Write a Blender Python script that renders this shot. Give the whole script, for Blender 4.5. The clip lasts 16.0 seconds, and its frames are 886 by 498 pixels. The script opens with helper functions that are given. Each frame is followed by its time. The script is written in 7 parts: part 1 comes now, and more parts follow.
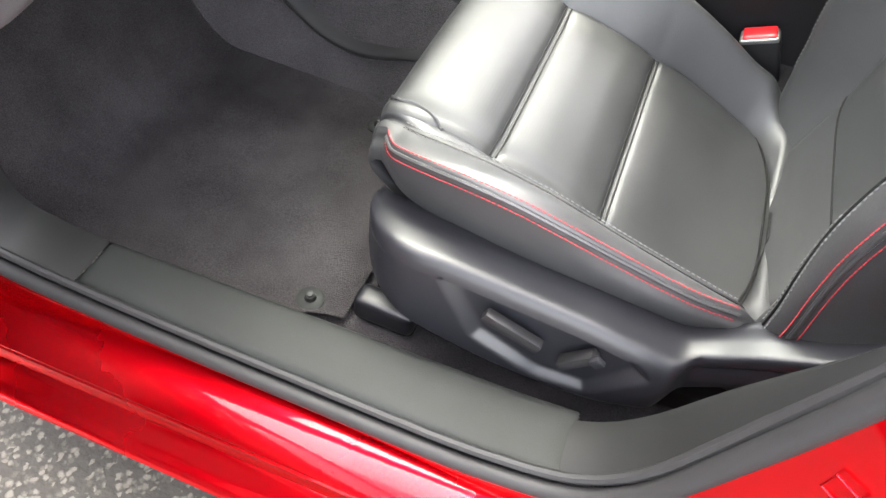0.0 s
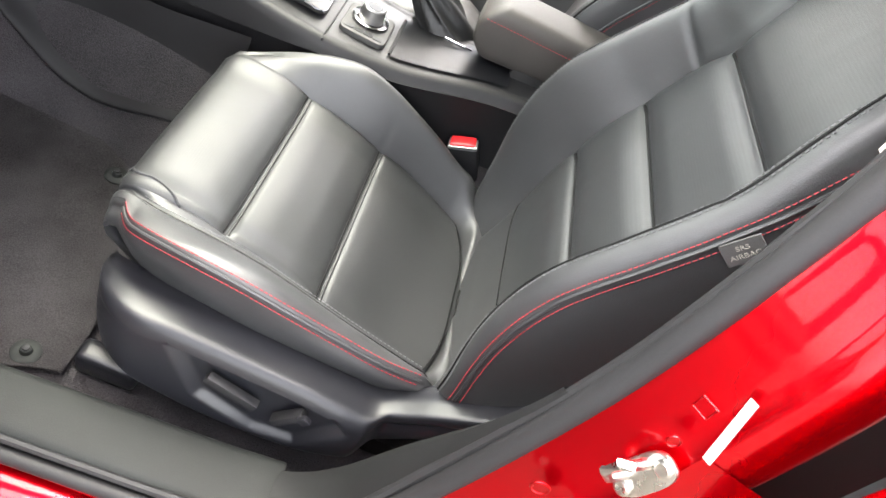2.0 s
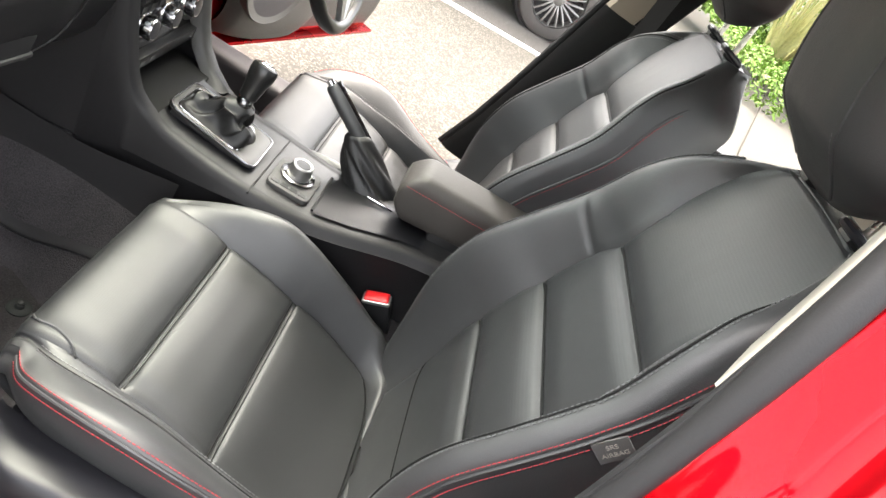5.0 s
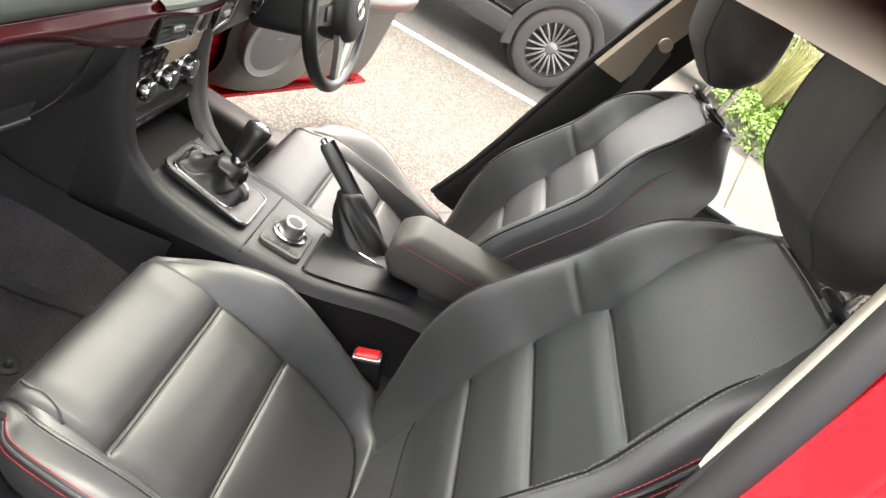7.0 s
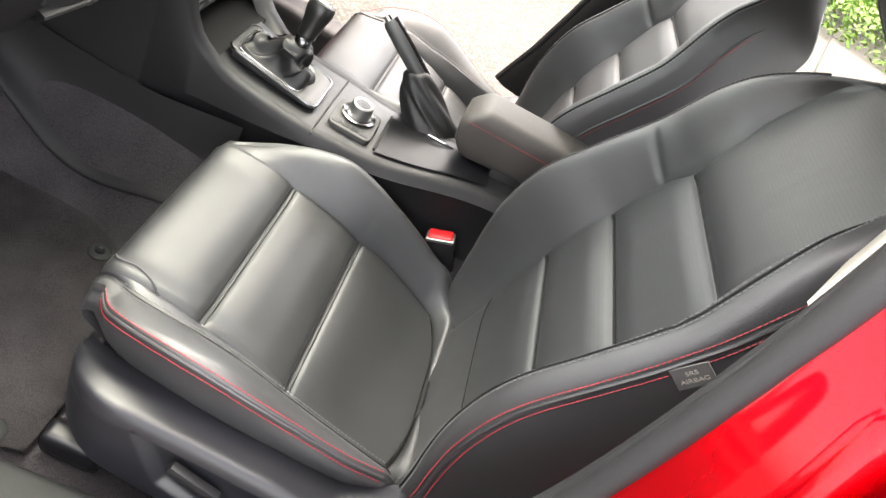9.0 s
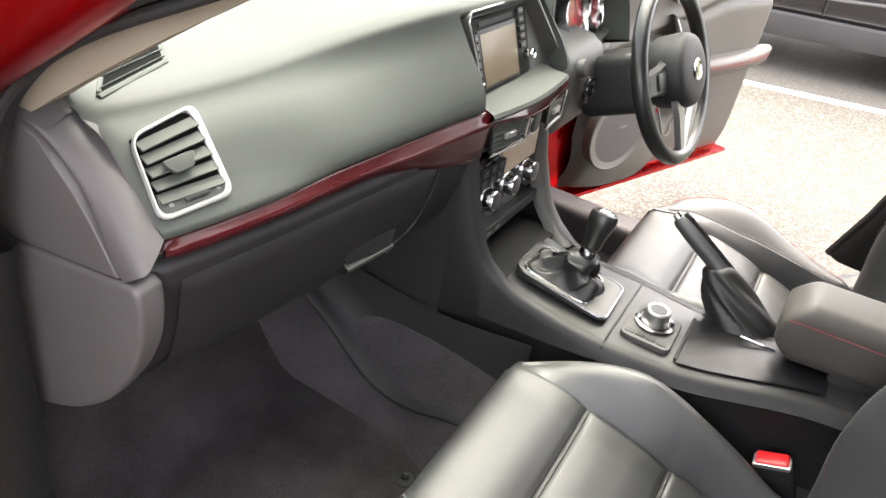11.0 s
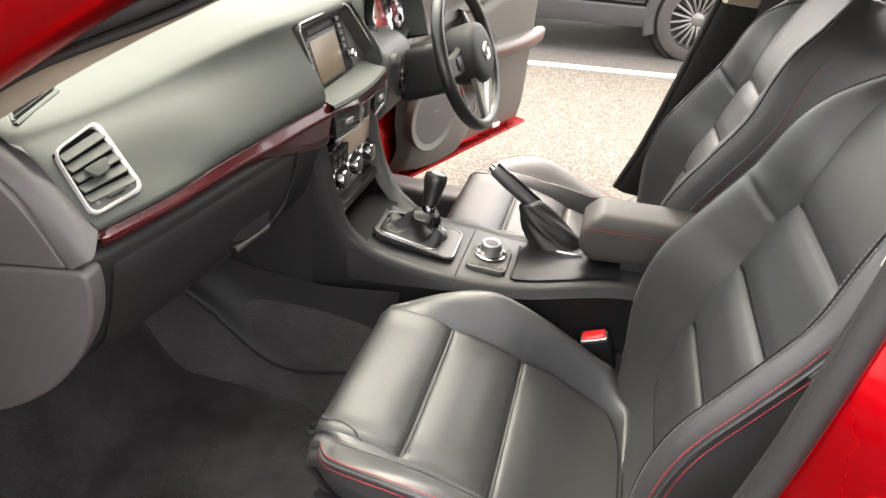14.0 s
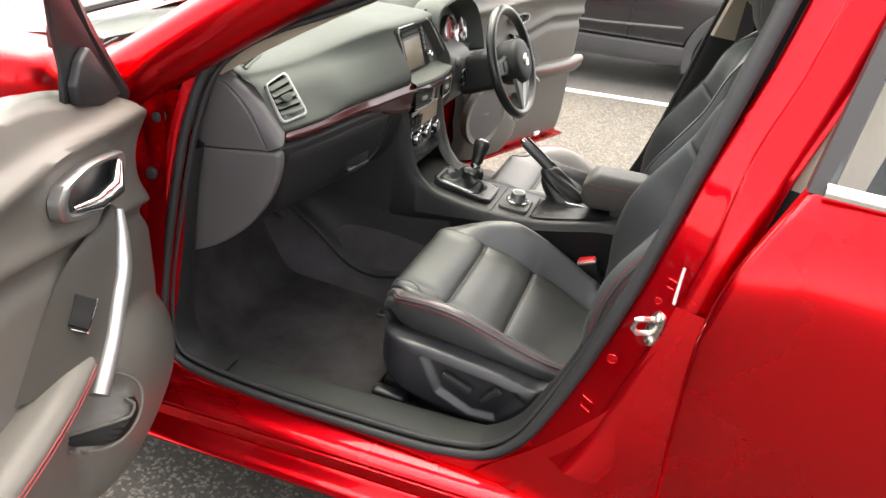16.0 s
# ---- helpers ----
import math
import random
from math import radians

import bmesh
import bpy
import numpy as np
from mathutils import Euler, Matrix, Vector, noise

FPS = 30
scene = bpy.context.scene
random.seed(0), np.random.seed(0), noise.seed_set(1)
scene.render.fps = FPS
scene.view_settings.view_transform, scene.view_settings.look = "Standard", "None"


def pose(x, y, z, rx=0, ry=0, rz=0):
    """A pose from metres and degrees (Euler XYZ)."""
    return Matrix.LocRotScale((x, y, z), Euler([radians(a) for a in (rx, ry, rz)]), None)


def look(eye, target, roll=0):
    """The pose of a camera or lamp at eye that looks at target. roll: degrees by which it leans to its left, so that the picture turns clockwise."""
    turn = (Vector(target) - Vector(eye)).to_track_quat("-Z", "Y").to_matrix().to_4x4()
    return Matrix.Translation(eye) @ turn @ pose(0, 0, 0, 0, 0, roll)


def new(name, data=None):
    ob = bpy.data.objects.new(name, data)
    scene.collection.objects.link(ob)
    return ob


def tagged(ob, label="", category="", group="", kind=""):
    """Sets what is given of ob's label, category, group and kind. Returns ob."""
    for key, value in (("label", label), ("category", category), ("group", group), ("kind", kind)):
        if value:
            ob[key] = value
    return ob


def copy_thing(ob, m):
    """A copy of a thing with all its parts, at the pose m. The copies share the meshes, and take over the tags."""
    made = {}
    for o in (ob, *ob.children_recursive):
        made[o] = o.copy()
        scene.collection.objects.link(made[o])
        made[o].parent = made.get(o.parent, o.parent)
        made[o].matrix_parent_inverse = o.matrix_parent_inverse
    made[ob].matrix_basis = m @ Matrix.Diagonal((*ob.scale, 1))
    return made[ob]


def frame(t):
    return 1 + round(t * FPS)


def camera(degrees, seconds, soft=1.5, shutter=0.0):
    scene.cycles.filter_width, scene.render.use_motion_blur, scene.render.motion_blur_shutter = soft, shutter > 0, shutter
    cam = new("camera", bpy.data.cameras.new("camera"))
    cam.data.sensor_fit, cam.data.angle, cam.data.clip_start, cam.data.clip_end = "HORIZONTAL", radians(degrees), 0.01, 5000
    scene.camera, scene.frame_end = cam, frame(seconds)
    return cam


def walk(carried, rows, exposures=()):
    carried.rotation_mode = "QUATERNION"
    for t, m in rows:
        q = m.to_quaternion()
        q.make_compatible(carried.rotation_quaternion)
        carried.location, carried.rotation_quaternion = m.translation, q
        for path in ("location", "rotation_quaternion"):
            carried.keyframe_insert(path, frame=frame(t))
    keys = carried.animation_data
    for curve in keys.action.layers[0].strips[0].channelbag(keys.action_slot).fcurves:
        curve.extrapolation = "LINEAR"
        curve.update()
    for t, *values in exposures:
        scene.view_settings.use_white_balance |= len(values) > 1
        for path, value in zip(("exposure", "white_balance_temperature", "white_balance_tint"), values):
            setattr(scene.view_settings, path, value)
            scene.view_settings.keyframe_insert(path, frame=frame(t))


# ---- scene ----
# Axes: x to the rear of the red car, y to its driver's side, z up; the ground lies at z = GROUND.
cam = camera(65.6, 16.0)
METRES, EYE, TILT, LEAN, TURN = 1.6, 1.135, -52.59, -5.98, 21.92
SIDE = -1.175
ROWS = [
    (0.0, 0.0, 0.0, 0.0, 0.0, 0.0, -0.0),
    (0.5, -0.0087, -0.0088, 0.0038, -5.5, -0.18, 3.12),
    (1.0, -0.0073, -0.0329, 0.0159, -10.97, -0.14, 0.64),
    (1.5, -0.0007, -0.0615, 0.0234, -16.03, 0.46, -1.22),
    (2.0, 0.0042, -0.0901, 0.0417, -20.88, 2.68, -3.57),
    (2.5, 0.0081, -0.1093, 0.0535, -24.01, 5.97, -5.59),
    (3.0, 0.0107, -0.1163, 0.0585, -25.75, 6.55, -6.49),
    (3.5, 0.0116, -0.1183, 0.0632, -26.14, 6.91, -6.68),
    (4.0, 0.0106, -0.1212, 0.075, -26.82, 9.79, -6.93),
    (6.5, 0.0065, -0.136, 0.0959, -27.25, 15.16, -6.75),
    (7.0, 0.0044, -0.1388, 0.104, -27.79, 16.52, -6.89),
    (7.5, 0.0055, -0.1348, 0.1021, -27.87, 16.39, -7.18),
    (8.0, 0.0036, -0.1281, 0.0914, -27.85, 13.87, -7.72),
    (8.5, 0.0008, -0.1222, 0.0795, -25.84, 11.2, -7.48),
    (9.0, 0.0026, -0.1163, 0.0714, -22.53, 8.26, -6.35),
    (9.5, 0.0079, -0.1156, 0.0782, -14.24, 9.55, -3.27),
    (10.0, 0.0131, -0.1079, 0.0967, -5.21, 14.31, -4.02),
    (12.5, 0.0817, -0.057, 0.1322, 6.96, 21.83, -11.13),
    (13.0, 0.0682, -0.0918, 0.1062, 5.07, 21.33, -7.81),
    (13.5, 0.0315, -0.1545, 0.0553, -1.14, 20.85, 1.06),
    (14.0, 0.0192, -0.2042, 0.0136, -4.41, 20.9, 6.03),
    (14.5, 0.0253, -0.2578, -0.0433, -4.22, 21.48, 5.61),
    (15.0, 0.0478, -0.338, -0.1201, -1.54, 23.05, 0.04),
    (15.5, 0.0352, -0.4113, -0.1891, -1.47, 23.94, -0.63),
    (16.0, -0.018, -0.4934, -0.2847, -2.64, 23.82, 0.74),
]
walk(cam, [(t, pose(0, SIDE, EYE, TILT, LEAN, TURN) @ pose(METRES * x, METRES * y, METRES * z, 90 + pitch, roll, yaw)) for t, x, y, z, yaw, pitch, roll in ROWS],
     [(0.0, 4.48, 7000, 12), (1.0, 4.47, 7050, 12), (2.0, 4.23, 7100, 12), (3.5, 3.9, 7100, 11), (7.0, 3.7, 7400, 12), (9.0, 3.92, 7300, 13), (9.5, 4.08, 7200, 13), (10.0, 4.13, 7100, 13), (12.5, 3.42, 7600, 13), (13.0, 3.54, 7600, 13), (14.0, 3.62, 7600, 14), (15.0, 3.55, 7550, 13), (15.5, 3.42, 7500, 12), (16.0, 3.23, 7400, 11)])
GROUND = 0.04

# ---- light ----
world = bpy.data.worlds.new("world")
scene.world = world
world.use_nodes = True
wt = world.node_tree
sky = wt.nodes.new("ShaderNodeTexSky")
sky.sky_type, sky.sun_disc = "NISHITA", False
sky.sun_elevation, sky.sun_rotation = radians(64), radians(-33)
sky.air_density, sky.dust_density = 1.0, 3.0
wt.nodes["Background"].inputs["Strength"].default_value = 0.15
haze = wt.nodes.new("ShaderNodeHueSaturation")
haze.inputs["Saturation"].default_value = 0.36
wt.links.new(sky.outputs[0], haze.inputs["Color"])
wt.links.new(haze.outputs[0], wt.nodes["Background"].inputs["Color"])
sun = new("sun", bpy.data.lights.new("sun", "SUN"))
sun.data.energy, sun.data.angle, sun.data.color = 0.85, radians(75), (1.0, 0.96, 0.9)
sun.matrix_world = look((-2.6, 4.0, 10), (0, 0, 0))


# ---- materials ----
def mat(name, colour, rough=0.5, metal=0.0, vary=0.15, scale=8.0, bump=0.0, fine=400.0, coat=0.0, spec=0.5, sheen=0.0, each=0.0, crease=0.0):
    """A surface with stains at one scale, grain at another and a fine relief."""
    m = bpy.data.materials.new(name)
    m.use_nodes = True
    nt = m.node_tree
    b = nt.nodes["Principled BSDF"]
    b.inputs["Roughness"].default_value, b.inputs["Metallic"].default_value = rough, metal
    b.inputs["Coat Weight"].default_value, b.inputs["Coat Roughness"].default_value = coat, 0.04
    b.inputs["Specular IOR Level"].default_value = spec
    b.inputs["Sheen Weight"].default_value = sheen
    co = nt.nodes.new("ShaderNodeTexCoord")
    big, small = nt.nodes.new("ShaderNodeTexNoise"), nt.nodes.new("ShaderNodeTexNoise")
    big.inputs["Scale"].default_value, small.inputs["Scale"].default_value = scale, fine
    big.inputs["Detail"].default_value, small.inputs["Detail"].default_value = 5, 2
    for n in (big, small):
        nt.links.new(co.outputs["Object"], n.inputs["Vector"])
    add = nt.nodes.new("ShaderNodeMath")
    add.operation = "ADD"
    nt.links.new(big.outputs["Fac"], add.inputs[0])
    nt.links.new(small.outputs["Fac"], add.inputs[1])
    rng = nt.nodes.new("ShaderNodeMapRange")
    rng.inputs["From Min"].default_value, rng.inputs["From Max"].default_value = 0.6, 1.4
    rng.inputs["To Min"].default_value, rng.inputs["To Max"].default_value = 1 - vary, 1 + vary
    nt.links.new(add.outputs[0], rng.inputs["Value"])
    mix = nt.nodes.new("ShaderNodeVectorMath")
    mix.operation = "SCALE"
    mix.inputs[0].default_value = colour
    nt.links.new(rng.outputs[0], mix.inputs["Scale"])
    out = mix.outputs[0]
    if each:
        info = nt.nodes.new("ShaderNodeObjectInfo")
        r2 = nt.nodes.new("ShaderNodeMapRange")
        r2.inputs["To Min"].default_value, r2.inputs["To Max"].default_value = 1 - each, 1 + each
        nt.links.new(info.outputs["Random"], r2.inputs["Value"])
        m2 = nt.nodes.new("ShaderNodeVectorMath")
        m2.operation = "SCALE"
        nt.links.new(out, m2.inputs[0])
        nt.links.new(r2.outputs[0], m2.inputs["Scale"])
        out = m2.outputs[0]
    nt.links.new(out, b.inputs["Base Color"])
    rr = nt.nodes.new("ShaderNodeMapRange")
    rr.inputs["To Min"].default_value, rr.inputs["To Max"].default_value = max(0.02, rough - 0.06 * (rough > 0.1)), rough + 0.06 * (rough > 0.1)
    nt.links.new(big.outputs["Fac"], rr.inputs["Value"])
    nt.links.new(rr.outputs[0], b.inputs["Roughness"])
    if bump:
        bp = nt.nodes.new("ShaderNodeBump")
        bp.inputs["Strength"].default_value, bp.inputs["Distance"].default_value = 1.0, bump
        nt.links.new(small.outputs["Fac"], bp.inputs["Height"])
        nt.links.new(bp.outputs[0], b.inputs["Normal"])
        if crease:
            soft = nt.nodes.new("ShaderNodeTexNoise")
            soft.inputs["Scale"].default_value, soft.inputs["Detail"].default_value, soft.inputs["Distortion"].default_value = 9.0, 2.0, 0.5
            nt.links.new(co.outputs["Object"], soft.inputs["Vector"])
            b2 = nt.nodes.new("ShaderNodeBump")
            b2.inputs["Strength"].default_value, b2.inputs["Distance"].default_value = 1.0, crease
            nt.links.new(soft.outputs["Fac"], b2.inputs["Height"])
            nt.links.new(b2.outputs[0], bp.inputs["Normal"])
    return m


def perforated(name, colour, rough, pitch):
    """Leather with rows of pin holes."""
    m = mat(name, colour, rough, vary=0.2, scale=10, spec=0.72, bump=0.0002, fine=700, crease=0.0016)
    nt = m.node_tree
    under = nt.nodes["Principled BSDF"].inputs["Normal"].links[0].from_socket
    b = nt.nodes["Principled BSDF"]
    co = nt.nodes.new("ShaderNodeTexCoord")
    mp = nt.nodes.new("ShaderNodeMapping")
    mp.inputs["Scale"].default_value = (1 / pitch,) * 3
    mp.inputs["Rotation"].default_value = (0, radians(21), 0)
    nt.links.new(co.outputs["Object"], mp.inputs["Vector"])
    fr = nt.nodes.new("ShaderNodeVectorMath")
    fr.operation = "FRACTION"
    nt.links.new(mp.outputs[0], fr.inputs[0])
    ce = nt.nodes.new("ShaderNodeVectorMath")
    ce.operation = "SUBTRACT"
    ce.inputs[1].default_value = (0.5, 0.5, 0.5)
    nt.links.new(fr.outputs[0], ce.inputs[0])
    ma = nt.nodes.new("ShaderNodeVectorMath")
    ma.operation = "MULTIPLY"
    ma.inputs[1].default_value = (1, 1, 0.0) if "seat" in name else (0.0, 1, 1)
    nt.links.new(ce.outputs[0], ma.inputs[0])
    ln = nt.nodes.new("ShaderNodeVectorMath")
    ln.operation = "LENGTH"
    nt.links.new(ma.outputs[0], ln.inputs[0])
    st = nt.nodes.new("ShaderNodeMapRange")
    st.inputs["From Min"].default_value, st.inputs["From Max"].default_value = 0.29, 0.42
    nt.links.new(ln.outputs["Value"], st.inputs["Value"])
    old = b.inputs["Base Color"].links[0].from_socket
    sc = nt.nodes.new("ShaderNodeVectorMath")
    sc.operation = "SCALE"
    nt.links.new(old, sc.inputs[0])
    dk = nt.nodes.new("ShaderNodeMapRange")
    dk.inputs["To Min"].default_value = 0.72
    nt.links.new(st.outputs[0], dk.inputs["Value"])
    nt.links.new(dk.outputs[0], sc.inputs["Scale"])
    nt.links.new(sc.outputs[0], b.inputs["Base Color"])
    bp = nt.nodes.new("ShaderNodeBump")
    bp.inputs["Strength"].default_value, bp.inputs["Distance"].default_value = 0.12, 0.0003
    nt.links.new(under, bp.inputs["Normal"])
    nt.links.new(st.outputs[0], bp.inputs["Height"])
    nt.links.new(bp.outputs[0], b.inputs["Normal"])
    return m


def pane(name, tint, gloss=1.0):
    """A thin pane: clear, with a reflection that grows at a slant."""
    m = bpy.data.materials.new(name)
    m.use_nodes = True
    nt = m.node_tree
    nt.nodes.remove(nt.nodes["Principled BSDF"])
    t, g, x, w = (nt.nodes.new("ShaderNode" + k) for k in ("BsdfTransparent", "BsdfGlossy", "MixShader", "LayerWeight"))
    t.inputs["Color"].default_value = (*tint, 1)
    g.inputs["Roughness"].default_value = 0.02
    p, f = nt.nodes.new("ShaderNodeMath"), nt.nodes.new("ShaderNodeMapRange")
    p.operation = "POWER"
    p.inputs[1].default_value = 5.0
    w.inputs["Blend"].default_value = 0.5
    f.inputs["To Min"].default_value, f.inputs["To Max"].default_value = 0.06 * gloss, 0.9
    nt.links.new(w.outputs["Facing"], p.inputs[0])
    nt.links.new(p.outputs[0], f.inputs["Value"])
    nt.links.new(f.outputs[0], x.inputs[0])
    nt.links.new(t.outputs[0], x.inputs[1])
    nt.links.new(g.outputs[0], x.inputs[2])
    nt.links.new(x.outputs[0], nt.nodes["Material Output"].inputs["Surface"])
    return m


M_LEATHER = mat("black_leather", (0.0255, 0.0260, 0.0274), 0.50, bump=0.0003, fine=700, vary=0.25, scale=12, spec=0.85, crease=0.0018)
M_SEATPERF = perforated("seat_perforated_leather", (0.0195, 0.0205, 0.0214), 0.52, 0.0034)
M_BACKPERF = perforated("back_perforated_leather", (0.0260, 0.0271, 0.0285), 0.52, 0.0034)
M_RED = mat("red_paint", (0.46, 0.0012, 0.0056), 0.28, metal=0.9, vary=0.06, scale=3, fine=1500, coat=0.32, spec=0.1)
M_REDTHREAD = mat("red_thread", (0.34, 0.022, 0.032), 0.7)
M_GREYTHREAD = mat("grey_thread", (0.13, 0.13, 0.133), 0.7)
M_ARMREST = mat("armrest_leather", (0.046, 0.041, 0.037), 0.58, bump=0.0003, fine=700, vary=0.2, scale=12, spec=0.5, crease=0.0008)
M_POST = mat("grey_stack_plastic", (0.040, 0.039, 0.038), 0.5, bump=0.0002, fine=900, spec=0.4)
M_PLASTIC = mat("black_hard_plastic", (0.012, 0.012, 0.013), 0.42, bump=0.00015, fine=1200, spec=0.4)
M_SATIN = mat("satin_black_plastic", (0.0105, 0.0108, 0.0135), 0.36, bump=0.00008, fine=1500, spec=0.48)
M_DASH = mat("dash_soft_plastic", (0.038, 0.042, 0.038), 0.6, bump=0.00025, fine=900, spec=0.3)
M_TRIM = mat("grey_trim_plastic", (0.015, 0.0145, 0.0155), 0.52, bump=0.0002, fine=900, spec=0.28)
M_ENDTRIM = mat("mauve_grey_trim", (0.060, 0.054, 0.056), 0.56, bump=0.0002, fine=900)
M_MATT = mat("matt_black_plastic", (0.007, 0.007, 0.007), 0.7, spec=0.2, vary=0.1)
# near-black base colour puts the shade of the vent openings into the material
M_WELLSHADE = mat("vent_well_shade", (0.0025, 0.0025, 0.0025), 0.9, spec=0.05, vary=0.1)
M_SCUFF = mat("scuff_plastic", (0.013, 0.0145, 0.014), 0.62, bump=0.0003, fine=700, vary=0.25, spec=0.22)
M_COVER = mat("matt_cover_plastic", (0.0085, 0.0088, 0.009), 0.55, bump=0.0002, fine=900, spec=0.25)
M_GLOSS = mat("piano_black", (0.008, 0.007, 0.008), 0.08, coat=1.0, vary=0.05)
M_STRIP = mat("dark_red_gloss_trim", (0.036, 0.0038, 0.005), 0.22, coat=0.25, metal=0.1, spec=0.3, vary=0.15, scale=20)
M_CARPET = mat("black_carpet", (0.042, 0.039, 0.0415), 0.95, bump=0.003, fine=420, vary=0.6, scale=7, spec=0.1)
M_MAT = mat("black_mat_textile", (0.060, 0.0555, 0.0575), 0.95, bump=0.002, fine=500, vary=0.6, scale=9, spec=0.1)
M_RUBBER = mat("black_rubber", (0.013, 0.013, 0.014), 0.6, bump=0.0002, fine=500, spec=0.35)
M_CHROME = mat("chrome", (0.58, 0.58, 0.59), 0.14, metal=1.0, vary=0.03)
M_SMOKED = mat("smoked_chrome", (0.20, 0.20, 0.205), 0.2, metal=1.0, vary=0.05)
M_GUNMETAL = mat("gunmetal_trim", (0.050, 0.049, 0.047), 0.40, metal=0.4, vary=0.06)
M_SILVER = mat("satin_silver", (0.36, 0.36, 0.355), 0.36, metal=0.9, vary=0.05)
M_VENTSILVER = mat("pale_silver_paint", (0.36, 0.36, 0.35), 0.45, metal=0.5, vary=0.04)
M_WHITE = mat("white_plastic", (0.75, 0.75, 0.73), 0.5, vary=0.05)
M_LABEL = mat("paper_label", (0.42, 0.41, 0.40), 0.6, vary=0.1, scale=60)
M_REDPLASTIC = mat("red_button_plastic", (0.60, 0.015, 0.02), 0.35, vary=0.05)
M_BEIGE = mat("beige_headlining", (0.215, 0.180, 0.140), 0.85, bump=0.0004, fine=900, vary=0.06)
M_PALETRIM = mat("pale_pillar_plastic", (0.40, 0.375, 0.325), 0.6, bump=0.0003, fine=900, vary=0.06)
# screen and display browns mix own tint with reflected ground, put into the colour
M_SCREEN = mat("screen_glass_reflection", (0.105, 0.075, 0.045), 0.42, coat=0.15, vary=0.2, scale=9)
M_DISPLAY = mat("unlit_display_reflection", (0.36, 0.27, 0.19), 0.45, coat=0.2, vary=0.2, scale=14)
M_DOORTRIM = mat("door_trim_grey", (0.078, 0.073, 0.064), 0.5, bump=0.0003, fine=800)
M_TAG = mat("grey_cloth_tag", (0.115, 0.112, 0.110), 0.8, bump=0.0003, fine=1500)
M_STEEL = mat("zinc_steel", (0.62, 0.61, 0.58), 0.28, metal=1.0, vary=0.12, scale=60)
M_DARKPAINT = mat("dark_grey_car_paint", (0.022, 0.021, 0.023), 0.2, metal=0.3, coat=0.3, vary=0.05)
M_GREYCLAD = mat("grey_cladding", (0.035, 0.035, 0.036), 0.6, vary=0.15)
M_TYRE = mat("tyre_rubber", (0.05, 0.046, 0.042), 0.8, bump=0.001, fine=200, vary=0.25)
M_ALLOY = mat("grey_alloy", (0.17, 0.166, 0.162), 0.35, metal=0.8, vary=0.1)
M_GLASS = pane("clear_glass", (0.90, 0.93, 0.92))
M_WINDSCREEN = pane("tinted_windscreen_glass", (0.66, 0.72, 0.69))
M_WHITEPAINT = mat("white_car_paint", (0.62, 0.61, 0.58), 0.25, coat=1.0, vary=0.04)
M_LAMPRED = mat("red_lamp_plastic", (0.5, 0.01, 0.012), 0.12, coat=1.0)
M_KNOB = mat("black_knob_leather", (0.010, 0.010, 0.010), 0.32, vary=0.1)
M_GAITER = mat("gaiter_leather", (0.006, 0.006, 0.0065), 0.5, bump=0.0004, fine=500)
M_CABLE = mat("black_cable", (0.02, 0.02, 0.02), 0.5)


# ---- mesh helpers ----
def part(name, bm, material, parent=None, label="", smooth=True, angle=40):
    me = bpy.data.meshes.new(name)
    bmesh.ops.recalc_face_normals(bm, faces=bm.faces)
    bm.to_mesh(me)
    bm.free()
    for m in (material if isinstance(material, (list, tuple)) else [material]):
        me.materials.append(m)
    if smooth:
        me.polygons.foreach_set("use_smooth", [True] * len(me.polygons))
        me.set_sharp_from_angle(angle=radians(angle))
    ob = new(name, me)
    if parent:
        ob.parent = parent
    return tagged(ob, label)


def thing(name, label, category, group="", kind=""):
    ob = new(name)
    ob.empty_display_size = 0.05
    return tagged(ob, label, category, group, kind)


def lerp_table(x, pts):
    """Smooth interpolation in a short table of (x, value)."""
    if x <= pts[0][0]:
        return pts[0][1]
    for k in range(len(pts) - 1):
        (a, va), (b, vb) = pts[k], pts[k + 1]
        if x <= b:
            sa = (vb - pts[k - 1][1]) / (b - pts[k - 1][0]) if k else (vb - va) / (b - a)
            sb = (pts[k + 2][1] - va) / (pts[k + 2][0] - a) if k + 2 < len(pts) else (vb - va) / (b - a)
            h = b - a
            u = (x - a) / h
            return (2 * u**3 - 3 * u * u + 1) * va + (u**3 - 2 * u * u + u) * h * sa + (3 * u * u - 2 * u**3) * vb + (u**3 - u * u) * h * sb
    return pts[-1][1]


def smooth01(x, a, b):
    u = min(1, max(0, (x - a) / (b - a)))
    return u * u * (3 - 2 * u)


def curve(pts, n=8, closed=False):
    """Catmull-Rom points through pts."""
    P = [Vector(p) for p in pts]
    out, m = [], len(P)
    for k in range(m if closed else m - 1):
        if closed:
            a, b, c, d = P[k - 1], P[k], P[(k + 1) % m], P[(k + 2) % m]
        else:
            a, b, c, d = P[max(0, k - 1)], P[k], P[k + 1], P[min(m - 1, k + 2)]
        for i in range(n):
            u = i / n
            out.append(0.5 * (2 * b + (c - a) * u + (2 * a - 5 * b + 4 * c - d) * u * u + (3 * b - a - 3 * c + d) * u**3))
    if not closed:
        out.append(P[-1])
    return out


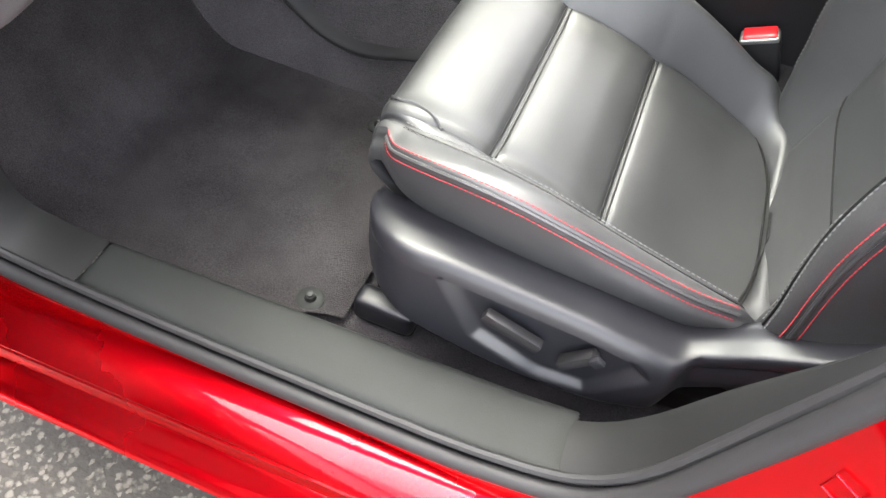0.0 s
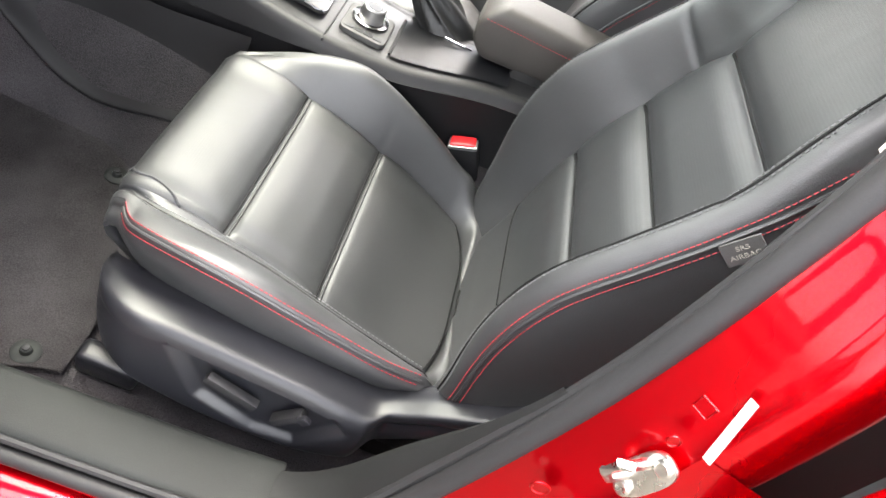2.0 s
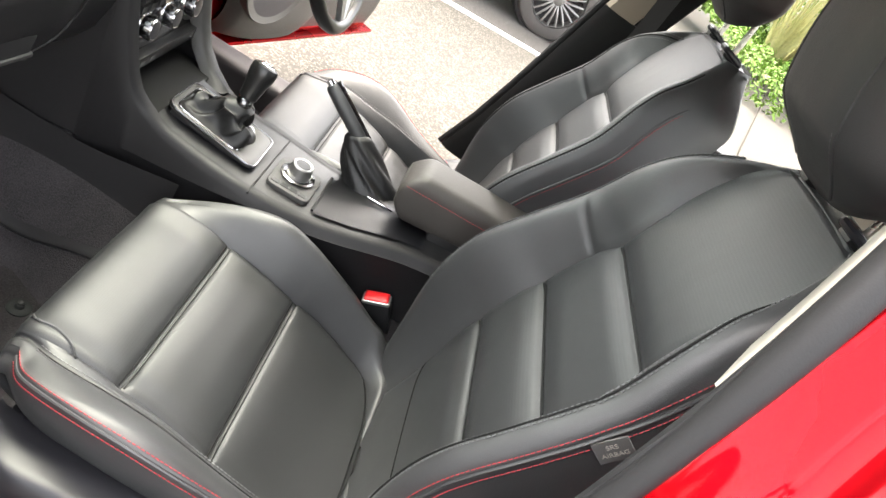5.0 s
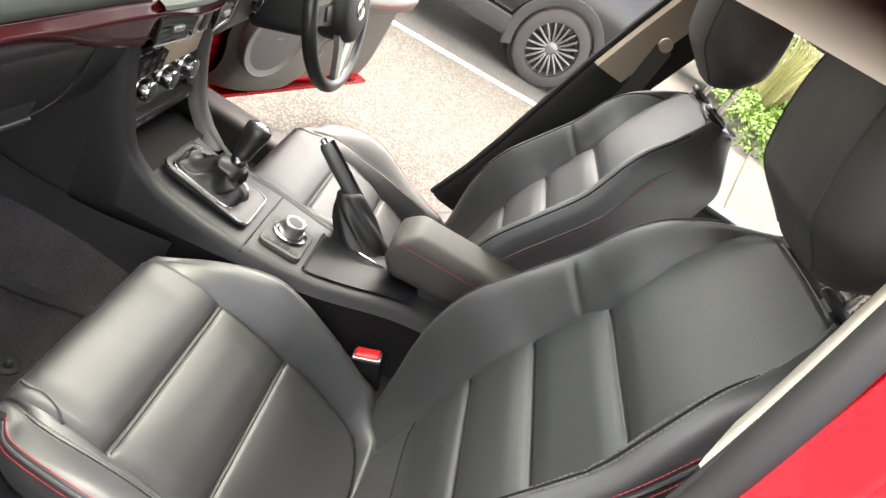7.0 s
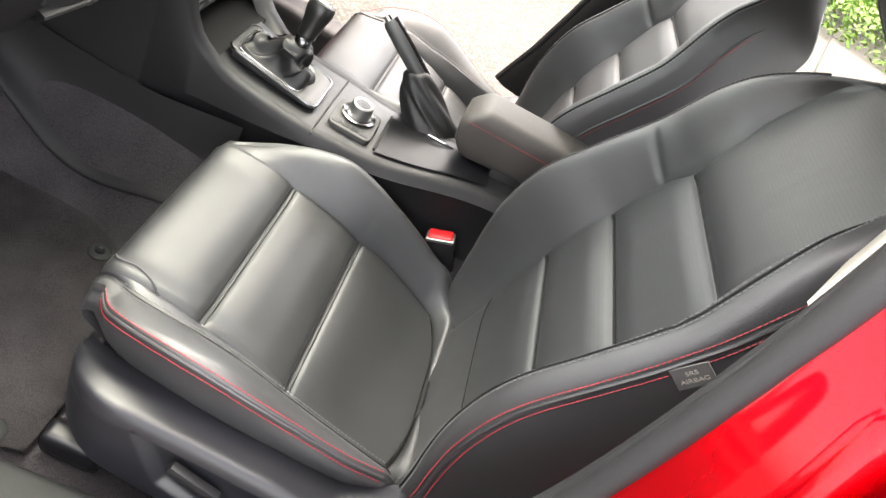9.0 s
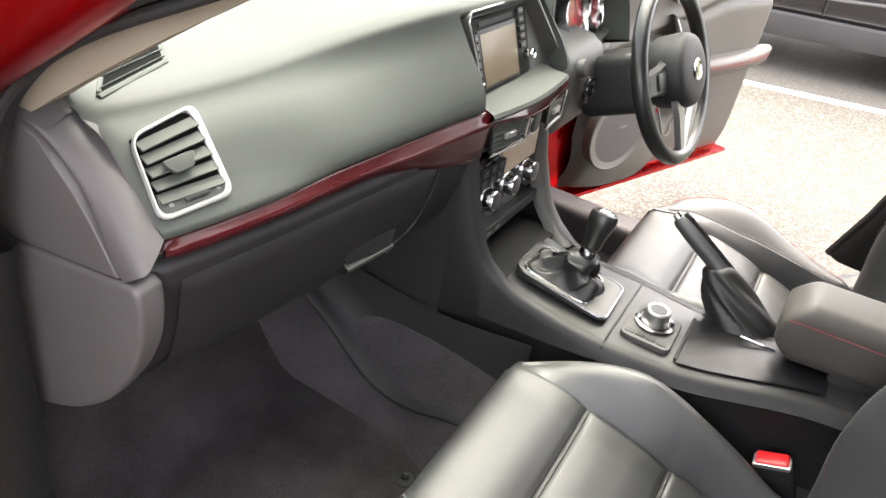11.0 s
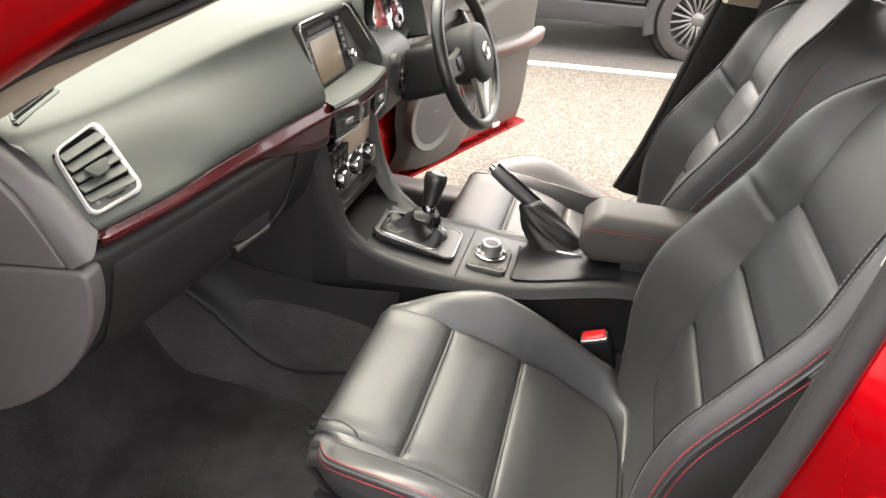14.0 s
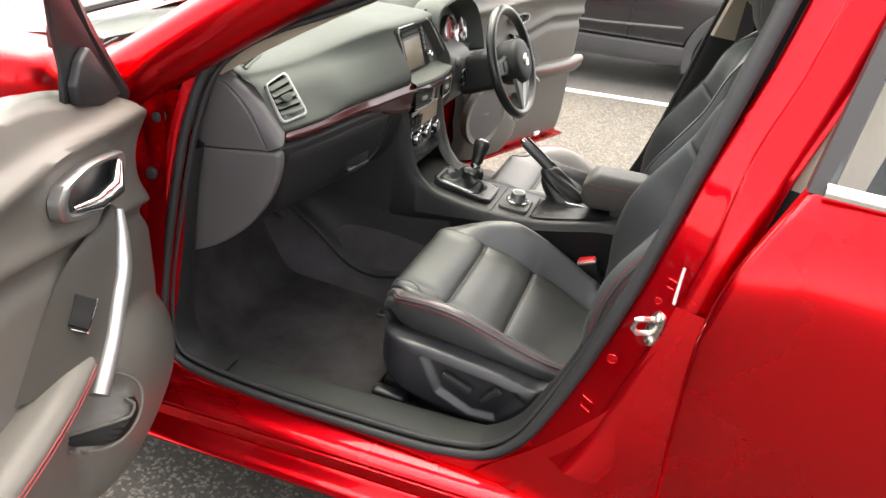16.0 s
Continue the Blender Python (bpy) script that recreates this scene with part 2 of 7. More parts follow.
def loft(rows, ring=False, loop=False, caps=False):
    """A skin over rows of points. ring: each row is closed; loop: the last row meets the first."""
    bm = bmesh.new()
    V = [[bm.verts.new(p) for p in r] for r in rows]
    n = len(V[0])
    for i in range(len(V) if loop else len(V) - 1):
        a, b = V[i], V[(i + 1) % len(V)]
        for j in range(n if ring else n - 1):
            bm.faces.new((a[j], a[(j + 1) % n], b[(j + 1) % n], b[j]))
    if caps and ring:
        bm.faces.new(V[0])
        bm.faces.new(V[-1])
    return bm


def tube(pts, r, n=8, closed=False, flat=1.0, bm=None):
    """A round bar along pts; r may be a number or a list."""
    P = [Vector(p) for p in pts]
    rows, up = [], Vector((0.13, 0.21, 0.97))
    for k, p in enumerate(P):
        if closed:
            d = P[(k + 1) % len(P)] - P[k - 1]
        else:
            d = P[min(k + 1, len(P) - 1)] - P[max(0, k - 1)]
        d.normalize()
        s = d.cross(up)
        s.normalize()
        u = s.cross(d)
        q = r[k] if isinstance(r, (list, tuple)) else r
        rows.append([p + s * q * math.cos(2 * math.pi * j / n) + u * q * flat * math.sin(2 * math.pi * j / n) for j in range(n)])
    b2 = loft(rows, ring=True, loop=closed, caps=not closed)
    if bm is None:
        return b2
    me = bpy.data.meshes.new("x")
    b2.to_mesh(me)
    b2.free()
    bm.from_mesh(me)
    bpy.data.meshes.remove(me)
    return bm


def box(x0, x1, y0, y1, z0, z1, bevel=0.004, seg=2, m=None):
    bm = bmesh.new()
    bmesh.ops.create_cube(bm, size=1)
    for v in bm.verts:
        v.co = Vector(((x0 + x1) / 2 + v.co.x * (x1 - x0), (y0 + y1) / 2 + v.co.y * (y1 - y0), (z0 + z1) / 2 + v.co.z * (z1 - z0)))
    if bevel:
        bmesh.ops.bevel(bm, geom=bm.edges, offset=bevel, segments=seg, affect="EDGES", profile=0.6)
    if m is not None:
        bm.transform(m)
    return bm


def prism(outline, to_a, to_b, bevel=0.0, seg=2):
    """A slab between two images of one outline."""
    bm = bmesh.new()
    a = [bm.verts.new(to_a(p)) for p in outline]
    b = [bm.verts.new(to_b(p)) for p in outline]
    n = len(a)
    bm.faces.new(a)
    bm.faces.new(b)
    for j in range(n):
        bm.faces.new((a[j], a[(j + 1) % n], b[(j + 1) % n], b[j]))
    bmesh.ops.recalc_face_normals(bm, faces=bm.faces)
    if bevel:
        ed = [e for e in bm.edges if len(e.link_faces) == 2 and e.calc_face_angle(0) > 0.7]
        bmesh.ops.bevel(bm, geom=ed, offset=bevel, segments=seg, affect="EDGES", profile=0.6, clamp_overlap=True)
    return bm


def lathe(profile, n=32, m=None, full=True):
    """Turned round z: profile of (radius, height)."""
    rows = [[Vector((r * math.cos(2 * math.pi * j / n), r * math.sin(2 * math.pi * j / n), h)) for j in range(n)] for r, h in profile]
    bm = loft(rows, ring=True, caps=full)
    if m is not None:
        bm.transform(m)
    return bm


def dashes(pts, length=0.0045, gap=0.0022, r=0.0008):
    """Sewn stitches along a line."""
    bm = bmesh.new()
    P = [Vector(p) for p in pts]
    cum = [0.0]
    for a, b in zip(P, P[1:]):
        cum.append(cum[-1] + (b - a).length)

    def at(s):
        for k in range(len(P) - 1):
            if s <= cum[k + 1]:
                return P[k].lerp(P[k + 1], (s - cum[k]) / max(1e-9, cum[k + 1] - cum[k]))
        return P[-1].copy()

    s = 0.0
    while s + length < cum[-1]:
        a, b = at(s), at(s + length)
        d = (b - a).normalized()
        e = d.cross(Vector((0.2, 0.9, 0.3))).normalized() * r
        f = d.cross(e).normalized() * r
        v0 = [bm.verts.new(a + q) for q in (e, f, -e, -f)]
        v1 = [bm.verts.new(b + q) for q in (e, f, -e, -f)]
        for j in range(4):
            bm.faces.new((v0[j], v0[(j + 1) % 4], v1[(j + 1) % 4], v1[j]))
        bm.faces.new(v0)
        bm.faces.new(v1)
        s += length + gap
    return bm


# ---- the ground and its surroundings ----
def wavy_sheet(x0, x1, y0, y1, z, nx, ny):
    rows = [[Vector((x0 + (x1 - x0) * i / nx, y0 + (y1 - y0) * j / ny, z)) for j in range(ny + 1)] for i in range(nx + 1)]
    return loft(rows)


def asphalt(name, base, stone, amount):
    """Tar with light chippings showing through."""
    m = mat(name, base, 0.9, vary=0.25, scale=1.2, bump=0.002, fine=90)
    nt = m.node_tree
    b = nt.nodes["Principled BSDF"]
    co = nt.nodes.new("ShaderNodeTexCoord")
    vo = nt.nodes.new("ShaderNodeTexVoronoi")
    vo.inputs["Scale"].default_value = 105
    warp = nt.nodes.new("ShaderNodeTexNoise")
    warp.inputs["Scale"].default_value = 70
    warp.inputs["Detail"].default_value = 3
    nt.links.new(co.outputs["Object"], warp.inputs["Vector"])
    push = nt.nodes.new("ShaderNodeMix")
    push.data_type = "VECTOR"
    push.inputs["Factor"].default_value = 0.016
    nt.links.new(co.outputs["Object"], push.inputs["A"])
    nt.links.new(warp.outputs["Color"], push.inputs["B"])
    nt.links.new(push.outputs["Result"], vo.inputs["Vector"])
    pick = nt.nodes.new("ShaderNodeSeparateColor")
    nt.links.new(vo.outputs["Color"], pick.inputs[0])
    gt = nt.nodes.new("ShaderNodeMapRange")
    gt.inputs["From Min"].default_value, gt.inputs["From Max"].default_value = 1 - amount, 1.02 - amount * 0.6
    nt.links.new(pick.outputs[0], gt.inputs["Value"])
    edge = nt.nodes.new("ShaderNodeMapRange")
    edge.inputs["From Min"].default_value, edge.inputs["From Max"].default_value = 0.75, 0.35
    nt.links.new(vo.outputs["Distance"], edge.inputs["Value"])
    fac = nt.nodes.new("ShaderNodeMath")
    fac.operation = "MULTIPLY"
    nt.links.new(gt.outputs[0], fac.inputs[0])
    nt.links.new(edge.outputs[0], fac.inputs[1])
    mx = nt.nodes.new("ShaderNodeMix")
    mx.data_type = "RGBA"
    old = b.inputs["Base Color"].links[0].from_socket
    nt.links.new(fac.outputs[0], mx.inputs["Factor"])
    nt.links.new(old, mx.inputs["A"])
    mx.inputs["B"].default_value = (*stone, 1)
    nt.links.new(mx.outputs["Result"], b.inputs["Base Color"])
    return m


M_ASPHALT = asphalt("chipped_asphalt", (0.040, 0.0365, 0.030), (0.130, 0.120, 0.098), 0.5)
M_CONCRETE = mat("pale_concrete", (0.052, 0.047, 0.039), 0.9, bump=0.001, fine=120, vary=0.15, scale=2)
M_LINE = mat("worn_white_line_paint", (0.5, 0.5, 0.48), 0.8, vary=0.15, scale=20, bump=0.001, fine=200)

ground = tagged(part("ground", wavy_sheet(-150, 150, -150, 150, GROUND, 10, 10), M_ASPHALT), "pale chipped asphalt of a car park", "ground", kind="structure")
BAY = math.atan2(0.32, 1.17)  # the bay line runs a little askew to the car
bay = Matrix.Translation((0.2, 4.06, GROUND)) @ Matrix.Rotation(BAY, 4, "Z")
line = tagged(part("bay_line", box(-6, 4.6, -0.05, 0.05, 0.0, 0.006, 0.0), M_LINE), "worn white painted parking bay line", "road marking", kind="structure")
line.matrix_world = bay
M_LANE = asphalt("dark_asphalt", (0.05, 0.047, 0.042), (0.10, 0.095, 0.085), 0.3)
lane = tagged(part("road", box(-40, 3.2, 0.06, 9, -0.01, 0.004, 0.0), M_LANE), "darker worn asphalt beyond the bay line", "road", kind="structure")
lane.matrix_world = bay
path = tagged(part("pavement", box(0.9, 9.0, 4.0, 40, -0.02, 0.05, 0.01), M_CONCRETE), "pale concrete pavement with a low kerb", "pavement", kind="structure")
path.matrix_world = Matrix.Translation((0, 0, GROUND)) @ Matrix.Rotation(radians(-22), 4, "Z")

# ---- the red car's body ----
# opening of the passenger's front door: x, z of its seal, from the windscreen pillar round by the sill
OPEN = [(-0.325, 1.265), (-0.534, 1.161), (-0.633, 1.075), (-0.672, 0.96), (-0.690, 0.848), (-0.716, 0.625), (-0.717, 0.49), (-0.700, 0.395),
        (-0.63, 0.346), (-0.40, 0.338), (-0.1, 0.361), (0.03, 0.383), (0.11, 0.412), (0.165, 0.470), (0.205, 0.56), (0.245, 0.684), (0.283, 0.854),
        (0.324, 1.066), (0.359, 1.244), (0.392, 1.40), (0.405, 1.48), (0.36, 1.525), (0.15, 1.525), (-0.05, 1.46), (-0.19, 1.365)]


def side_y(z):
    """How far out the side of the car stands at a height."""
    return lerp_table(z, [(0.30, -0.858), (0.34, -0.864), (0.38, -0.871), (0.45, -0.866), (0.6, -0.842), (0.85, -0.815), (1.07, -0.775), (1.25, -0.72), (1.54, -0.60)])


def opening(grow=0.0, out=0.0, n=6, rear=0.0):
    c = curve([(x, 0, z) for x, z in OPEN], n, True)
    pts = []
    for k, p in enumerate(c):
        d = (c[(k + 1) % len(c)] - c[k - 1]).normalized()
        nrm = Vector((-d.z, 0, d.x))
        wide = grow + rear * smooth01(p.x, 0.10, 0.24) * (0.3 + 0.7 * smooth01(p.z, 0.62, 0.95))
        q = p - nrm * wide if nrm.dot(p - Vector((-0.15, 0, 0.85))) < 0 else p + nrm * wide
        pts.append(Vector((q.x, side_y(p.z) - out, q.z)))
    return pts


car_body = thing("red_car_body", "glossy metallic red car body with both front doors open", "car")
SEAL_PATH = opening(0.004, 0.004, rear=0.014)
seal = part("door_seal", tube(SEAL_PATH, [0.0105 + 0.003 * smooth01(p.x, 0.10, 0.24) + 0.005 * smooth01(p.x, 0.30, 0.36) * smooth01(p.z, 1.05, 1.25) for p in SEAL_PATH], 10, True), M_RUBBER, car_body, "black rubber door seal")
part("seal_lip", tube(opening(-0.012, -0.008, rear=0.024), [0.006 + 0.001 * smooth01(p.x, 0.10, 0.24) for p in SEAL_PATH], 8, True), M_RUBBER, car_body, "black rubber lip")
sunk = lambda line: [p - Vector((0, 0, 0.026 * (1 - smooth01(p.z, 0.43, 0.56)))) for p in line]
part("opening_flange", loft([sunk(opening(-0.010, -0.012, rear=0.026)), sunk(opening(-0.012, -0.025, rear=0.032)), sunk(opening(0.006, -0.035, rear=0.045))], ring=True), M_PLASTIC, car_body, "dark inner pillar trim")

PALE = [[q for b, q in zip(opening(), opening(g, o, n=6, rear=r)) if b.x > 0.1 and q.z > 1.122 and b.z < 1.50] for g, o, r in ((-0.010, -0.013, 0.026), (-0.0165, -0.016, 0.026), (-0.0165, -0.021, 0.026), (-0.010, -0.044, 0.036), (-0.007, -0.064, 0.043), (0.0, -0.066, 0.048))]
PALE = [row[:min(len(r) for r in PALE)] for row in PALE]
part("pillar_trim", loft(PALE), M_PALETRIM, car_body, "pale beige pillar trim inside the seal", angle=60)


def jamb_rows():
    """Red door frame: from the seal outwards, wider at the pillar behind and at the sill."""
    rows = []
    for k, (g, o) in enumerate([(0.010, 0.0), (0.016, 0.012), (0.045, 0.018), (0.060, 0.028), (0.085, 0.040)]):
        pts = []
        base = opening(0, 0, rear=0.020)
        far = opening(g, o, rear=0.020)
        for p, q in zip(base, far):
            rear = smooth01(p.x, -0.04, 0.20) * smooth01(p.z, 0.395, 0.55)
            r = p.lerp(q, (1 - 0.62 * smooth01(-p.x, 0.55, 0.66) * smooth01(p.z, 0.42, 0.55)) * (1 - 0.85 * rear))
            pts.append(r)
        rows.append(pts)
    fine = [curve([r[j] for r in rows], 5) for j in range(len(rows[0]))]
    return [[c[i] for c in fine] for i in range(len(fine[0]))]


part("door_jamb", loft(jamb_rows(), ring=True), M_RED, car_body, "glossy red painted door jamb", angle=85)

FLANGE = [(-0.006, -0.004), (0.0, 0.004), (0.012, 0.013), (0.034, 0.030), (0.056, 0.047), (0.061, 0.0535), (0.068, 0.059), (0.080, 0.063), (0.098, 0.064), (0.114, 0.061), (0.124, 0.052), (0.128, 0.030)]
lock_side = sorted([p for p in opening(0, 0, n=8, rear=0.020) if p.x > 0.12 and 0.47 < p.z < 1.47], key=lambda p: p.z)
rows = []
for p in lock_side:
    wide = 1 + 0.25 * (1 - smooth01(p.z, 0.50, 0.75))
    flat = 1 - 0.45 * smooth01(p.z, 0.98, 1.25)
    rows.append(curve([Vector((p.x + 0.012 + 0.020 * smooth01(p.z, 1.08, 1.30) + a * wide * (1 - 0.30 * smooth01(p.z, 0.98, 1.2) * (a < 0.07)), p.y - d * flat, p.z)) for a, d in FLANGE], 4))
part("lock_pillar", loft(rows), M_RED, car_body, "glossy red moulded pillar behind the door", angle=85)
# pressed marks in the flange
for z, w in ((0.905, 0.008), (0.62, 0.012)):
    q = min(lock_side, key=lambda p: abs(p.z - z))
    c = Vector((q.x + 0.012 + 0.036, q.y - 0.032, z))
    part("pressed_mark", tube([c + Vector((0.8 * a, -0.6 * a, b)) for a, b in ((-w, -w), (w, -w), (w, w), (-w, w))], 0.0016, 6, True), M_RED, car_body)

# sill: a broad upper face, two fine creases and a rolled lower edge; it rises a little to the rear
SILL = [(-0.858, 0.296), (-0.866, 0.308), (-0.878, 0.314), (-0.900, 0.3145), (-0.922, 0.310), (-0.938, 0.3035), (-0.9445, 0.2985), (-0.9448, 0.2955), (-0.9405, 0.2935), (-0.9408, 0.2910), (-0.9460, 0.2885), (-0.9475, 0.2840),
        (-0.9485, 0.2660), (-0.9480, 0.2615), (-0.9440, 0.2590), (-0.9445, 0.2565), (-0.9500, 0.2545), (-0.9560, 0.2500), (-0.9690, 0.2395), (-0.9745, 0.2365), (-0.9800, 0.2350), (-0.9870, 0.2310), (-0.9905, 0.2240), (-0.9880, 0.2150), (-0.9750, 0.2060), (-0.90, 0.20)]
rows = []
for k in range(61):
    x = -0.86 + 2.3 * k / 60
    lift = 0.075 * (min(x, 0.15) + 0.5)
    rows.append([Vector((x, y, z + lift)) for y, z in SILL])
part("sill_panel", loft(rows), M_RED, car_body, "glossy red rocker panel with a creased edge")

# windscreen pillar, front wing and bonnet
rows = []
for u in [-0.2 + 1.2 * k / 30 for k in range(31)]:
    c = Vector((-0.70 + 0.62 * u, -0.80 + 0.14 * u, 1.075 + 0.385 * u + 0.02 * math.sin(math.pi * u)))
    rows.append(curve([c + Vector(d) for d in ((0.03, -0.005, -0.03), (0.0, -0.05, 0.0), (-0.04, -0.045, 0.045), (-0.08, 0.02, 0.055), (-0.06, 0.07, 0.02), (0.01, 0.06, -0.02))], 4, True))
part("windscreen_pillar", loft(rows, ring=True, caps=True), M_RED, car_body, angle=80)
part("windscreen_pillar", loft([[Vector((p.x, 0.04 - p.y, p.z)) for p in r] for r in rows], ring=True, caps=True), M_RED, car_body, angle=80)
rows = []
for u in [k / 24 for k in range(25)]:
    x = -1.04 + 0.325 * u
    zt = lerp_table(x, [(-1.04, 1.022), (-0.947, 1.050), (-0.85, 1.086), (-0.74, 1.135), (-0.70, 1.15)])
    rows.append(curve([Vector((x, y, z)) for y, z in ((-0.64, zt - 0.012), (-0.70, zt), (-0.76, zt - 0.014), (-0.805, zt - 0.05), (-0.826, zt - 0.11), (-0.832, 0.86), (-0.85, 0.70), (-0.88, 0.50))], 5))
part("pillar_root", loft(rows), M_RED, car_body, "glossy red foot of the windscreen pillar", angle=80)
part("wing_gap", tube([(-0.950, -0.69, 1.056), (-0.945, -0.76, 1.044), (-0.942, -0.806, 1.008), (-0.942, -0.828, 0.94), (-0.942, -0.834, 0.88)], 0.0035, 6), M_RUBBER, car_body, "dark gap behind the wing")
def arch(p, wx):
    """Lift a panel's lower edge over a wheel."""
    d = p.x - wx
    if abs(d) < 0.37:
        p.z = max(p.z, 0.38 + math.sqrt(0.37**2 - d * d))
    return p


rows = []
for u in [k / 48 for k in range(49)]:
    x = -0.80 - 1.2 * u
    zt = 1.040 - 0.13 * u
    rows.append(curve([Vector((x, y, z)) for y, z in ((-0.60, zt + 0.01), (-0.70, zt - 0.005), (-0.80, zt - 0.035), (-0.87, zt - 0.09), (-0.915, zt - 0.2), (-0.935, 0.62), (-0.93, 0.45), (-0.955, 0.3), (-0.96, 0.19))], 4))
rows = [[arch(p, -1.45) for p in r] for r in rows]
part("front_wing", loft(rows), M_RED, car_body, "glossy red front wing", angle=80)
part("front_wing", loft([[Vector((p.x, 0.04 - p.y, p.z)) for p in r] for r in rows]), M_RED, car_body, "glossy red front wing", angle=80)
part("front_bumper", loft([curve([Vector((-2.0 - 0.10 * (1 - v * v), 0.02 + 0.95 * v, z)) - Vector((q * (1 - 0.5 * v * v), 0, 0)) for z, q in ((0.92, 0.02), (0.85, 0.12), (0.65, 0.18), (0.45, 0.19), (0.22, 0.12))], 4) for v in [-1 + 0.1 * j for j in range(21)]]), M_RED, car_body, "glossy red front bumper", angle=80)
rows = []
for u in [k / 10 for k in range(11)]:
    x = -1.12 - 0.95 * u
    rows.append([Vector((x, 0.02 + 0.64 * v, 1.075 - 0.16 * u - 0.05 * v * v)) for v in [-1 + 0.1 * j for j in range(21)]])
part("bonnet", loft(rows), M_RED, car_body, "glossy red bonnet")
rows = []
for u in [k / 10 for k in range(11)]:
    z = 0.15 + 0.86 * u
    rows.append([Vector((-0.700 - 0.012 * (1 - u) + 0.03 * u, side_y(z) + 0.008, z)), Vector((-0.735, side_y(z) - 0.006, z)), Vector((-0.77, side_y(z) - 0.022, z)), Vector((-0.81, side_y(z) - 0.040, z)), Vector((-0.86, side_y(z) - 0.055, z))])
part("hinge_pillar", loft([curve(r, 5) for r in rows]), M_RED, car_body, "glossy red hinge pillar", angle=85)
for (x, y, z) in [(-0.738, -0.818, 0.954), (-0.752, -0.832, 0.823), (-0.765, -0.875, 0.50)]:
    part("bump_stop", lathe([(0.004, 0.016), (0.011, 0.014), (0.013, 0.006), (0.016, 0.0)], 16, look((x, y, z), (x - 0.3, y + 1, z))), M_RUBBER, car_body, "black rubber bump stop")

# roof, its lining and the glass
rows, rows2 = [], []
for k in range(21):
    x = -0.12 + 2.0 * k / 20
    zr = 1.58 - 0.05 * (2 * (x - 0.75) / 2.0) ** 2 * 2
    rows.append([Vector((x, 0.02 + 0.66 * v, zr - 0.07 * v**4)) for v in [-1 + 0.1 * j for j in range(21)]])
    rows2.append([Vector((x, 0.02 + 0.64 * v, zr - 0.035 - 0.09 * v**4)) for v in [-1 + 0.1 * j for j in range(21)]])
part("roof", loft(rows), M_RED, car_body, "red roof panel")
part("headlining", loft(rows2), M_BEIGE, car_body, "beige cloth roof lining")
rows = []
for u in [k / 8 for k in range(9)]:
    rows.append([Vector((-1.12 + 1.02 * u + 0.10 * (1 - v * v) * -0.6, 0.02 + (0.68 - 0.06 * u) * v, 1.06 + 0.46 * u - 0.03 * v * v)) for v in [-1 + 0.2 * j for j in range(11)]])
part("windscreen", loft(rows), M_WINDSCREEN, car_body, "lightly tinted windscreen")
part("bulkhead", box(-1.07, -1.04, -0.74, 0.78, 0.16, 0.98, 0.0), M_MATT, car_body, "dark bulkhead behind the dash")
part("cowl", box(-1.16, -0.98, -0.70, 0.74, 0.98, 1.055, 0.02), M_PLASTIC, car_body, "black plastic scuttle")
for y0, y1 in ((-0.62, 0.0), (-0.05, 0.6)):
    part("wiper", tube(curve([(-1.13, y0, 1.075), (-1.12, (y0 + y1) / 2, 1.095), (-1.10, y1, 1.075)], 8), 0.010, 6), M_RUBBER, car_body, "black wiper")

# beige inner trim of both windscreen pillars
for s in (-1, 1):
    rows = []
    for u in [k / 10 for k in range(11)]:
        c = Vector((-0.80 + 0.72 * u, 0.02 + s * (0.735 - 0.115 * u), 1.0 + 0.42 * u + 0.03 * math.sin(math.pi * u)))
        rows.append([c + Vector((a, s * b, d)) for a, b, d in ((0.045, 0.035, -0.035), (0.04, -0.01, -0.03), (0.0, -0.035, 0.0), (-0.05, -0.03, 0.04), (-0.06, 0.03, 0.05), (0.0, 0.05, 0.01))])
    part("pillar_trim", loft(rows, ring=True, caps=True), M_BEIGE, car_body, "beige windscreen pillar trim")

# pillars behind the front doors: beige upper trim, dark lower trim
for s in (-1, 1):
    rows = []
    for z in (0.45, 0.60, 0.75, 0.95, 1.105, 1.25, 1.40, 1.50):
        x = lerp_table(z, [(0.45, 0.20), (0.6, 0.245), (0.85, 0.30), (1.066, 0.338), (1.25, 0.374), (1.50, 0.425)]) + (0.07 if s < 0 else 0.012)
        yo = abs(side_y(z) - 0.02)
        slim = 1.0 if s < 0 else 0.52
        rows.append((slim, [(x, 0.02 + s * yo, z, a, s * b) for a, b in ((0.0, -0.015), (0.02, -0.034), (0.09, -0.045), (0.17, -0.045), (0.19, -0.02), (0.18, 0.02), (0.10, 0.025), (0.03, 0.01))]))
    put = lambda row, w: [Vector((x + a * w, y + b, z)) for x, y, z, a, b in row]
    part("lower_pillar_trim", loft([put(r, 1.0) for w, r in rows[:5]], ring=True, caps=True), M_MATT, car_body, "black lower pillar trim")
    part("upper_pillar_trim", loft([put(r, w) for w, r in rows[4:]], ring=True, caps=True), M_BEIGE, car_body, "beige upper pillar trim")
    if s > 0:
        part("door_seal", tube([Vector((r[0][0] - 0.006, r[0][1] + 0.002, r[0][2])) for w, r in rows], 0.011, 8), M_RUBBER, car_body, "black rubber door seal")
        part("rear_door_frame", loft([[Vector((r[0][0] + a, r[0][1] + b, r[0][2])) for a, b in ((0.095, -0.028), (0.165, -0.030), (0.170, 0.01), (0.095, 0.012))] for w, r in rows[3:]], ring=True, caps=True), M_MATT, car_body, "black frame of the rear door")
rows = []
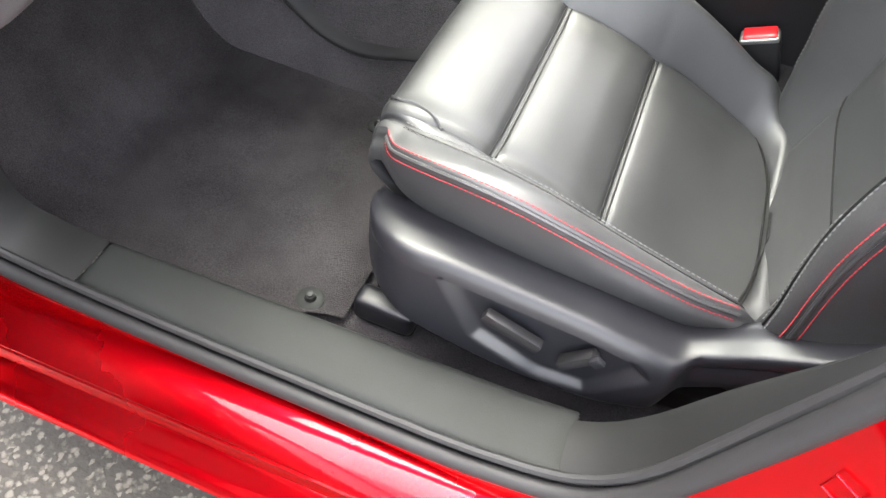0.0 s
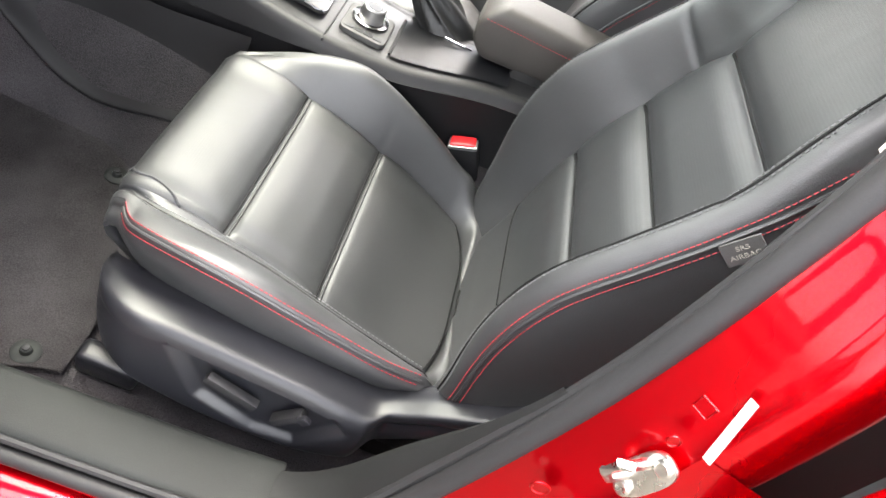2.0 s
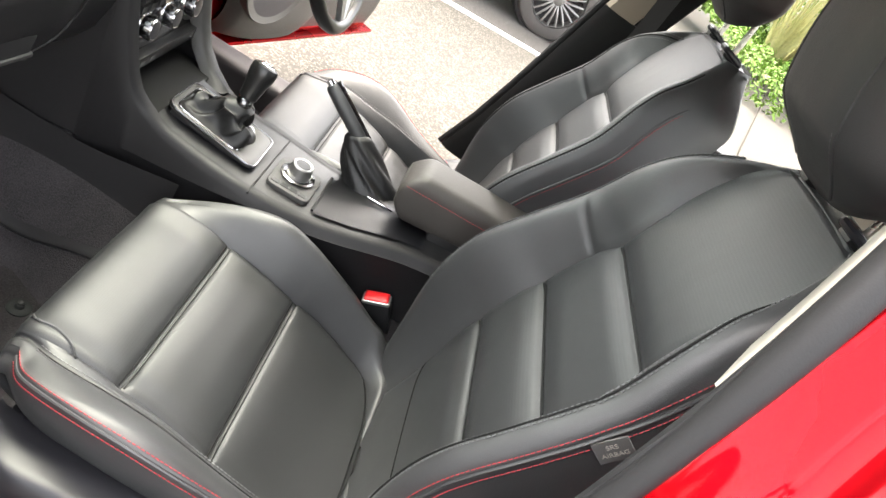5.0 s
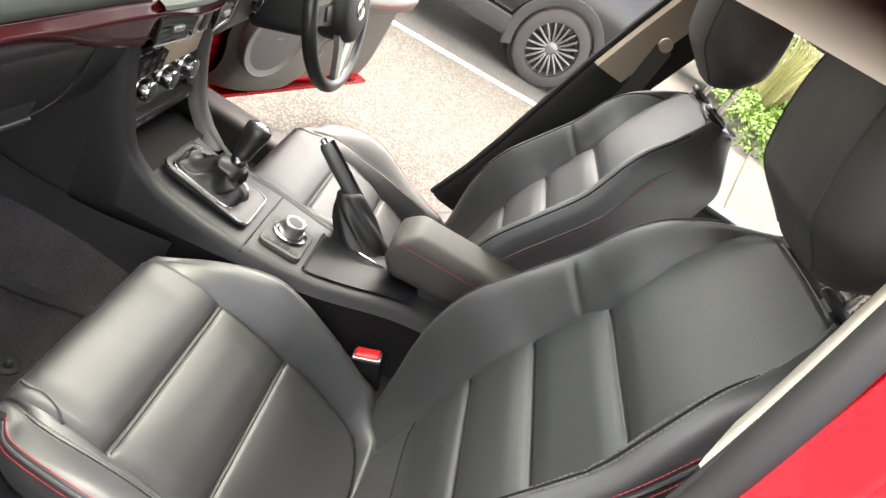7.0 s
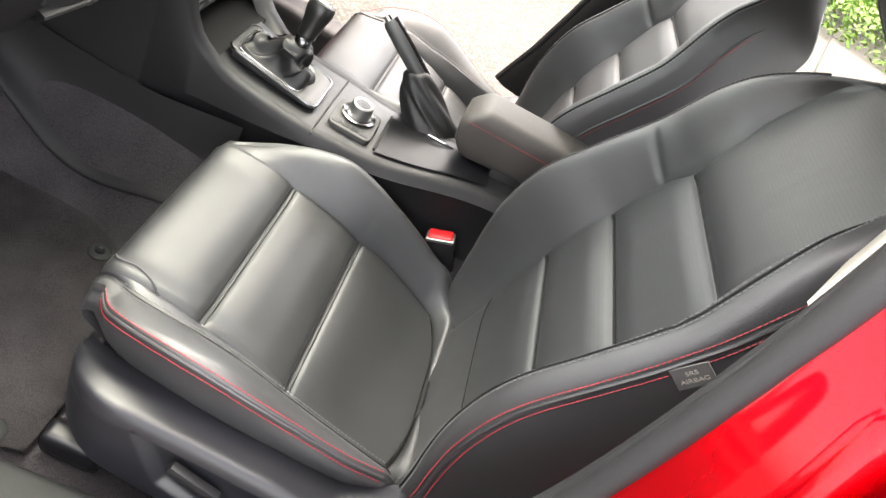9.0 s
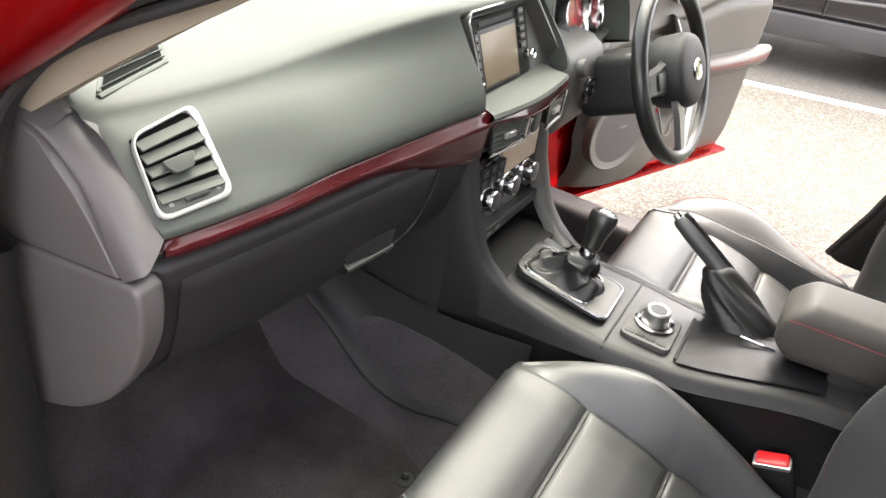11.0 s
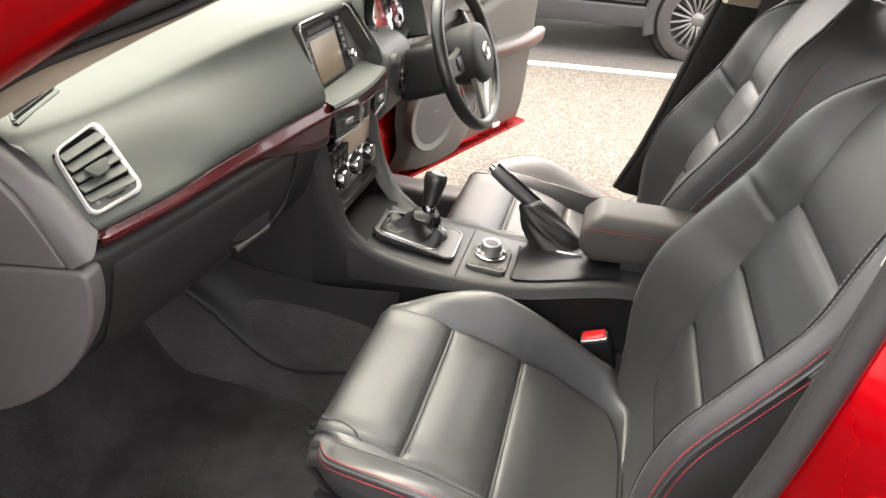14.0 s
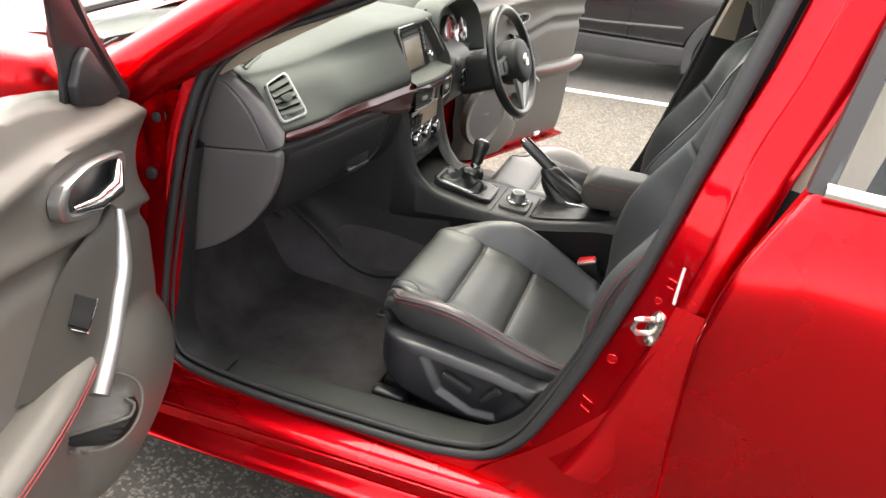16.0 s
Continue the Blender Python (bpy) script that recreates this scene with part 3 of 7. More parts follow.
for k in range(31):
    z = 0.18 + 0.70 * k / 30
    x0 = lerp_table(z, [(0.18, 0.02), (0.30, 0.05), (0.40, 0.12), (0.48, 0.20), (0.56, 0.265), (0.65, 0.325), (0.75, 0.35), (0.95, 0.39), (1.15, 0.43), (1.38, 0.475)])
    y0 = max(-0.893, side_y(z) - 0.058)
    rows.append([Vector((x0 + (0.16 + 0.36 * (1 - smooth01(z, 0.4, 0.6))) * j / 12, y0 - 0.026 * math.sin(math.pi * j / 24), z)) for j in range(13)])
part("pillar_foot", loft(rows), M_RED, car_body, "glossy red pillar foot", angle=80)
for x, y, z, r in ((0.300, -0.867, 0.735, 0.0105), (0.345, -0.8655, 0.88, 0.007), (0.25, -0.896, 0.36, 0.012)):
    part("body_plug", lathe([(r, 0.0), (r * 0.95, 0.0012), (r * 0.8, 0.0015), (r * 0.7, 0.0005), (0.001, 0.0005)], 20, look((x, y, z), (x + 0.1, y + 1, z - 0.05))), M_RED, car_body, "painted body plug")

# ---- cabin floor, sill covers ----
rows = []
for k in range(121):
    x = -1.0 + 1.9 * k / 120
    up = 0.42 * smooth01(-x, 0.70, 1.02)
    t = -0.045 * smooth01(-x, 0.30, 0.45)
    prof = [(-0.79, 0.34), (-0.775, 0.32), (-0.765, 0.29), (-0.74, 0.262), (-0.60, 0.255), (-0.36 - t, 0.258), (-0.31 - t, 0.275), (-0.275 - t, 0.325), (-0.20 - 0.2 * t, 0.40), (-0.14, 0.47), (0.0, 0.49),
            (0.14, 0.47), (0.19, 0.40), (0.24, 0.31), (0.30, 0.27), (0.5, 0.255), (0.72, 0.262), (0.765, 0.29), (0.785, 0.345)]
    rows.append([Vector((x, y, z + up * (1 if z < 0.36 else 0.3))) for y, z in prof])
tagged(part("floor", loft(rows), M_CARPET), "black carpeted car floor with a raised tunnel", "carpet", kind="structure")


def mat_sheet():
    rows = []
    for i in range(33):
        u = i / 32
        x = -0.98 + 0.735 * u
        row = []
        for j in range(25):
            v = j / 24
            ya = -0.745 + 0.03 * smooth01(u, 0.85, 1.0)
            yb = -0.262 - 0.03 * smooth01(u, 0.8, 1.0)
            y = ya + (yb - ya) * v
            z = 0.280 + 0.42 * smooth01(-x, 0.70, 1.02) + 0.003 * noise.noise((x * 6, y * 6, 0)) + 0.004 * (abs(v - 0.5) > 0.47)
            row.append(Vector((x, y, z)))
        rows.append(row)
    bm = loft(rows)
    bmesh.ops.solidify(bm, geom=bm.faces, thickness=0.008)
    return bm


floor_mat = thing("floor_mat", "black textile floor mat in the passenger footwell", "car mat")
part("carpet_sheet", mat_sheet(), M_MAT, floor_mat)


def rivet(x, y, z, parent):
    r = part("fastener", lathe([(0.021, 0.0), (0.021, 0.003), (0.017, 0.0055), (0.009, 0.005), (0.0075, 0.012), (0.005, 0.0135)], 24, pose(x, y, z)), M_SCUFF, parent, "round grey plastic mat fastener")
    part("pin", lathe([(0.0055, 0.0), (0.0055, 0.004), (0.003, 0.005)], 12, pose(x, y, z + 0.0125)), M_RUBBER, r)


rivet(-0.302, -0.704, 0.280, floor_mat)
rivet(-0.37, -0.326, 0.280, floor_mat)

# sill cover: long satin panel and the curved covers before and behind it
sill_cover = thing("sill_cover", "dark grey moulded plastic scuff plate along the door sill", "sill cover")
rows = []
for k in range(25):
    x = -0.565 + 0.66 * k / 24
    yo = -0.853 - 0.010 * smooth01(x, -0.565, 0.095)
    up = 0.075 * (x + 0.5) + 0.006 * smooth01(x, 0.01, 0.10)
    rows.append([Vector((x, yo, 0.325 + up)), Vector((x, yo + 0.002, 0.343 + up)), Vector((x, yo + 0.007, 0.3485 + up)), Vector((x, yo + 0.014, 0.3505 + up)), Vector((x, -0.835, 0.3515 + up)), Vector((x, -0.805, 0.3515 + up)), Vector((x, -0.782, 0.3505 + up)), Vector((x, -0.774, 0.348 + up)), Vector((x, -0.769, 0.341 + up)), Vector((x, -0.765, 0.31 + up)), Vector((x, -0.762, 0.26))])
part("scuff_plate", loft(rows), M_SCUFF, sill_cover, "dark grey grained scuff plate")
ring0 = opening(-0.010, -0.004, rear=0.022)


def cover_strip(x0, x1, zmax, wide):
    """A moulded cover that follows the seal and turns down into the cabin."""
    rows = []
    for p in ring0:
        if x0 <= p.x <= x1 and p.z < zmax:
            to = (Vector((-0.2, 0, 0.75)) - Vector((p.x, 0, p.z))).normalized()
            w = wide * (1 - (0.9 if x1 > 0 else 0.45) * smooth01(p.z, 0.45, zmax))
            rows.append([p + to * 0.004, p + Vector((0, w * 0.25, 0)) + to * 0.010, p + Vector((0, w * 0.7, 0)) + to * 0.012, p + Vector((0, w * 0.95, 0)) + to * 0.006, p + Vector((0, w, 0)) - to * 0.012, p + Vector((0, w * 1.02, 0)) - to * 0.06])
    return loft(rows)


part("rear_cover", cover_strip(0.092, 0.30, 0.84, 0.075), M_COVER, sill_cover, "black plastic lower pillar cover")
part("front_cover", cover_strip(-0.75, -0.53, 0.90, 0.085), M_COVER, sill_cover, "black plastic kick panel cover")
for k in range(16):
    part("rib", box(0.10 + 0.004 * k, 0.1015 + 0.004 * k, -0.852, -0.838, 0.392, 0.4015 + 0.0022 * k, 0), M_PLASTIC, sill_cover)


# ---- seats ----
def zc(x):
    """Height of the cushion's middle panel."""
    return lerp_table(x, [(-0.27, 0.556), (-0.22, 0.566), (-0.15, 0.561), (-0.108, 0.551), (-0.05, 0.533), (0.0, 0.518), (0.05, 0.500), (0.10, 0.476), (0.15, 0.454), (0.20, 0.438), (0.30, 0.420)])


def half(x):
    """Half the width of the middle panel, which is rounded off behind."""
    w = lerp_table(x, [(-0.27, 0.176), (-0.22, 0.182), (-0.10, 0.183), (0.0, 0.188), (0.05, 0.196), (0.10, 0.205), (0.15, 0.206), (0.20, 0.200), (0.27, 0.195)])
    return w * max(0.01, 1 - max(0.0, (x - 0.200) / 0.068) ** 2.6) ** (1 / 2.6)


# the outer bolster by x: stitched edge, red seam and lower edge, each as half width and height
GREY = [(-0.24, 0.186, 0.557), (-0.20, 0.203, 0.567), (-0.16, 0.212, 0.574), (-0.10, 0.214, 0.571), (-0.04, 0.215, 0.562), (0.0, 0.220, 0.557), (0.08, 0.227, 0.541), (0.16, 0.231, 0.524), (0.22, 0.233, 0.512), (0.30, 0.233, 0.50)]
SEAM = [(-0.24, 0.208, 0.552), (-0.22, 0.238, 0.562), (-0.20, 0.254, 0.574), (-0.16, 0.270, 0.588), (-0.11, 0.283, 0.599), (-0.05, 0.288, 0.598), (0.0, 0.285, 0.585), (0.08, 0.272, 0.554), (0.16, 0.263, 0.530), (0.22, 0.254, 0.519), (0.30, 0.25, 0.51)]
LOWER = [(-0.24, 0.220, 0.515), (-0.20, 0.246, 0.503), (-0.15, 0.260, 0.498), (-0.10, 0.268, 0.497), (-0.05, 0.275, 0.501), (0.0, 0.278, 0.503), (0.06, 0.277, 0.498), (0.12, 0.272, 0.488), (0.17, 0.266, 0.479), (0.22, 0.258, 0.480), (0.30, 0.25, 0.485)]
# the inner bolster by x: crest and seam
CREST = [(-0.24, 0.200, 0.560), (-0.213, 0.216, 0.566), (-0.166, 0.228, 0.586), (-0.108, 0.236, 0.606), (-0.046, 0.240, 0.616), (0.012, 0.241, 0.602), (0.07, 0.242, 0.577), (0.133, 0.244, 0.545), (0.20, 0.244, 0.508), (0.30, 0.243, 0.48)]
RIM = [(-0.24, 0.207, 0.555), (-0.213, 0.226, 0.558), (-0.166, 0.247, 0.572), (-0.108, 0.262, 0.590), (-0.046, 0.269, 0.598), (0.012, 0.271, 0.583), (0.07, 0.272, 0.556), (0.133, 0.272, 0.524), (0.20, 0.270, 0.488), (0.30, 0.268, 0.46)]


def by_x(table, x):
    return lerp_table(x, [(p[0], p[1]) for p in table]), lerp_table(x, [(p[0], p[2]) for p in table])


GROOVES = (-0.110, 0.042)
ROLL = [(-0.225, -0.150, 0.80), (-0.245, -0.11, 0.84), (-0.260, -0.07, 0.90), (-0.267, -0.038, 0.95), (-0.263, -0.016, 0.978), (-0.252, -0.004, 0.994)]


def cushion_station():
    st = [(x, dz, w) for x, dz, w in ROLL]
    st += [(-0.24 + 0.54 * k / 108, 0.0, 1.0) for k in range(109)]
    return st


def cushion_z(x, dy):
    """Height of the middle panel at dy from the seat's middle."""
    h = half(x)
    a = abs(dy)
    z = zc(x)
    for g in GROOVES:
        z -= (0.008 * math.exp(-(((x - g) / 0.0060) ** 2)) + 0.003 * math.exp(-(((x - g) / 0.022) ** 2))) * (1 - smooth01(a, h - 0.008, h + 0.004))
    seg = min(abs(x - g) for g in GROOVES)
    z += 0.007 * smooth01(seg, 0.0, 0.06) * (1 - (a / 0.25) ** 2) - 0.006
    z += 0.010 * smooth01(a / max(h, 0.01), 0.70, 1.0) * (1 - smooth01(x, 0.16, 0.25))
    z -= 0.007 * math.exp(-(((a - h) / 0.004) ** 2))
    return z


def bolster_profile(x, s):
    """Section of a bolster from the edge of the middle panel to its lower edge, as half width and height."""
    h = half(x)
    z0 = cushion_z(x, h)
    tuck = smooth01(x, 0.215, 0.268)
    if s < 0:
        (g, zg), (r, zr), (l, zl) = by_x(GREY, x), by_x(SEAM, x), by_x(LOWER, x)
        zg, zr = zg - 0.05 * tuck, zr - 0.03 * tuck
        top = max(zg, zr) + 0.004 + 0.2 * abs(zg - zr)
        pts = [(h, z0), (h + 0.30 * (g - h), z0 + 0.45 * (zg - z0)), (g - 0.004, zg - 0.002), (g, zg - 0.0022), (g + 0.004, zg + 0.001), (g + 0.40 * (r - g), zg + 0.55 * (top - zg)), (g + 0.75 * (r - g), top - 0.35 * max(0.0, top - zr)),
               (r - 0.004, zr + 0.005), (r, zr), (r + 0.002, zr - 0.007), ((r + l) / 2 + 0.006, (zr + zl) / 2 + 0.005), (l + 0.002, zl + 0.012), (l - 0.002, zl), (l - 0.014, zl - 0.010), (l - 0.04, zl - 0.022)]
    else:
        (c, zt), (r, zr) = by_x(CREST, x), by_x(RIM, x)
        zt, zr = zt - 0.03 * tuck, zr - 0.02 * tuck
        pts = [(h, z0), (h + 0.22 * (c - h), z0 + 0.32 * (zt - z0)), (h + 0.60 * (c - h), z0 + 0.80 * (zt - z0)), (c - 0.006, zt - 0.0015), (c + 0.004, zt), (c + 0.5 * (r - c), zt - 0.25 * (zt - zr)), (r - 0.003, zr + 0.004), (r, zr),
               (r + 0.003, zr - 0.006), (r + 0.008, zr - 0.03), (r + 0.006, zr - 0.06), (r - 0.002, max(0.455, zr - 0.085)), (r - 0.02, max(0.44, zr - 0.10)), (r - 0.05, 0.43)]
    return [(p.x, p.z) for p in curve([(a, 0, z) for a, z in pts], 4)]


def front_turn(w, y):
    """The front corners are drawn back."""
    return 0.0 if w >= 1 else 0.06 * (abs(y) / 0.25) ** 4 * (1 - w) * 6


def make_seat():
    s0 = thing("bucket_seat", "", "car seat", "front seats")
    st = cushion_station()
    # middle panel
    rows = []
    for x, dz, w in st:
        xx = max(x, -0.24)
        h = half(xx)
        rows.append([Vector((x + front_turn(w, h * v), h * v * w, cushion_z(xx, h * v * 0.999) + dz)) for v in [-1 + 0.04 * j for j in range(51)]])
    part("seat_cushion", loft(rows), M_SEATPERF, s0, "black perforated leather cushion with two piped seams", angle=80)
    # bolsters
    xs = [-0.236 + 0.452 * k / 90 for k in range(91)]
    for s in (-1, 1):
        rows = []
        for x, dz, w in st:
            rows.append([Vector((x + front_turn(w, s * a), s * a * w, z + dz)) for a, z in bolster_profile(max(x, -0.24), s)])
        part("cushion_bolster", loft(rows), M_LEATHER, s0, "black smooth leather bolster", angle=80)
        # twin red stitching over the piped seam along the flank
        line = [(x, *by_x(SEAM if s < 0 else RIM, x)) for x in xs]
        down = 0.0 if s < 0 else -0.035
        out_by = 0.0 if s < 0 else 0.0085
        for dz, da in ((0.0072, -0.0035), (-0.0072, 0.0042)):
            part("red_stitching", dashes([(x, s * (a + da + out_by), z + dz + down) for x, a, z in line]), M_REDTHREAD, s0, "red twin stitching", smooth=False)
        part("piping", tube([(x, s * (a + 0.0006 + out_by), z + down) for x, a, z in line], 0.0026, 6), M_LEATHER, s0)
        # dark seam between two rows of grey stitching along the bolster's edge
        edge = [(x, *by_x(GREY if s < 0 else RIM, x)) for x in xs[3:]]
        for da, dz in ((-0.0055, 0.0002), (0.0055, 0.0022)) if s < 0 else ((-0.006, 0.0062), (0.004, -0.0052)):
            part("grey_stitching", dashes([(x, s * (a + da), z + dz) for x, a, z in edge], 0.004, 0.003, 0.0008), M_GREYTHREAD, s0, smooth=False)
        part("bolster_seam", tube([(x, s * a, z - 0.0022 * (s < 0)) for x, a, z in edge], 0.0015, 6), M_MATT, s0)
    # sewn fold at the outer front corner
    fold = curve([(-0.262, -0.148, 0.0), (-0.246, -0.161, 0.0), (-0.222, -0.162, 0.0), (-0.196, -0.172, 0.0), (-0.176, -0.186, 0.0)], 6)
    part("corner_fold", tube([(p.x, p.y, cushion_z(max(p.x, -0.24), p.y) - (0.015 if p.x < -0.258 else 0.004 if p.x < -0.247 else 0.0) + 0.0006) for p in fold], 0.0022, 6), M_LEATHER, s0)
    # piped seams across the cushion
    for g in GROOVES:
        h = half(g) - 0.004
        part("seam_piping", tube([(g, h * v, cushion_z(g, h * v) - 0.0008) for v in [-1 + 0.1 * j for j in range(21)]], 0.0022, 8), M_SEATPERF, s0)
        for dg in (-0.0042, 0.0042):
            part("cross_seam", tube([(g + dg, h * v, cushion_z(g + dg, h * v) + 0.0004) for v in [-1 + 0.1 * j for j in range(21)]], 0.0014, 6), M_MATT, s0)
    # front facing under the cushion
    part("cushion_base", box(-0.235, 0.30, -0.232, 0.232, 0.33, 0.405, 0.02), M_PLASTIC, s0, "black plastic seat pan")

    def rounded_rect(a, b, r):
        return [(sx * (a - r) + r * math.cos(q), sy * (b - r) + r * math.sin(q)) for sx, sy, q0 in ((1, 1, 0), (-1, 1, 1), (-1, -1, 2), (1, -1, 3)) for q in [math.pi / 2 * (q0 + j / 3) for j in range(4)]]

    # backrest
    def axis(t):
        """Point of the back's own line at height t."""
        return lerp_table(t, [(0.38, 0.258), (0.46, 0.282), (0.55, 0.312), (0.65, 0.338), (0.75, 0.366), (0.85, 0.402), (0.95, 0.425), (1.05, 0.442), (1.15, 0.476), (1.225, 0.508)])

    def bulge(t):
        return lerp_table(t, [(0.46, 0.0), (0.55, 0.008), (0.66, 0.022), (0.80, 0.026), (0.97, 0.016), (1.1, 0.008), (1.22, 0.0)])

    def out(t):
        return lerp_table(t, [(0.38, 0.24), (0.46, 0.266), (0.52, 0.278), (0.62, 0.280), (0.85, 0.275), (0.95, 0.268), (1.0, 0.260), (1.05, 0.248), (1.10, 0.231), (1.15, 0.208), (1.19, 0.172), (1.225, 0.125)])

    def inn(t):
        return lerp_table(t, [(0.38, 0.155), (0.46, 0.165), (0.56, 0.176), (0.66, 0.181), (0.75, 0.180), (0.85, 0.184), (0.92, 0.176), (0.98, 0.152), (1.05, 0.148), (1.10, 0.160), (1.16, 0.156), (1.2, 0.130), (1.225, 0.095)])

    def wing(t):
        return lerp_table(t, [(0.38, 0.02), (0.46, 0.045), (0.52, 0.065), (0.585, 0.085), (0.68, 0.098), (0.76, 0.098), (0.855, 0.085), (0.945, 0.064), (1.0, 0.055), (1.1, 0.046), (1.16, 0.025), (1.225, 0.0)])

    def face(t, a):
        """How far forward of the back's line the front surface stands."""
        i, o = inn(t), out(t)
        f = bulge(t)
        for g in BG:
            f -= (0.007 * math.exp(-(((t - g) / 0.006) ** 2)) + 0.002 * math.exp(-(((t - g) / 0.02) ** 2))) * (1 - smooth01(a, i - 0.012, i))
        f += 0.005 * smooth01(min(abs(t - g) for g in BG), 0, 0.04) * (1 - (a / 0.25) ** 2) - 0.005
        if a > i - 0.01:
            f += wing(t) * smooth01(a, i - 0.005, o - 0.03)
        f -= 0.005 * math.exp(-(((a - i) / 0.004) ** 2))
        # crease between lower bolster and shoulder
        f -= 0.007 * math.exp(-(((t - 0.917 - 0.042 * (a - i) / (o - i)) / 0.006) ** 2)) * smooth01(a, i - 0.004, i + 0.012) * (1 - smooth01(a, o - 0.05, o - 0.025))
        return f

    BG = (0.690, 0.823, 0.971)
    ts = [0.38 + (1.225 - 0.38) * k / 150 for k in range(151)]
    rows = []
    for t in ts:
        i = inn(t)
        rows.append([Vector((axis(t) - face(t, abs(i * v)) * 0.94, i * v, t + face(t, abs(i * v)) * 0.35)) for v in [-1 + 0.05 * j for j in range(41)]])
    low = sum(1 for t in ts if t < 0.535)
    part("backrest", loft(rows[low:]), M_BACKPERF, s0, "black perforated leather backrest with piped seams", angle=80)
    part("back_foot", loft(rows[:low + 1]), M_LEATHER, s0, "smooth leather roll at the foot of the backrest", angle=80)
    foot = [0.97 * (-1 + 0.05 * j) for j in range(41)]
    part("foot_seam", tube([Vector((axis(t) - (face(t, inn(t) * abs(v)) - 0.0002) * 0.94, inn(t) * v, t + face(t, inn(t) * abs(v)) * 0.35)) for v in foot for t in [0.535 + 0.02 * abs(v) ** 8]], 0.0020, 6), M_MATT, s0)
    # where the cushion runs under the backrest: a dark gap, and the cushion's rear seam before it
    gap, hem = [], []
    for v in [-0.98 + 0.049 * j for j in range(41)]:
        x = 0.14
        while x < 0.33:
            y = half(x) * v
            z = cushion_z(x, y)
            if x > axis(z) - face(z, abs(y)) * 0.94:
                break
            x += 0.0015
        gap.append(Vector((x + 0.001, y, z - 0.001)))
        xh = x - 0.010 - 0.035 * abs(v) ** 10
        hem.append(Vector((xh, half(xh) * v, cushion_z(xh, half(xh) * v) + 0.0004)))
    part("seat_gap", tube(gap, 0.0045, 8), M_MATT, s0)
    part("hem_seam", tube(hem, 0.0018, 6), M_MATT, s0)
    for s in (-1, 1):
        rows = []
        for t in ts:
            i, o = inn(t), out(t)
            prof = [(i + (o - 0.022 - i) * u, face(t, i + (o - 0.022 - i) * u)) for u in [k / 14 for k in range(15)]]
            top = prof[-1][1]
            thin = 1 - 0.45 * smooth01(t, 1.10, 1.225)
            deep = 1 + 0.22 * smooth01(t, 0.6, 0.9)
            prof += [(o - 0.012, top - 0.003), (o - 0.004, top - 0.011), (o, top - 0.024), (o + 0.002, top - 0.06 * thin), (o + 0.001, -0.06 * thin), (o - 0.012 - 0.03 * (1 - thin), -0.110 * thin * deep), (o - 0.05, -0.126 * thin * deep), (0, -0.128 * thin * deep)]
            rows.append([Vector((axis(t) - f * 0.94, s * a, t + f * 0.35 * (f > 0))) for a, f in prof])
        part("back_bolster", loft(rows), M_LEATHER, s0, "black smooth leather side bolster", angle=80)
        tt = [0.50 + 0.66 * k / 70 for k in range(71)]
        low_sew = 0.0 if s < 0 else 0.034
        sink = lambda t: 0.022 * smooth01(t, 0.94, 1.10) if s < 0 else 0.0
        for q, dq in ((0.010 + low_sew, 0.0), (0.026 + 0.86 * low_sew, 0.002)):
            part("red_stitching", dashes([(axis(t) - (face(t, out(t) - 0.022) - 0.004 - q - sink(t)) * 0.94, s * (out(t) - 0.002 + dq * 1.3 + 0.0012 + 0.0012 * smooth01(t, 0.94, 1.0)), t + (face(t, out(t) - 0.022) - 0.004 - q - sink(t)) * 0.35) for t in tt]), M_REDTHREAD, s0, "red twin stitching", smooth=False)
        part("piping", tube([(axis(t) - (face(t, out(t) - 0.022) - 0.022 - low_sew * 0.93 - sink(t)) * 0.94, s * (out(t) + 0.0015 * (1 if s > 0 else smooth01(t, 0.94, 1.0))), t + (face(t, out(t) - 0.022) - 0.022 - low_sew * 0.93 - sink(t)) * 0.35) for t in tt], 0.0028, 6), M_LEATHER, s0)
        # stitched seam: round the inner crest, and over the outer crest up to the guide of the head restraint
        t2 = [0.50 + 0.68 * k / 70 for k in range(71)]
        sew = lambda t, d: out(t) - (0.012 if s > 0 else lerp_table(t, [(0.5, 0.020), (0.62, 0.028), (0.70, 0.033), (0.86, 0.034), (1.0, 0.033), (1.06, 0.030), (1.12, 0.034), (1.16, 0.040), (1.185, 0.046)])) + d
        on_back = lambda t, d, up: Vector((axis(t) - (face(t, min(sew(t, d), out(t) - 0.022)) + up - max(0.0, sew(t, d) - out(t) + 0.022) * 0.35) * 0.94, s * sew(t, d), t + face(t, min(sew(t, d), out(t) - 0.022)) * 0.35))
        part("bolster_seam", tube([on_back(t, 0, 0.0004) for t in t2], 0.0018, 6), M_MATT, s0)
        for d in (-0.006, 0.006):
            part("grey_stitching", dashes([on_back(t, d, 0.0014) for t in t2], 0.004, 0.003, 0.0009), M_GREYTHREAD, s0, smooth=False)
    for g in BG:
        h = inn(g) - 0.006
        part("seam_piping", tube([(axis(g) - (face(g, abs(h * v)) + 0.0005) * 0.94, h * v, g + face(g, abs(h * v)) * 0.35) for v in [-1 + 0.1 * j for j in range(21)]], 0.0028, 6), M_MATT, s0)
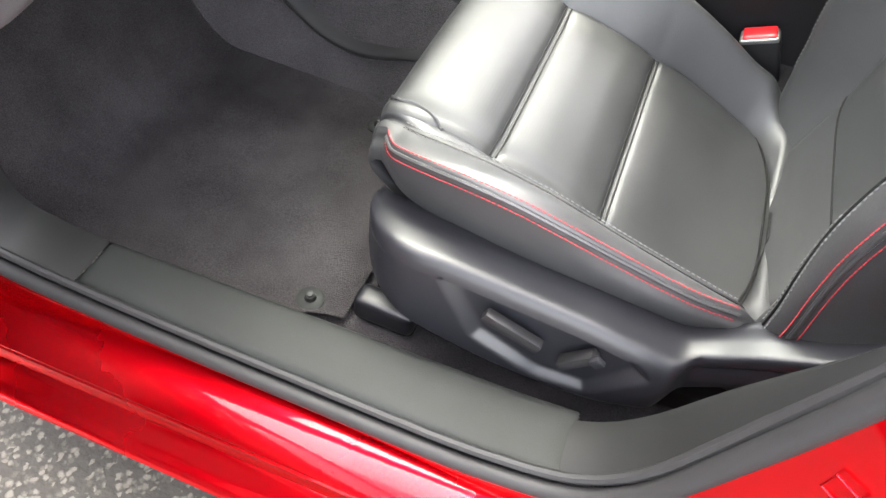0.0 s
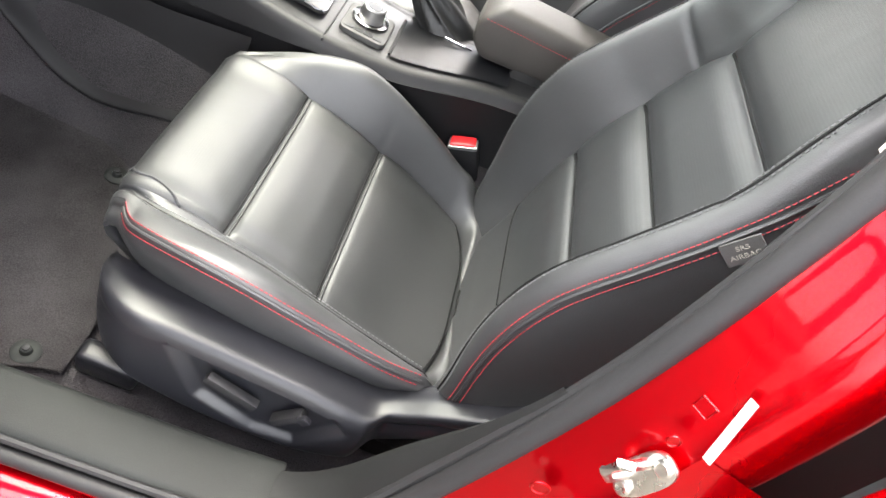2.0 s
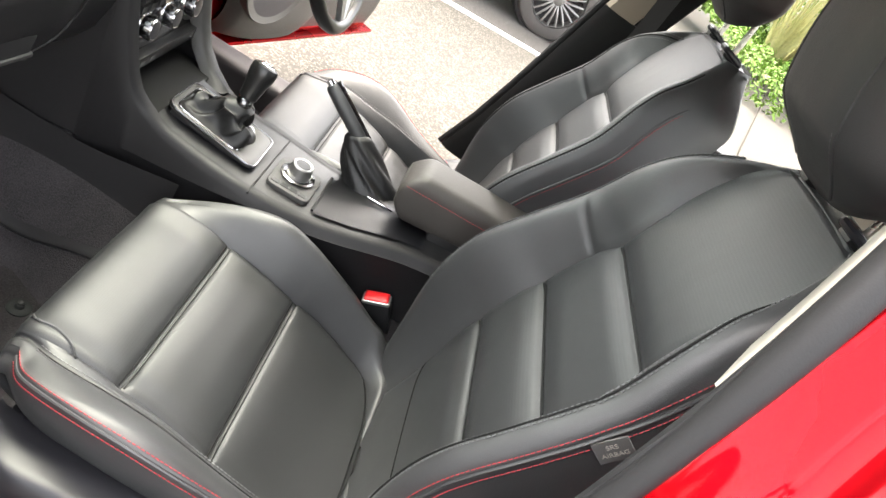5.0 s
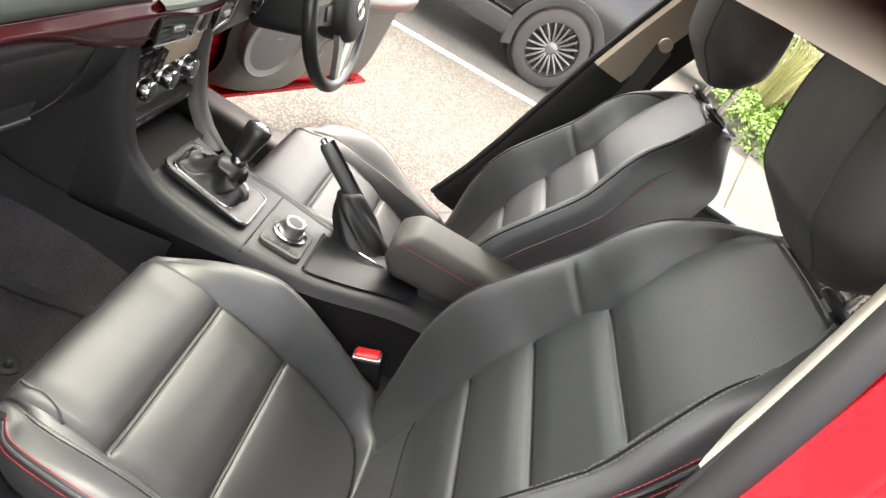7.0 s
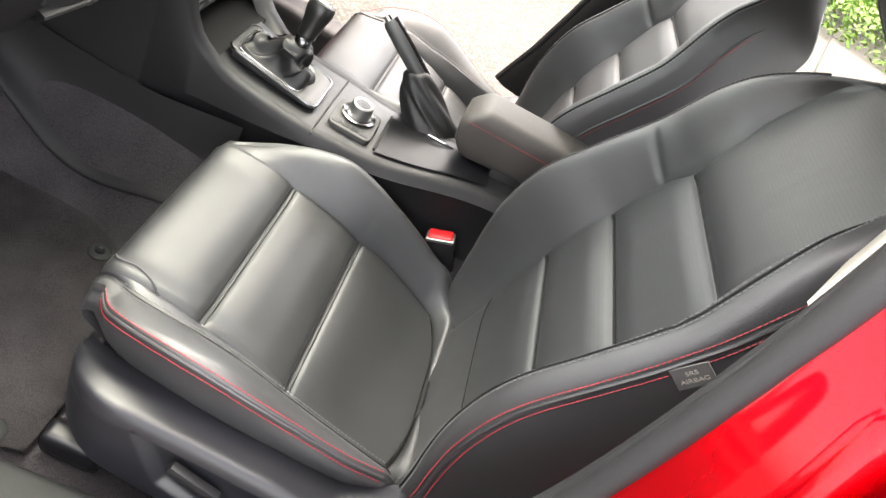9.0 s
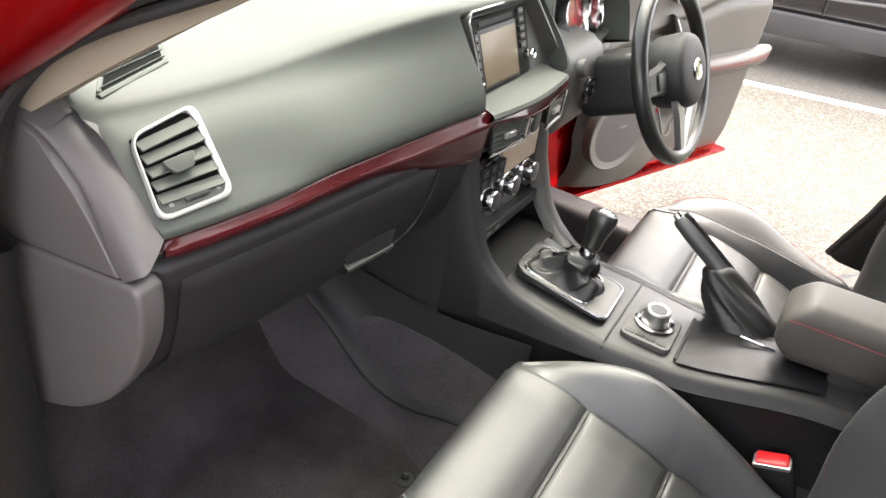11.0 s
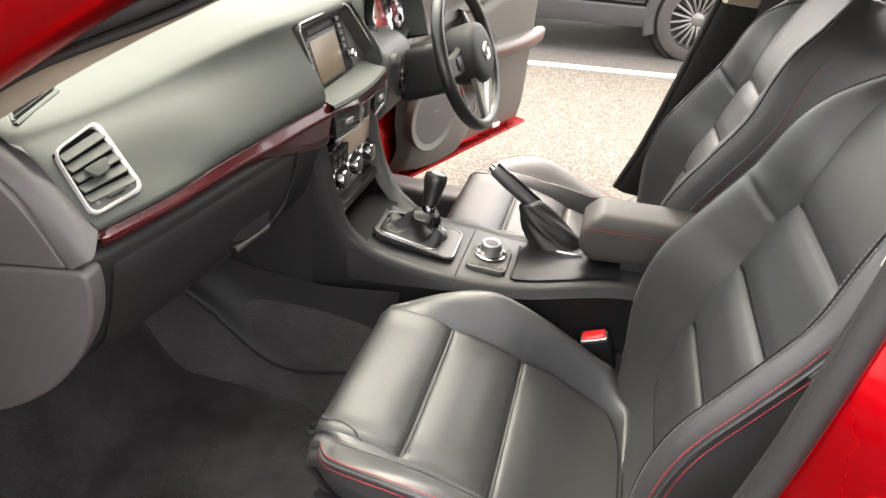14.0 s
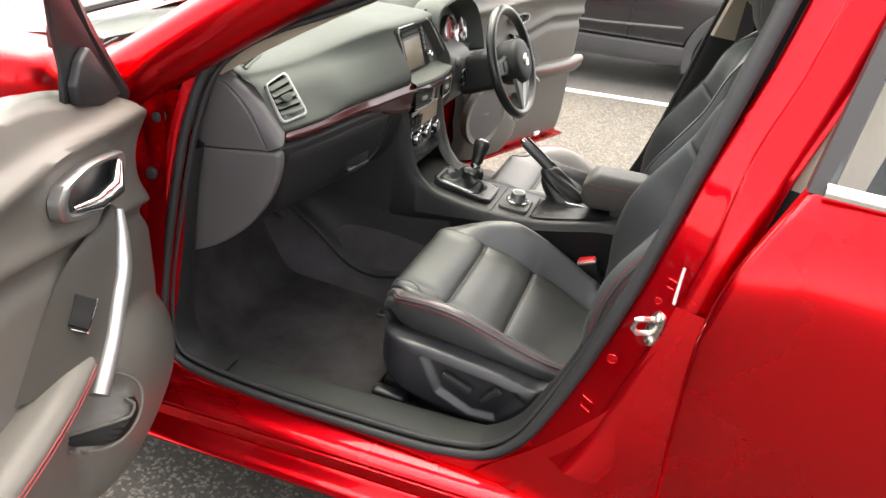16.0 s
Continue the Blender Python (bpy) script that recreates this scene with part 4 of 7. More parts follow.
    top = part("back_top", loft([[Vector((axis(1.225) + 0.030 + 0.036 * math.cos(a), y * 1.0, 1.218 + 0.012 * math.sin(a) * (1 - (y / 0.13) ** 2))) for a in [math.pi * k / 8 for k in range(9)]] for y in [-0.12 + 0.02 * j for j in range(13)]]), M_LEATHER, s0)
    # head restraint on two steel posts
    hr = part("head_restraint", head_restraint(), M_LEATHER, s0, "black leather head restraint", angle=80)
    for s in (-1, 1):
        part("post", tube([(0.524, s * 0.077, 1.220), (0.524, s * 0.077, 1.26), (0.518, s * 0.077, 1.33)], 0.0065, 10), M_STEEL, s0, "steel head restraint post")
        G = pose(0.522, s * 0.077, 1.230, 0, 14, 0)
        guide = part("guide", tube([G @ Vector((px, py, 0.004)) for px, py in rounded_rect(0.023, 0.019, 0.008)], 0.0065, 8, True), M_SATIN, s0, "black plastic post guide")
        part("guide_base", box(-0.019, 0.019, -0.015, 0.015, -0.008, 0.003, 0.003, 2, G), M_PLASTIC, guide)
        seam = [restraint_point(0.02 + 0.96 * k / 30, math.pi + s * 0.42) for k in range(31)]
        part("restraint_seam", tube(seam, 0.0022, 6), M_LEATHER, s0)
        part("restraint_stitching", dashes([p + Vector((-0.0012, s * 0.006, 0)) for p in seam], 0.004, 0.003, 0.0006), M_GREYTHREAD, s0, smooth=False)
    # power seat shield on the outer flank
    sh = part("side_shield", shield(), M_SATIN, s0, "satin black plastic seat side shield", angle=85)
    part("seat_switch", box(-0.039, 0.039, -0.007, 0.007, -0.009, 0.009, 0.004, 2, pose(-0.012, -0.343, 0.455, 0, 18, 0)), M_PLASTIC, s0, "black slide switch")
    part("seat_switch", box(-0.028, 0.026, -0.009, 0.008, -0.007, 0.007, 0.004, 2, pose(0.07, -0.343, 0.452, 0, -52, 0)), M_PLASTIC, s0, "black recline switch")
    part("switch_tip", box(-0.007, 0.007, -0.004, 0.004, -0.007, 0.007, 0.002, 2, pose(0.088, -0.353, 0.474, 0, -52, 0)), M_SATIN, s0)
    # runners
    for s in (-1, 1):
        part("runner", box(-0.225, 0.32, s * 0.225 - 0.022, s * 0.225 + 0.022, 0.27, 0.315, 0.004), M_MATT, s0, "black steel seat runner")
        part("runner_end", box(-0.238, -0.145, s * 0.285 - 0.020, s * 0.285 + 0.020, 0.27, 0.318, 0.014, 3), M_SATIN, s0, "black plastic runner end cap")
        for x in (-0.18, 0.22):
            part("seat_leg", box(x - 0.03, x + 0.03, s * 0.215 - 0.008, s * 0.215 + 0.008, 0.30, 0.40, 0.003), M_PLASTIC, s0)
    return s0


def restraint_point(u, a):
    """A point of the head restraint's skin: u up its height, a round it."""
    c, s = math.cos(a), math.sin(a)
    z = 1.242 + 0.262 * u + 0.050 * (1 - u) ** 2 * (0.5 + 0.5 * c)
    w = 0.158 * (1 - 0.35 * (2 * u - 0.9) ** 4) * (0.86 + 0.14 * smooth01(u, 0, 0.2))
    th = 0.064 * math.sin(math.pi * min(1, max(0, 0.06 + 0.88 * u))) ** 0.45
    cx = 0.500 - 0.06 * u
    return Vector((cx + th * abs(c) ** 0.7 * (1 if c > 0 else -1) - 0.042 * (1 - s * s) * (c < 0) * smooth01(u, 0.0, 0.25), w * abs(s) ** 0.6 * (1 if s > 0 else -1), z))


def head_restraint():
    return loft([[restraint_point(k / 24, 2 * math.pi * j / 40) for j in range(40)] for k in range(25)], ring=True, caps=True)


def shield():
    """Side shield with a sunken pocket for the switches."""
    pocket = [(-0.114, 0.508), (-0.01, 0.498), (0.116, 0.484), (0.145, 0.458), (0.092, 0.386), (0.03, 0.378), (-0.055, 0.412)]

    def depth(x, z):
        d, inside = 9.0, True
        for k in range(len(pocket)):
            ax, az = pocket[k]
            bx, bz = pocket[(k + 1) % len(pocket)]
            cr = (bx - ax) * (z - az) - (bz - az) * (x - ax)
            L = math.hypot(bx - ax, bz - az)
            if cr / L > 0:
                inside = False
            u = min(1, max(0, ((x - ax) * (bx - ax) + (z - az) * (bz - az)) / L / L))
            d = min(d, math.hypot(x - ax - u * (bx - ax), z - az - u * (bz - az)))
        return 0.013 * smooth01(d if inside else -d, -0.008, 0.012)

    rows = []
    for k in range(161):
        x = -0.232 + 0.657 * (k / 160) ** 1.15
        top = lerp_table(x, [(-0.232, 0.488), (-0.212, 0.500), (-0.17, 0.511), (-0.10, 0.516), (0.06, 0.507), (0.13, 0.497), (0.17, 0.492), (0.20, 0.503), (0.24, 0.530), (0.30, 0.565), (0.36, 0.61), (0.43, 0.66)])
        bot = lerp_table(x, [(-0.232, 0.445), (-0.212, 0.41), (-0.175, 0.378), (-0.12, 0.350), (-0.02, 0.330), (0.09, 0.338), (0.15, 0.37), (0.20, 0.42), (0.24, 0.455), (0.30, 0.50), (0.36, 0.55), (0.43, 0.60)])
        nose = 0.105 * (1 - math.sqrt(max(0.0, 1 - max(0.0, (-0.135 - x) / 0.0985) ** 2)))
        back = 0.030 * smooth01(x, 0.165, 0.195)
        row = [Vector((x, -0.236, top - 0.045)), Vector((x, -0.246, top - 0.020))]
        for j in range(73):
            u = j / 72
            a = min(1.0, u / 0.22)
            if a < 1:  # the rounded ledge beside the cushion
                y, z = -0.252 - 0.088 * math.sin(a * math.pi / 2) ** 1.0 * (1 - 0.0), top - 0.012 * (1 - smooth01(a, 0, 0.35)) - 0.022 * smooth01(a, 0.55, 1.0) ** 1.6
            else:
                q = (u - 0.22) / 0.78
                z = top - 0.022 + (bot - top + 0.022) * q
                y = -0.340 - 0.004 * math.sin(math.pi * q) + 0.030 * smooth01(q, 0.74, 1.0)
            y = min(-0.22, y + nose * (0.35 + 0.65 * a) + back * a)
            row.append(Vector((x, min(-0.22, y + depth(x, z)) if a >= 1 else y, z)))
        row.append(Vector((x, -0.25, bot - 0.004)))
        rows.append(row)
    return loft(rows)


passenger_seat = make_seat()
passenger_seat.location = (0, -0.395, 0)
tagged(passenger_seat, "black leather passenger seat with red stitching and perforated panels")
driver_seat = copy_thing(passenger_seat, Matrix.Translation((0.02, 0.372, 0)) @ Matrix.Diagonal((1, -1, 1, 1)))
tagged(driver_seat, "black leather driver's seat with red stitching behind the wheel")
for ob in driver_seat.children:
    if ob.name.startswith(("head_restraint", "restraint_")):
        ob.location.z += 0.030  # the driver's head restraint is pulled up

buckle = thing("seat_belt_buckle", "black seat belt buckle with a red release button", "belt buckle")
B = pose(0.190, -0.110, 0.512, 8, -24, 0)
part("housing", box(-0.030, 0.030, -0.014, 0.014, -0.085, 0.030, 0.006, 3, B), M_PLASTIC, buckle)
part("button_rim", box(-0.029, 0.029, -0.0145, 0.0145, 0.022, 0.033, 0.005, 2, B), M_SILVER, buckle, "pale rim")
part("release_button", box(-0.025, 0.025, -0.0115, 0.0155, 0.016, 0.037, 0.005, 3, B), M_REDPLASTIC, buckle, "bright red button")
part("stalk", tube([(0.20, -0.112, 0.43), (0.22, -0.11, 0.36), (0.24, -0.11, 0.29)], 0.012, 8), M_CABLE, buckle)

tag_label = thing("airbag_tag", "small grey cloth airbag tag sewn into the seat seam", "label")
TG = Matrix((Vector((0.51, 0, 0.86)), Vector((-0.86, 0, 0.51)), Vector((0, -1, 0)))).transposed().to_4x4()
TG.translation = (0.387, -0.6675, 0.954)
part("cloth_tag", box(-0.021, 0.021, -0.016, 0.016, -0.001, 0.001, 0.0006, 1, TG), M_TAG, tag_label)
for k, txt in enumerate(("SRS", "AIRBAG")):
    fc = bpy.data.curves.new("lettering", "FONT")
    fc.body, fc.size, fc.extrude, fc.align_x = txt, 0.0095, 0.0002, "CENTER"
    fc.size = 0.009
    fo = new("lettering", fc)
    fo.parent = tag_label
    fo.matrix_world = TG @ pose(0, 0.003 - 0.011 * k, 0.0013)
    fo.data.materials.append(M_PALETRIM)

# ---- dashboard ----
def xs(y):
    """Where the trim strip stands, by y."""
    return lerp_table(y, [(-0.74, -0.512), (-0.697, -0.501), (-0.594, -0.483), (-0.428, -0.465), (-0.203, -0.441), (-0.1, -0.428), (0.05, -0.42), (0.25, -0.43), (0.6, -0.47), (0.78, -0.51)])


dash = thing("dashboard", "dark grey soft-touch dashboard with a dark red gloss trim strip", "dashboard")
rows = []
ys = sorted([-0.735 + 0.04 * k / 10 for k in range(10)] + [-0.695 + 1.49 * k / 90 for k in range(91)] + [-0.1275, -0.1265, 0.2, 0.201])
for y in ys:
    x = xs(y)
    w = smooth01(y, -0.42, -0.13) * (1 - smooth01(y, 0.16, 0.28))
    zt = 1.052 + 0.028 * smooth01(y, -0.6, -0.1) + 0.020 * w
    if y > 0.2:
        zt += 0.035 * smooth01(y, 0.22, 0.3) * (1 - smooth01(y, 0.58, 0.68))
    e = 0.05 * (1 - smooth01(y, -0.735, -0.69)) ** 1.5 + 0.03 * smooth01(y, 0.74, 0.795)
    nose = smooth01(y, -0.57, -0.42)
    fold = smooth01(y, -0.50, -0.16)
    prof = [(x - 0.014, 0.936), (x - 0.001 - 0.005 * nose, 0.9395 + 0.0035 * nose), (x - 0.006 + 0.004 * nose, 0.947 + 0.002 * nose), (x - 0.017 + 0.013 * nose + 0.002 * w, 0.956 + 0.004 * nose), (x - 0.034 + 0.020 * nose + 0.008 * w, 0.976), (x - 0.054 + 0.014 * nose + 0.022 * w, 1.000), (x - 0.080 + 0.006 * nose + 0.026 * w, 1.028 + 0.012 * w), (x - 0.104 - 0.022 * fold + 0.054 * w, zt - 0.021), (x - 0.110 - 0.010 * fold + 0.048 * w, zt - 0.0125), (x - 0.118 - 0.010 * fold + 0.050 * w, zt - 0.006), (x - 0.150 + 0.045 * w, zt - 0.001), (x - 0.18, zt), (x - 0.30, zt - 0.004), (-0.95, zt - 0.03), (-1.08, zt - 0.05)]
    hole = 0.09 if -0.127 < y < 0.2005 else 0.0
    dip = smooth01(y, 0.215, 0.25) * (1 - smooth01(y, 0.55, 0.60))
    prof = [(px, pz + (min(pz, 0.948) - pz) * dip * smooth01(px, -0.66, -0.60)) for px, pz in prof]
    rows.append([Vector((px - e * 0.6 - (hole if 0.93 < pz < 1.078 else 0), y, pz - e * smooth01(pz, 0.95, 1.0))) for px, pz in prof])
cut = sum(1 for y in ys if y < -0.700)
mid = sum(1 for y in ys if y < -0.127)
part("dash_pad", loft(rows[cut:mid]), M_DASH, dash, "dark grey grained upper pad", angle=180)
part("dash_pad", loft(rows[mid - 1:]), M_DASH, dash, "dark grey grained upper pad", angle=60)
pad_edge = curve([rows[cut][k] for k in (1, 3, 4, 5, 6, 8, 10, 12)], 3)
turn = curve([(-0.486, -0.733, 0.925), (-0.513, -0.723, 0.955), (-0.551, -0.707, 0.990), (-0.584, -0.694, 1.015), (-0.607, -0.685, 1.028), (-0.650, -0.678, 1.044), (-0.70, -0.670, 1.048), (-0.80, -0.66, 1.045)], 3)
rim = curve([(-0.514, -0.744, 0.905), (-0.533, -0.742, 0.930), (-0.550, -0.738, 0.958), (-0.571, -0.735, 0.986), (-0.596, -0.734, 1.009), (-0.620, -0.737, 1.031), (-0.655, -0.741, 1.041), (-0.80, -0.742, 1.036)], 3)
part("end_bezel", loft([curve([a, b, b.lerp(c, 0.5) + Vector((0.006, -0.005, 0.003)), c, c + Vector((-0.012, 0.006, -0.004))], 4) for a, b, c in zip(pad_edge, turn, rim)]), M_ENDTRIM, dash, "mauve-grey rounded dash end", angle=60)
# gloss strip, widening to the middle and running on over the centre vents
rows = []
for y in [-0.705 + 0.925 * k / 96 for k in range(97)]:
    x = xs(y) + 0.010 * smooth01(y, -0.12, 0.0) * (1 - smooth01(y, 0.14, 0.23))
    top = 0.938 + 0.0045 * smooth01(y, -0.57, -0.42) - 0.010 * smooth01(y, -0.13, 0.05)
    bot = 0.9105 - 0.052 * smooth01(y, -0.42, -0.12)
    tip = smooth01(y, -0.705, -0.688) ** 0.6
    m_ = top - 0.010
    top, bot = m_ + (top - m_) * tip, m_ + (bot - m_) * tip
    hgt = top - bot
    mid = top - min(0.42 * hgt, 0.019)
    v = smooth01(y, -0.118, -0.112)
    rows.append([Vector((x - 0.012, y, top)), Vector((x - 0.006, y, top)), Vector((x - 0.0035, y, top - 0.001)), Vector((x - 0.0015, y, top - 0.004)), Vector((x + 0.0055, y, mid + 0.004)), Vector((x + 0.0085, y, mid)), Vector((x + 0.0078, y, mid - 0.004)),
                 Vector((x + 0.005 - 0.016 * v, y, mid + (bot - mid) * (0.5 - 0.4 * v))), Vector((x + 0.001 - 0.012 * v, y, bot + 0.004)), Vector((x - 0.002 - 0.010 * v, y, bot + 0.001)), Vector((x - 0.014, y, bot))])
part("trim_strip", loft(rows), M_STRIP, dash, "dark red gloss trim strip", angle=75)
# lower half with the glovebox
LOW = [(-0.012, 0.946), (-0.010, 0.932), (-0.014, 0.911), (0.0005, 0.906), (0.0025, 0.898), (-0.012, 0.860), (-0.026, 0.80), (-0.045, 0.745), (-0.078, 0.700), (-0.14, 0.658), (-0.24, 0.622), (-0.40, 0.60)]
rows = []
for y in [-0.735 + 0.62 * k / 40 for k in range(41)]:
    rows.append([Vector((xs(y) + dx - 0.02 * (1 - smooth01(y, -0.735, -0.70)), y, z)) for dx, z in LOW])
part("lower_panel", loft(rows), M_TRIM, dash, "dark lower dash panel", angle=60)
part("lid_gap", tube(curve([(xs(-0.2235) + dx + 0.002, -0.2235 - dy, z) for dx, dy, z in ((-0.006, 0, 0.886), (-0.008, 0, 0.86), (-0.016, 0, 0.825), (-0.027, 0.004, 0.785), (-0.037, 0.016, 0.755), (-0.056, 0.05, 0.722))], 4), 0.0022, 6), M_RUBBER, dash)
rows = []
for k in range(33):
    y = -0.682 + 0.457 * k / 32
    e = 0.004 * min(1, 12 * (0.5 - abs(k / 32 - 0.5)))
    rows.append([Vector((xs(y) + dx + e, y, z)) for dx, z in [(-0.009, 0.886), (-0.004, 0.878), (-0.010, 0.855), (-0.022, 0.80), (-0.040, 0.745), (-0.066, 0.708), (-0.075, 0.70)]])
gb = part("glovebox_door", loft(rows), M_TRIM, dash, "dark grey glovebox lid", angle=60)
part("pull_recess", box(-0.052, 0.052, -0.004, 0.004, -0.022, 0.022, 0.003, 2, pose(xs(-0.345) - 0.028, -0.345, 0.772, 0, 16, 84)), M_RUBBER, gb, "dark finger recess")
part("glovebox_handle", loft([[Vector((xs(y) - 0.034 + dx, y, 0.744 + dz)) for dx, dz in ((-0.014, 0.012), (0.006, 0.010), (0.013, 0.006), (0.012, 0.0), (0.002, -0.006), (-0.02, -0.010))] for y in [-0.40 + 0.0105 * k for k in range(11)]]), M_POST, gb, "projecting pull lip")
rows = []
for y in [0.205 + 0.575 * k / 30 for k in range(31)]:
    rows.append([Vector((xs(y) + dx, y, z)) for dx, z in LOW[:6] + [(-0.05, 0.775), (-0.12, 0.765), (-0.40, 0.76)]])
part("lower_panel", loft(rows), M_TRIM, dash, "dark lower dash panel", angle=60)
# end cap beside the door, in two panels that meet at a slanting joint
def end_panel(outline, n, y0, y1, bevel):
    cc = [(p.x, p.z) for p in curve([(x, 0, z) for x, z in outline], n, True)] if n else outline
    return prism(cc, lambda p: (p[0], y0, p[1]), lambda p: (p[0] - 0.006, y1, p[1]), bevel, 3)


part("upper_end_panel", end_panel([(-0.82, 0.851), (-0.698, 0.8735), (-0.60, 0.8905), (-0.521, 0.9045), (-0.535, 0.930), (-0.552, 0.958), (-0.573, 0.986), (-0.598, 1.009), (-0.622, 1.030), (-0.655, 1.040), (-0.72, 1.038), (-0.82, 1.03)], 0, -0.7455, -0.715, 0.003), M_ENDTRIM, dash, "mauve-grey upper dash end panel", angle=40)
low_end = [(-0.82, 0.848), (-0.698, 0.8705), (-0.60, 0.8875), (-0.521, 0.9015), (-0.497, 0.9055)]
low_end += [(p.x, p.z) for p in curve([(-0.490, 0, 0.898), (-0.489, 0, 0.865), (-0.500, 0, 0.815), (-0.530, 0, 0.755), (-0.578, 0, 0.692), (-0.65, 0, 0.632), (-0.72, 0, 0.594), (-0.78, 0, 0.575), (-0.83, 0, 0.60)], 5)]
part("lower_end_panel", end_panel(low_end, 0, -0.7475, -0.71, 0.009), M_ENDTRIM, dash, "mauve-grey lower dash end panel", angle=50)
part("end_panel_back", end_panel([(-0.84, 0.62), (-0.74, 0.64), (-0.62, 0.70), (-0.55, 0.80), (-0.53, 0.90), (-0.60, 0.99), (-0.66, 1.02), (-0.84, 1.02)], 0, -0.738, -0.70, 0.0), M_MATT, dash, "dark joint behind the panels")
# faceted corner piece under the foot of the pillar trim
part("corner_facet", loft([[Vector(p) for p in ((-0.72, -0.735, 1.045), (-0.652, -0.742, 1.046), (-0.618, -0.735, 1.034))], [Vector(p) for p in ((-0.73, -0.70, 1.058), (-0.665, -0.703, 1.057), (-0.622, -0.708, 1.043))], [Vector(p) for p in ((-0.74, -0.66, 1.054), (-0.675, -0.668, 1.053), (-0.628, -0.676, 1.042))]]), M_ENDTRIM, dash, "faceted grey corner", smooth=False)


def slope_frame(y, z, width_dir=(0, 1, 0)):
    """Frame on the sloping dash face: x across, y up the slope, z out."""
    x = xs(y) - 0.004 - (z - 0.94) * 0.84
    up = Vector((-0.64, 0, 0.768))
    ac = Vector((0.03, 1, 0)).normalized() if y > -0.5 else Vector((0.16, 1, 0)).normalized()
    up = (up - ac * up.dot(ac)).normalized()
    n = ac.cross(up)
    m = Matrix((ac, up, n)).transposed().to_4x4()
    m.translation = (x, y, z)
    return m


def frame_ring(outline, inner, thick, m):
    """A bezel: outline and inner outline of equal count, with a rounded front."""
    rows = [[Vector((x, y, 0)) for x, y in outline], [Vector((x, y, thick * 0.8)) for x, y in outline], [Vector((x * 0.75 + a * 0.25, y * 0.75 + b * 0.25, thick)) for (x, y), (a, b) in zip(outline, inner)],
            [Vector((x * 0.25 + a * 0.75, y * 0.25 + b * 0.75, thick)) for (x, y), (a, b) in zip(outline, inner)], [Vector((a, b, thick * 0.7)) for a, b in inner], [Vector((a, b, -0.02)) for a, b in inner]]
    bm = loft(rows, ring=True)
    bm.transform(m)
    return bm


def rounded(pts, n=5, r=0.3):
    """A polygon with its corners rounded."""
    out = []
    m = len(pts)
    for k in range(m):
        a, b, c = Vector(pts[k - 1]), Vector(pts[k]), Vector(pts[(k + 1) % m])
        p, q = b.lerp(a, r), b.lerp(c, r)
        for i in range(n + 1):
            u = i / n
            v = (1 - u) ** 2 * p + 2 * u * (1 - u) * b + u * u * q
            out.append((v.x, v.y))
    return out


# side vent
V = slope_frame(-0.643, 0.994) @ Matrix.Diagonal((0.86, 0.88, 1, 1))
vent = part("air_vent", frame_ring(rounded([(-0.0475, 0.046), (0.050, 0.068), (0.053, -0.056), (-0.055, -0.061)], r=0.17), rounded([(-0.0445, 0.042), (0.041, 0.0615), (0.0445, -0.049), (-0.0505, -0.0545)], r=0.17), 0.007, V), M_VENTSILVER, dash, "satin silver framed air vent")
# black sheet inside the frame stands in for the shade behind the slats
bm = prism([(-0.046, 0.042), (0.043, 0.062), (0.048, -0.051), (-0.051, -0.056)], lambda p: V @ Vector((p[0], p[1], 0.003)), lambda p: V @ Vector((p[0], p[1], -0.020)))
part("vent_back", bm, M_WELLSHADE, vent, "black sheet for the shade inside the vent")
for k in range(5):
    h = 0.040 - 0.018 * k
    part("vent_slat", box(-0.043 - 0.0008 * k, 0.041 + 0.0006 * k, -0.0078, 0.0078, -0.0012, 0.0012, 0.0008, 1, V @ pose(0, h - 0.002, 0.0052, -24, 0, 10 - 2.2 * k)), M_DASH, vent)
part("vent_tab", prism(rounded([(-0.024, 0.009), (0.024, 0.011), (0.014, -0.009), (-0.013, -0.010)], 4, 0.2), lambda p: V @ pose(-0.004, -0.002, 0.009, -4, 0, 4) @ Vector((p[0], p[1], 0)), lambda p: V @ pose(-0.004, -0.002, 0.009, -4, 0, 4) @ Vector((p[0], p[1], 0.006)), 0.0015), M_DASH, vent, "grey steering tab")
part("vent_wheel", box(-0.018, 0.018, -0.004, 0.004, 0.002, 0.0088, 0.003, 2, V @ pose(0.002, -0.043, 0, 0, 0, 2)), M_PLASTIC, vent, "ribbed thumb wheel")
part("vent_foot", prism([(-0.048, -0.034), (0.044, -0.031), (0.046, -0.049), (-0.049, -0.054)], lambda p: V @ Vector((p[0], p[1], 0.006)), lambda p: V @ Vector((p[0], p[1], 0.0))), M_DASH, vent)
for kx in (-0.034, 0.033):
    part("vent_mark", box(kx - 0.003, kx + 0.003, -0.0455 + kx * 0.05, -0.0395 + kx * 0.05, 0.0058, 0.0064, 0, 1, V), M_GREYTHREAD, vent)
# demister vent on the top
L0, L1, R0, R1 = Vector((-0.775, -0.545, 1.0535)), Vector((-0.626, -0.668, 1.0475)), Vector((-0.775, -0.478, 1.0545)), Vector((-0.661, -0.553, 1.0515))
dv = part("demister_vent", tube([L0, L0.lerp(L1, 0.5), L1.lerp(L0, 0.05), L1, R1, R1.lerp(R0, 0.06), R0.lerp(R1, 0.5), R0], 0.0045, 8, True), M_DASH, dash, "dark grey demister vent")
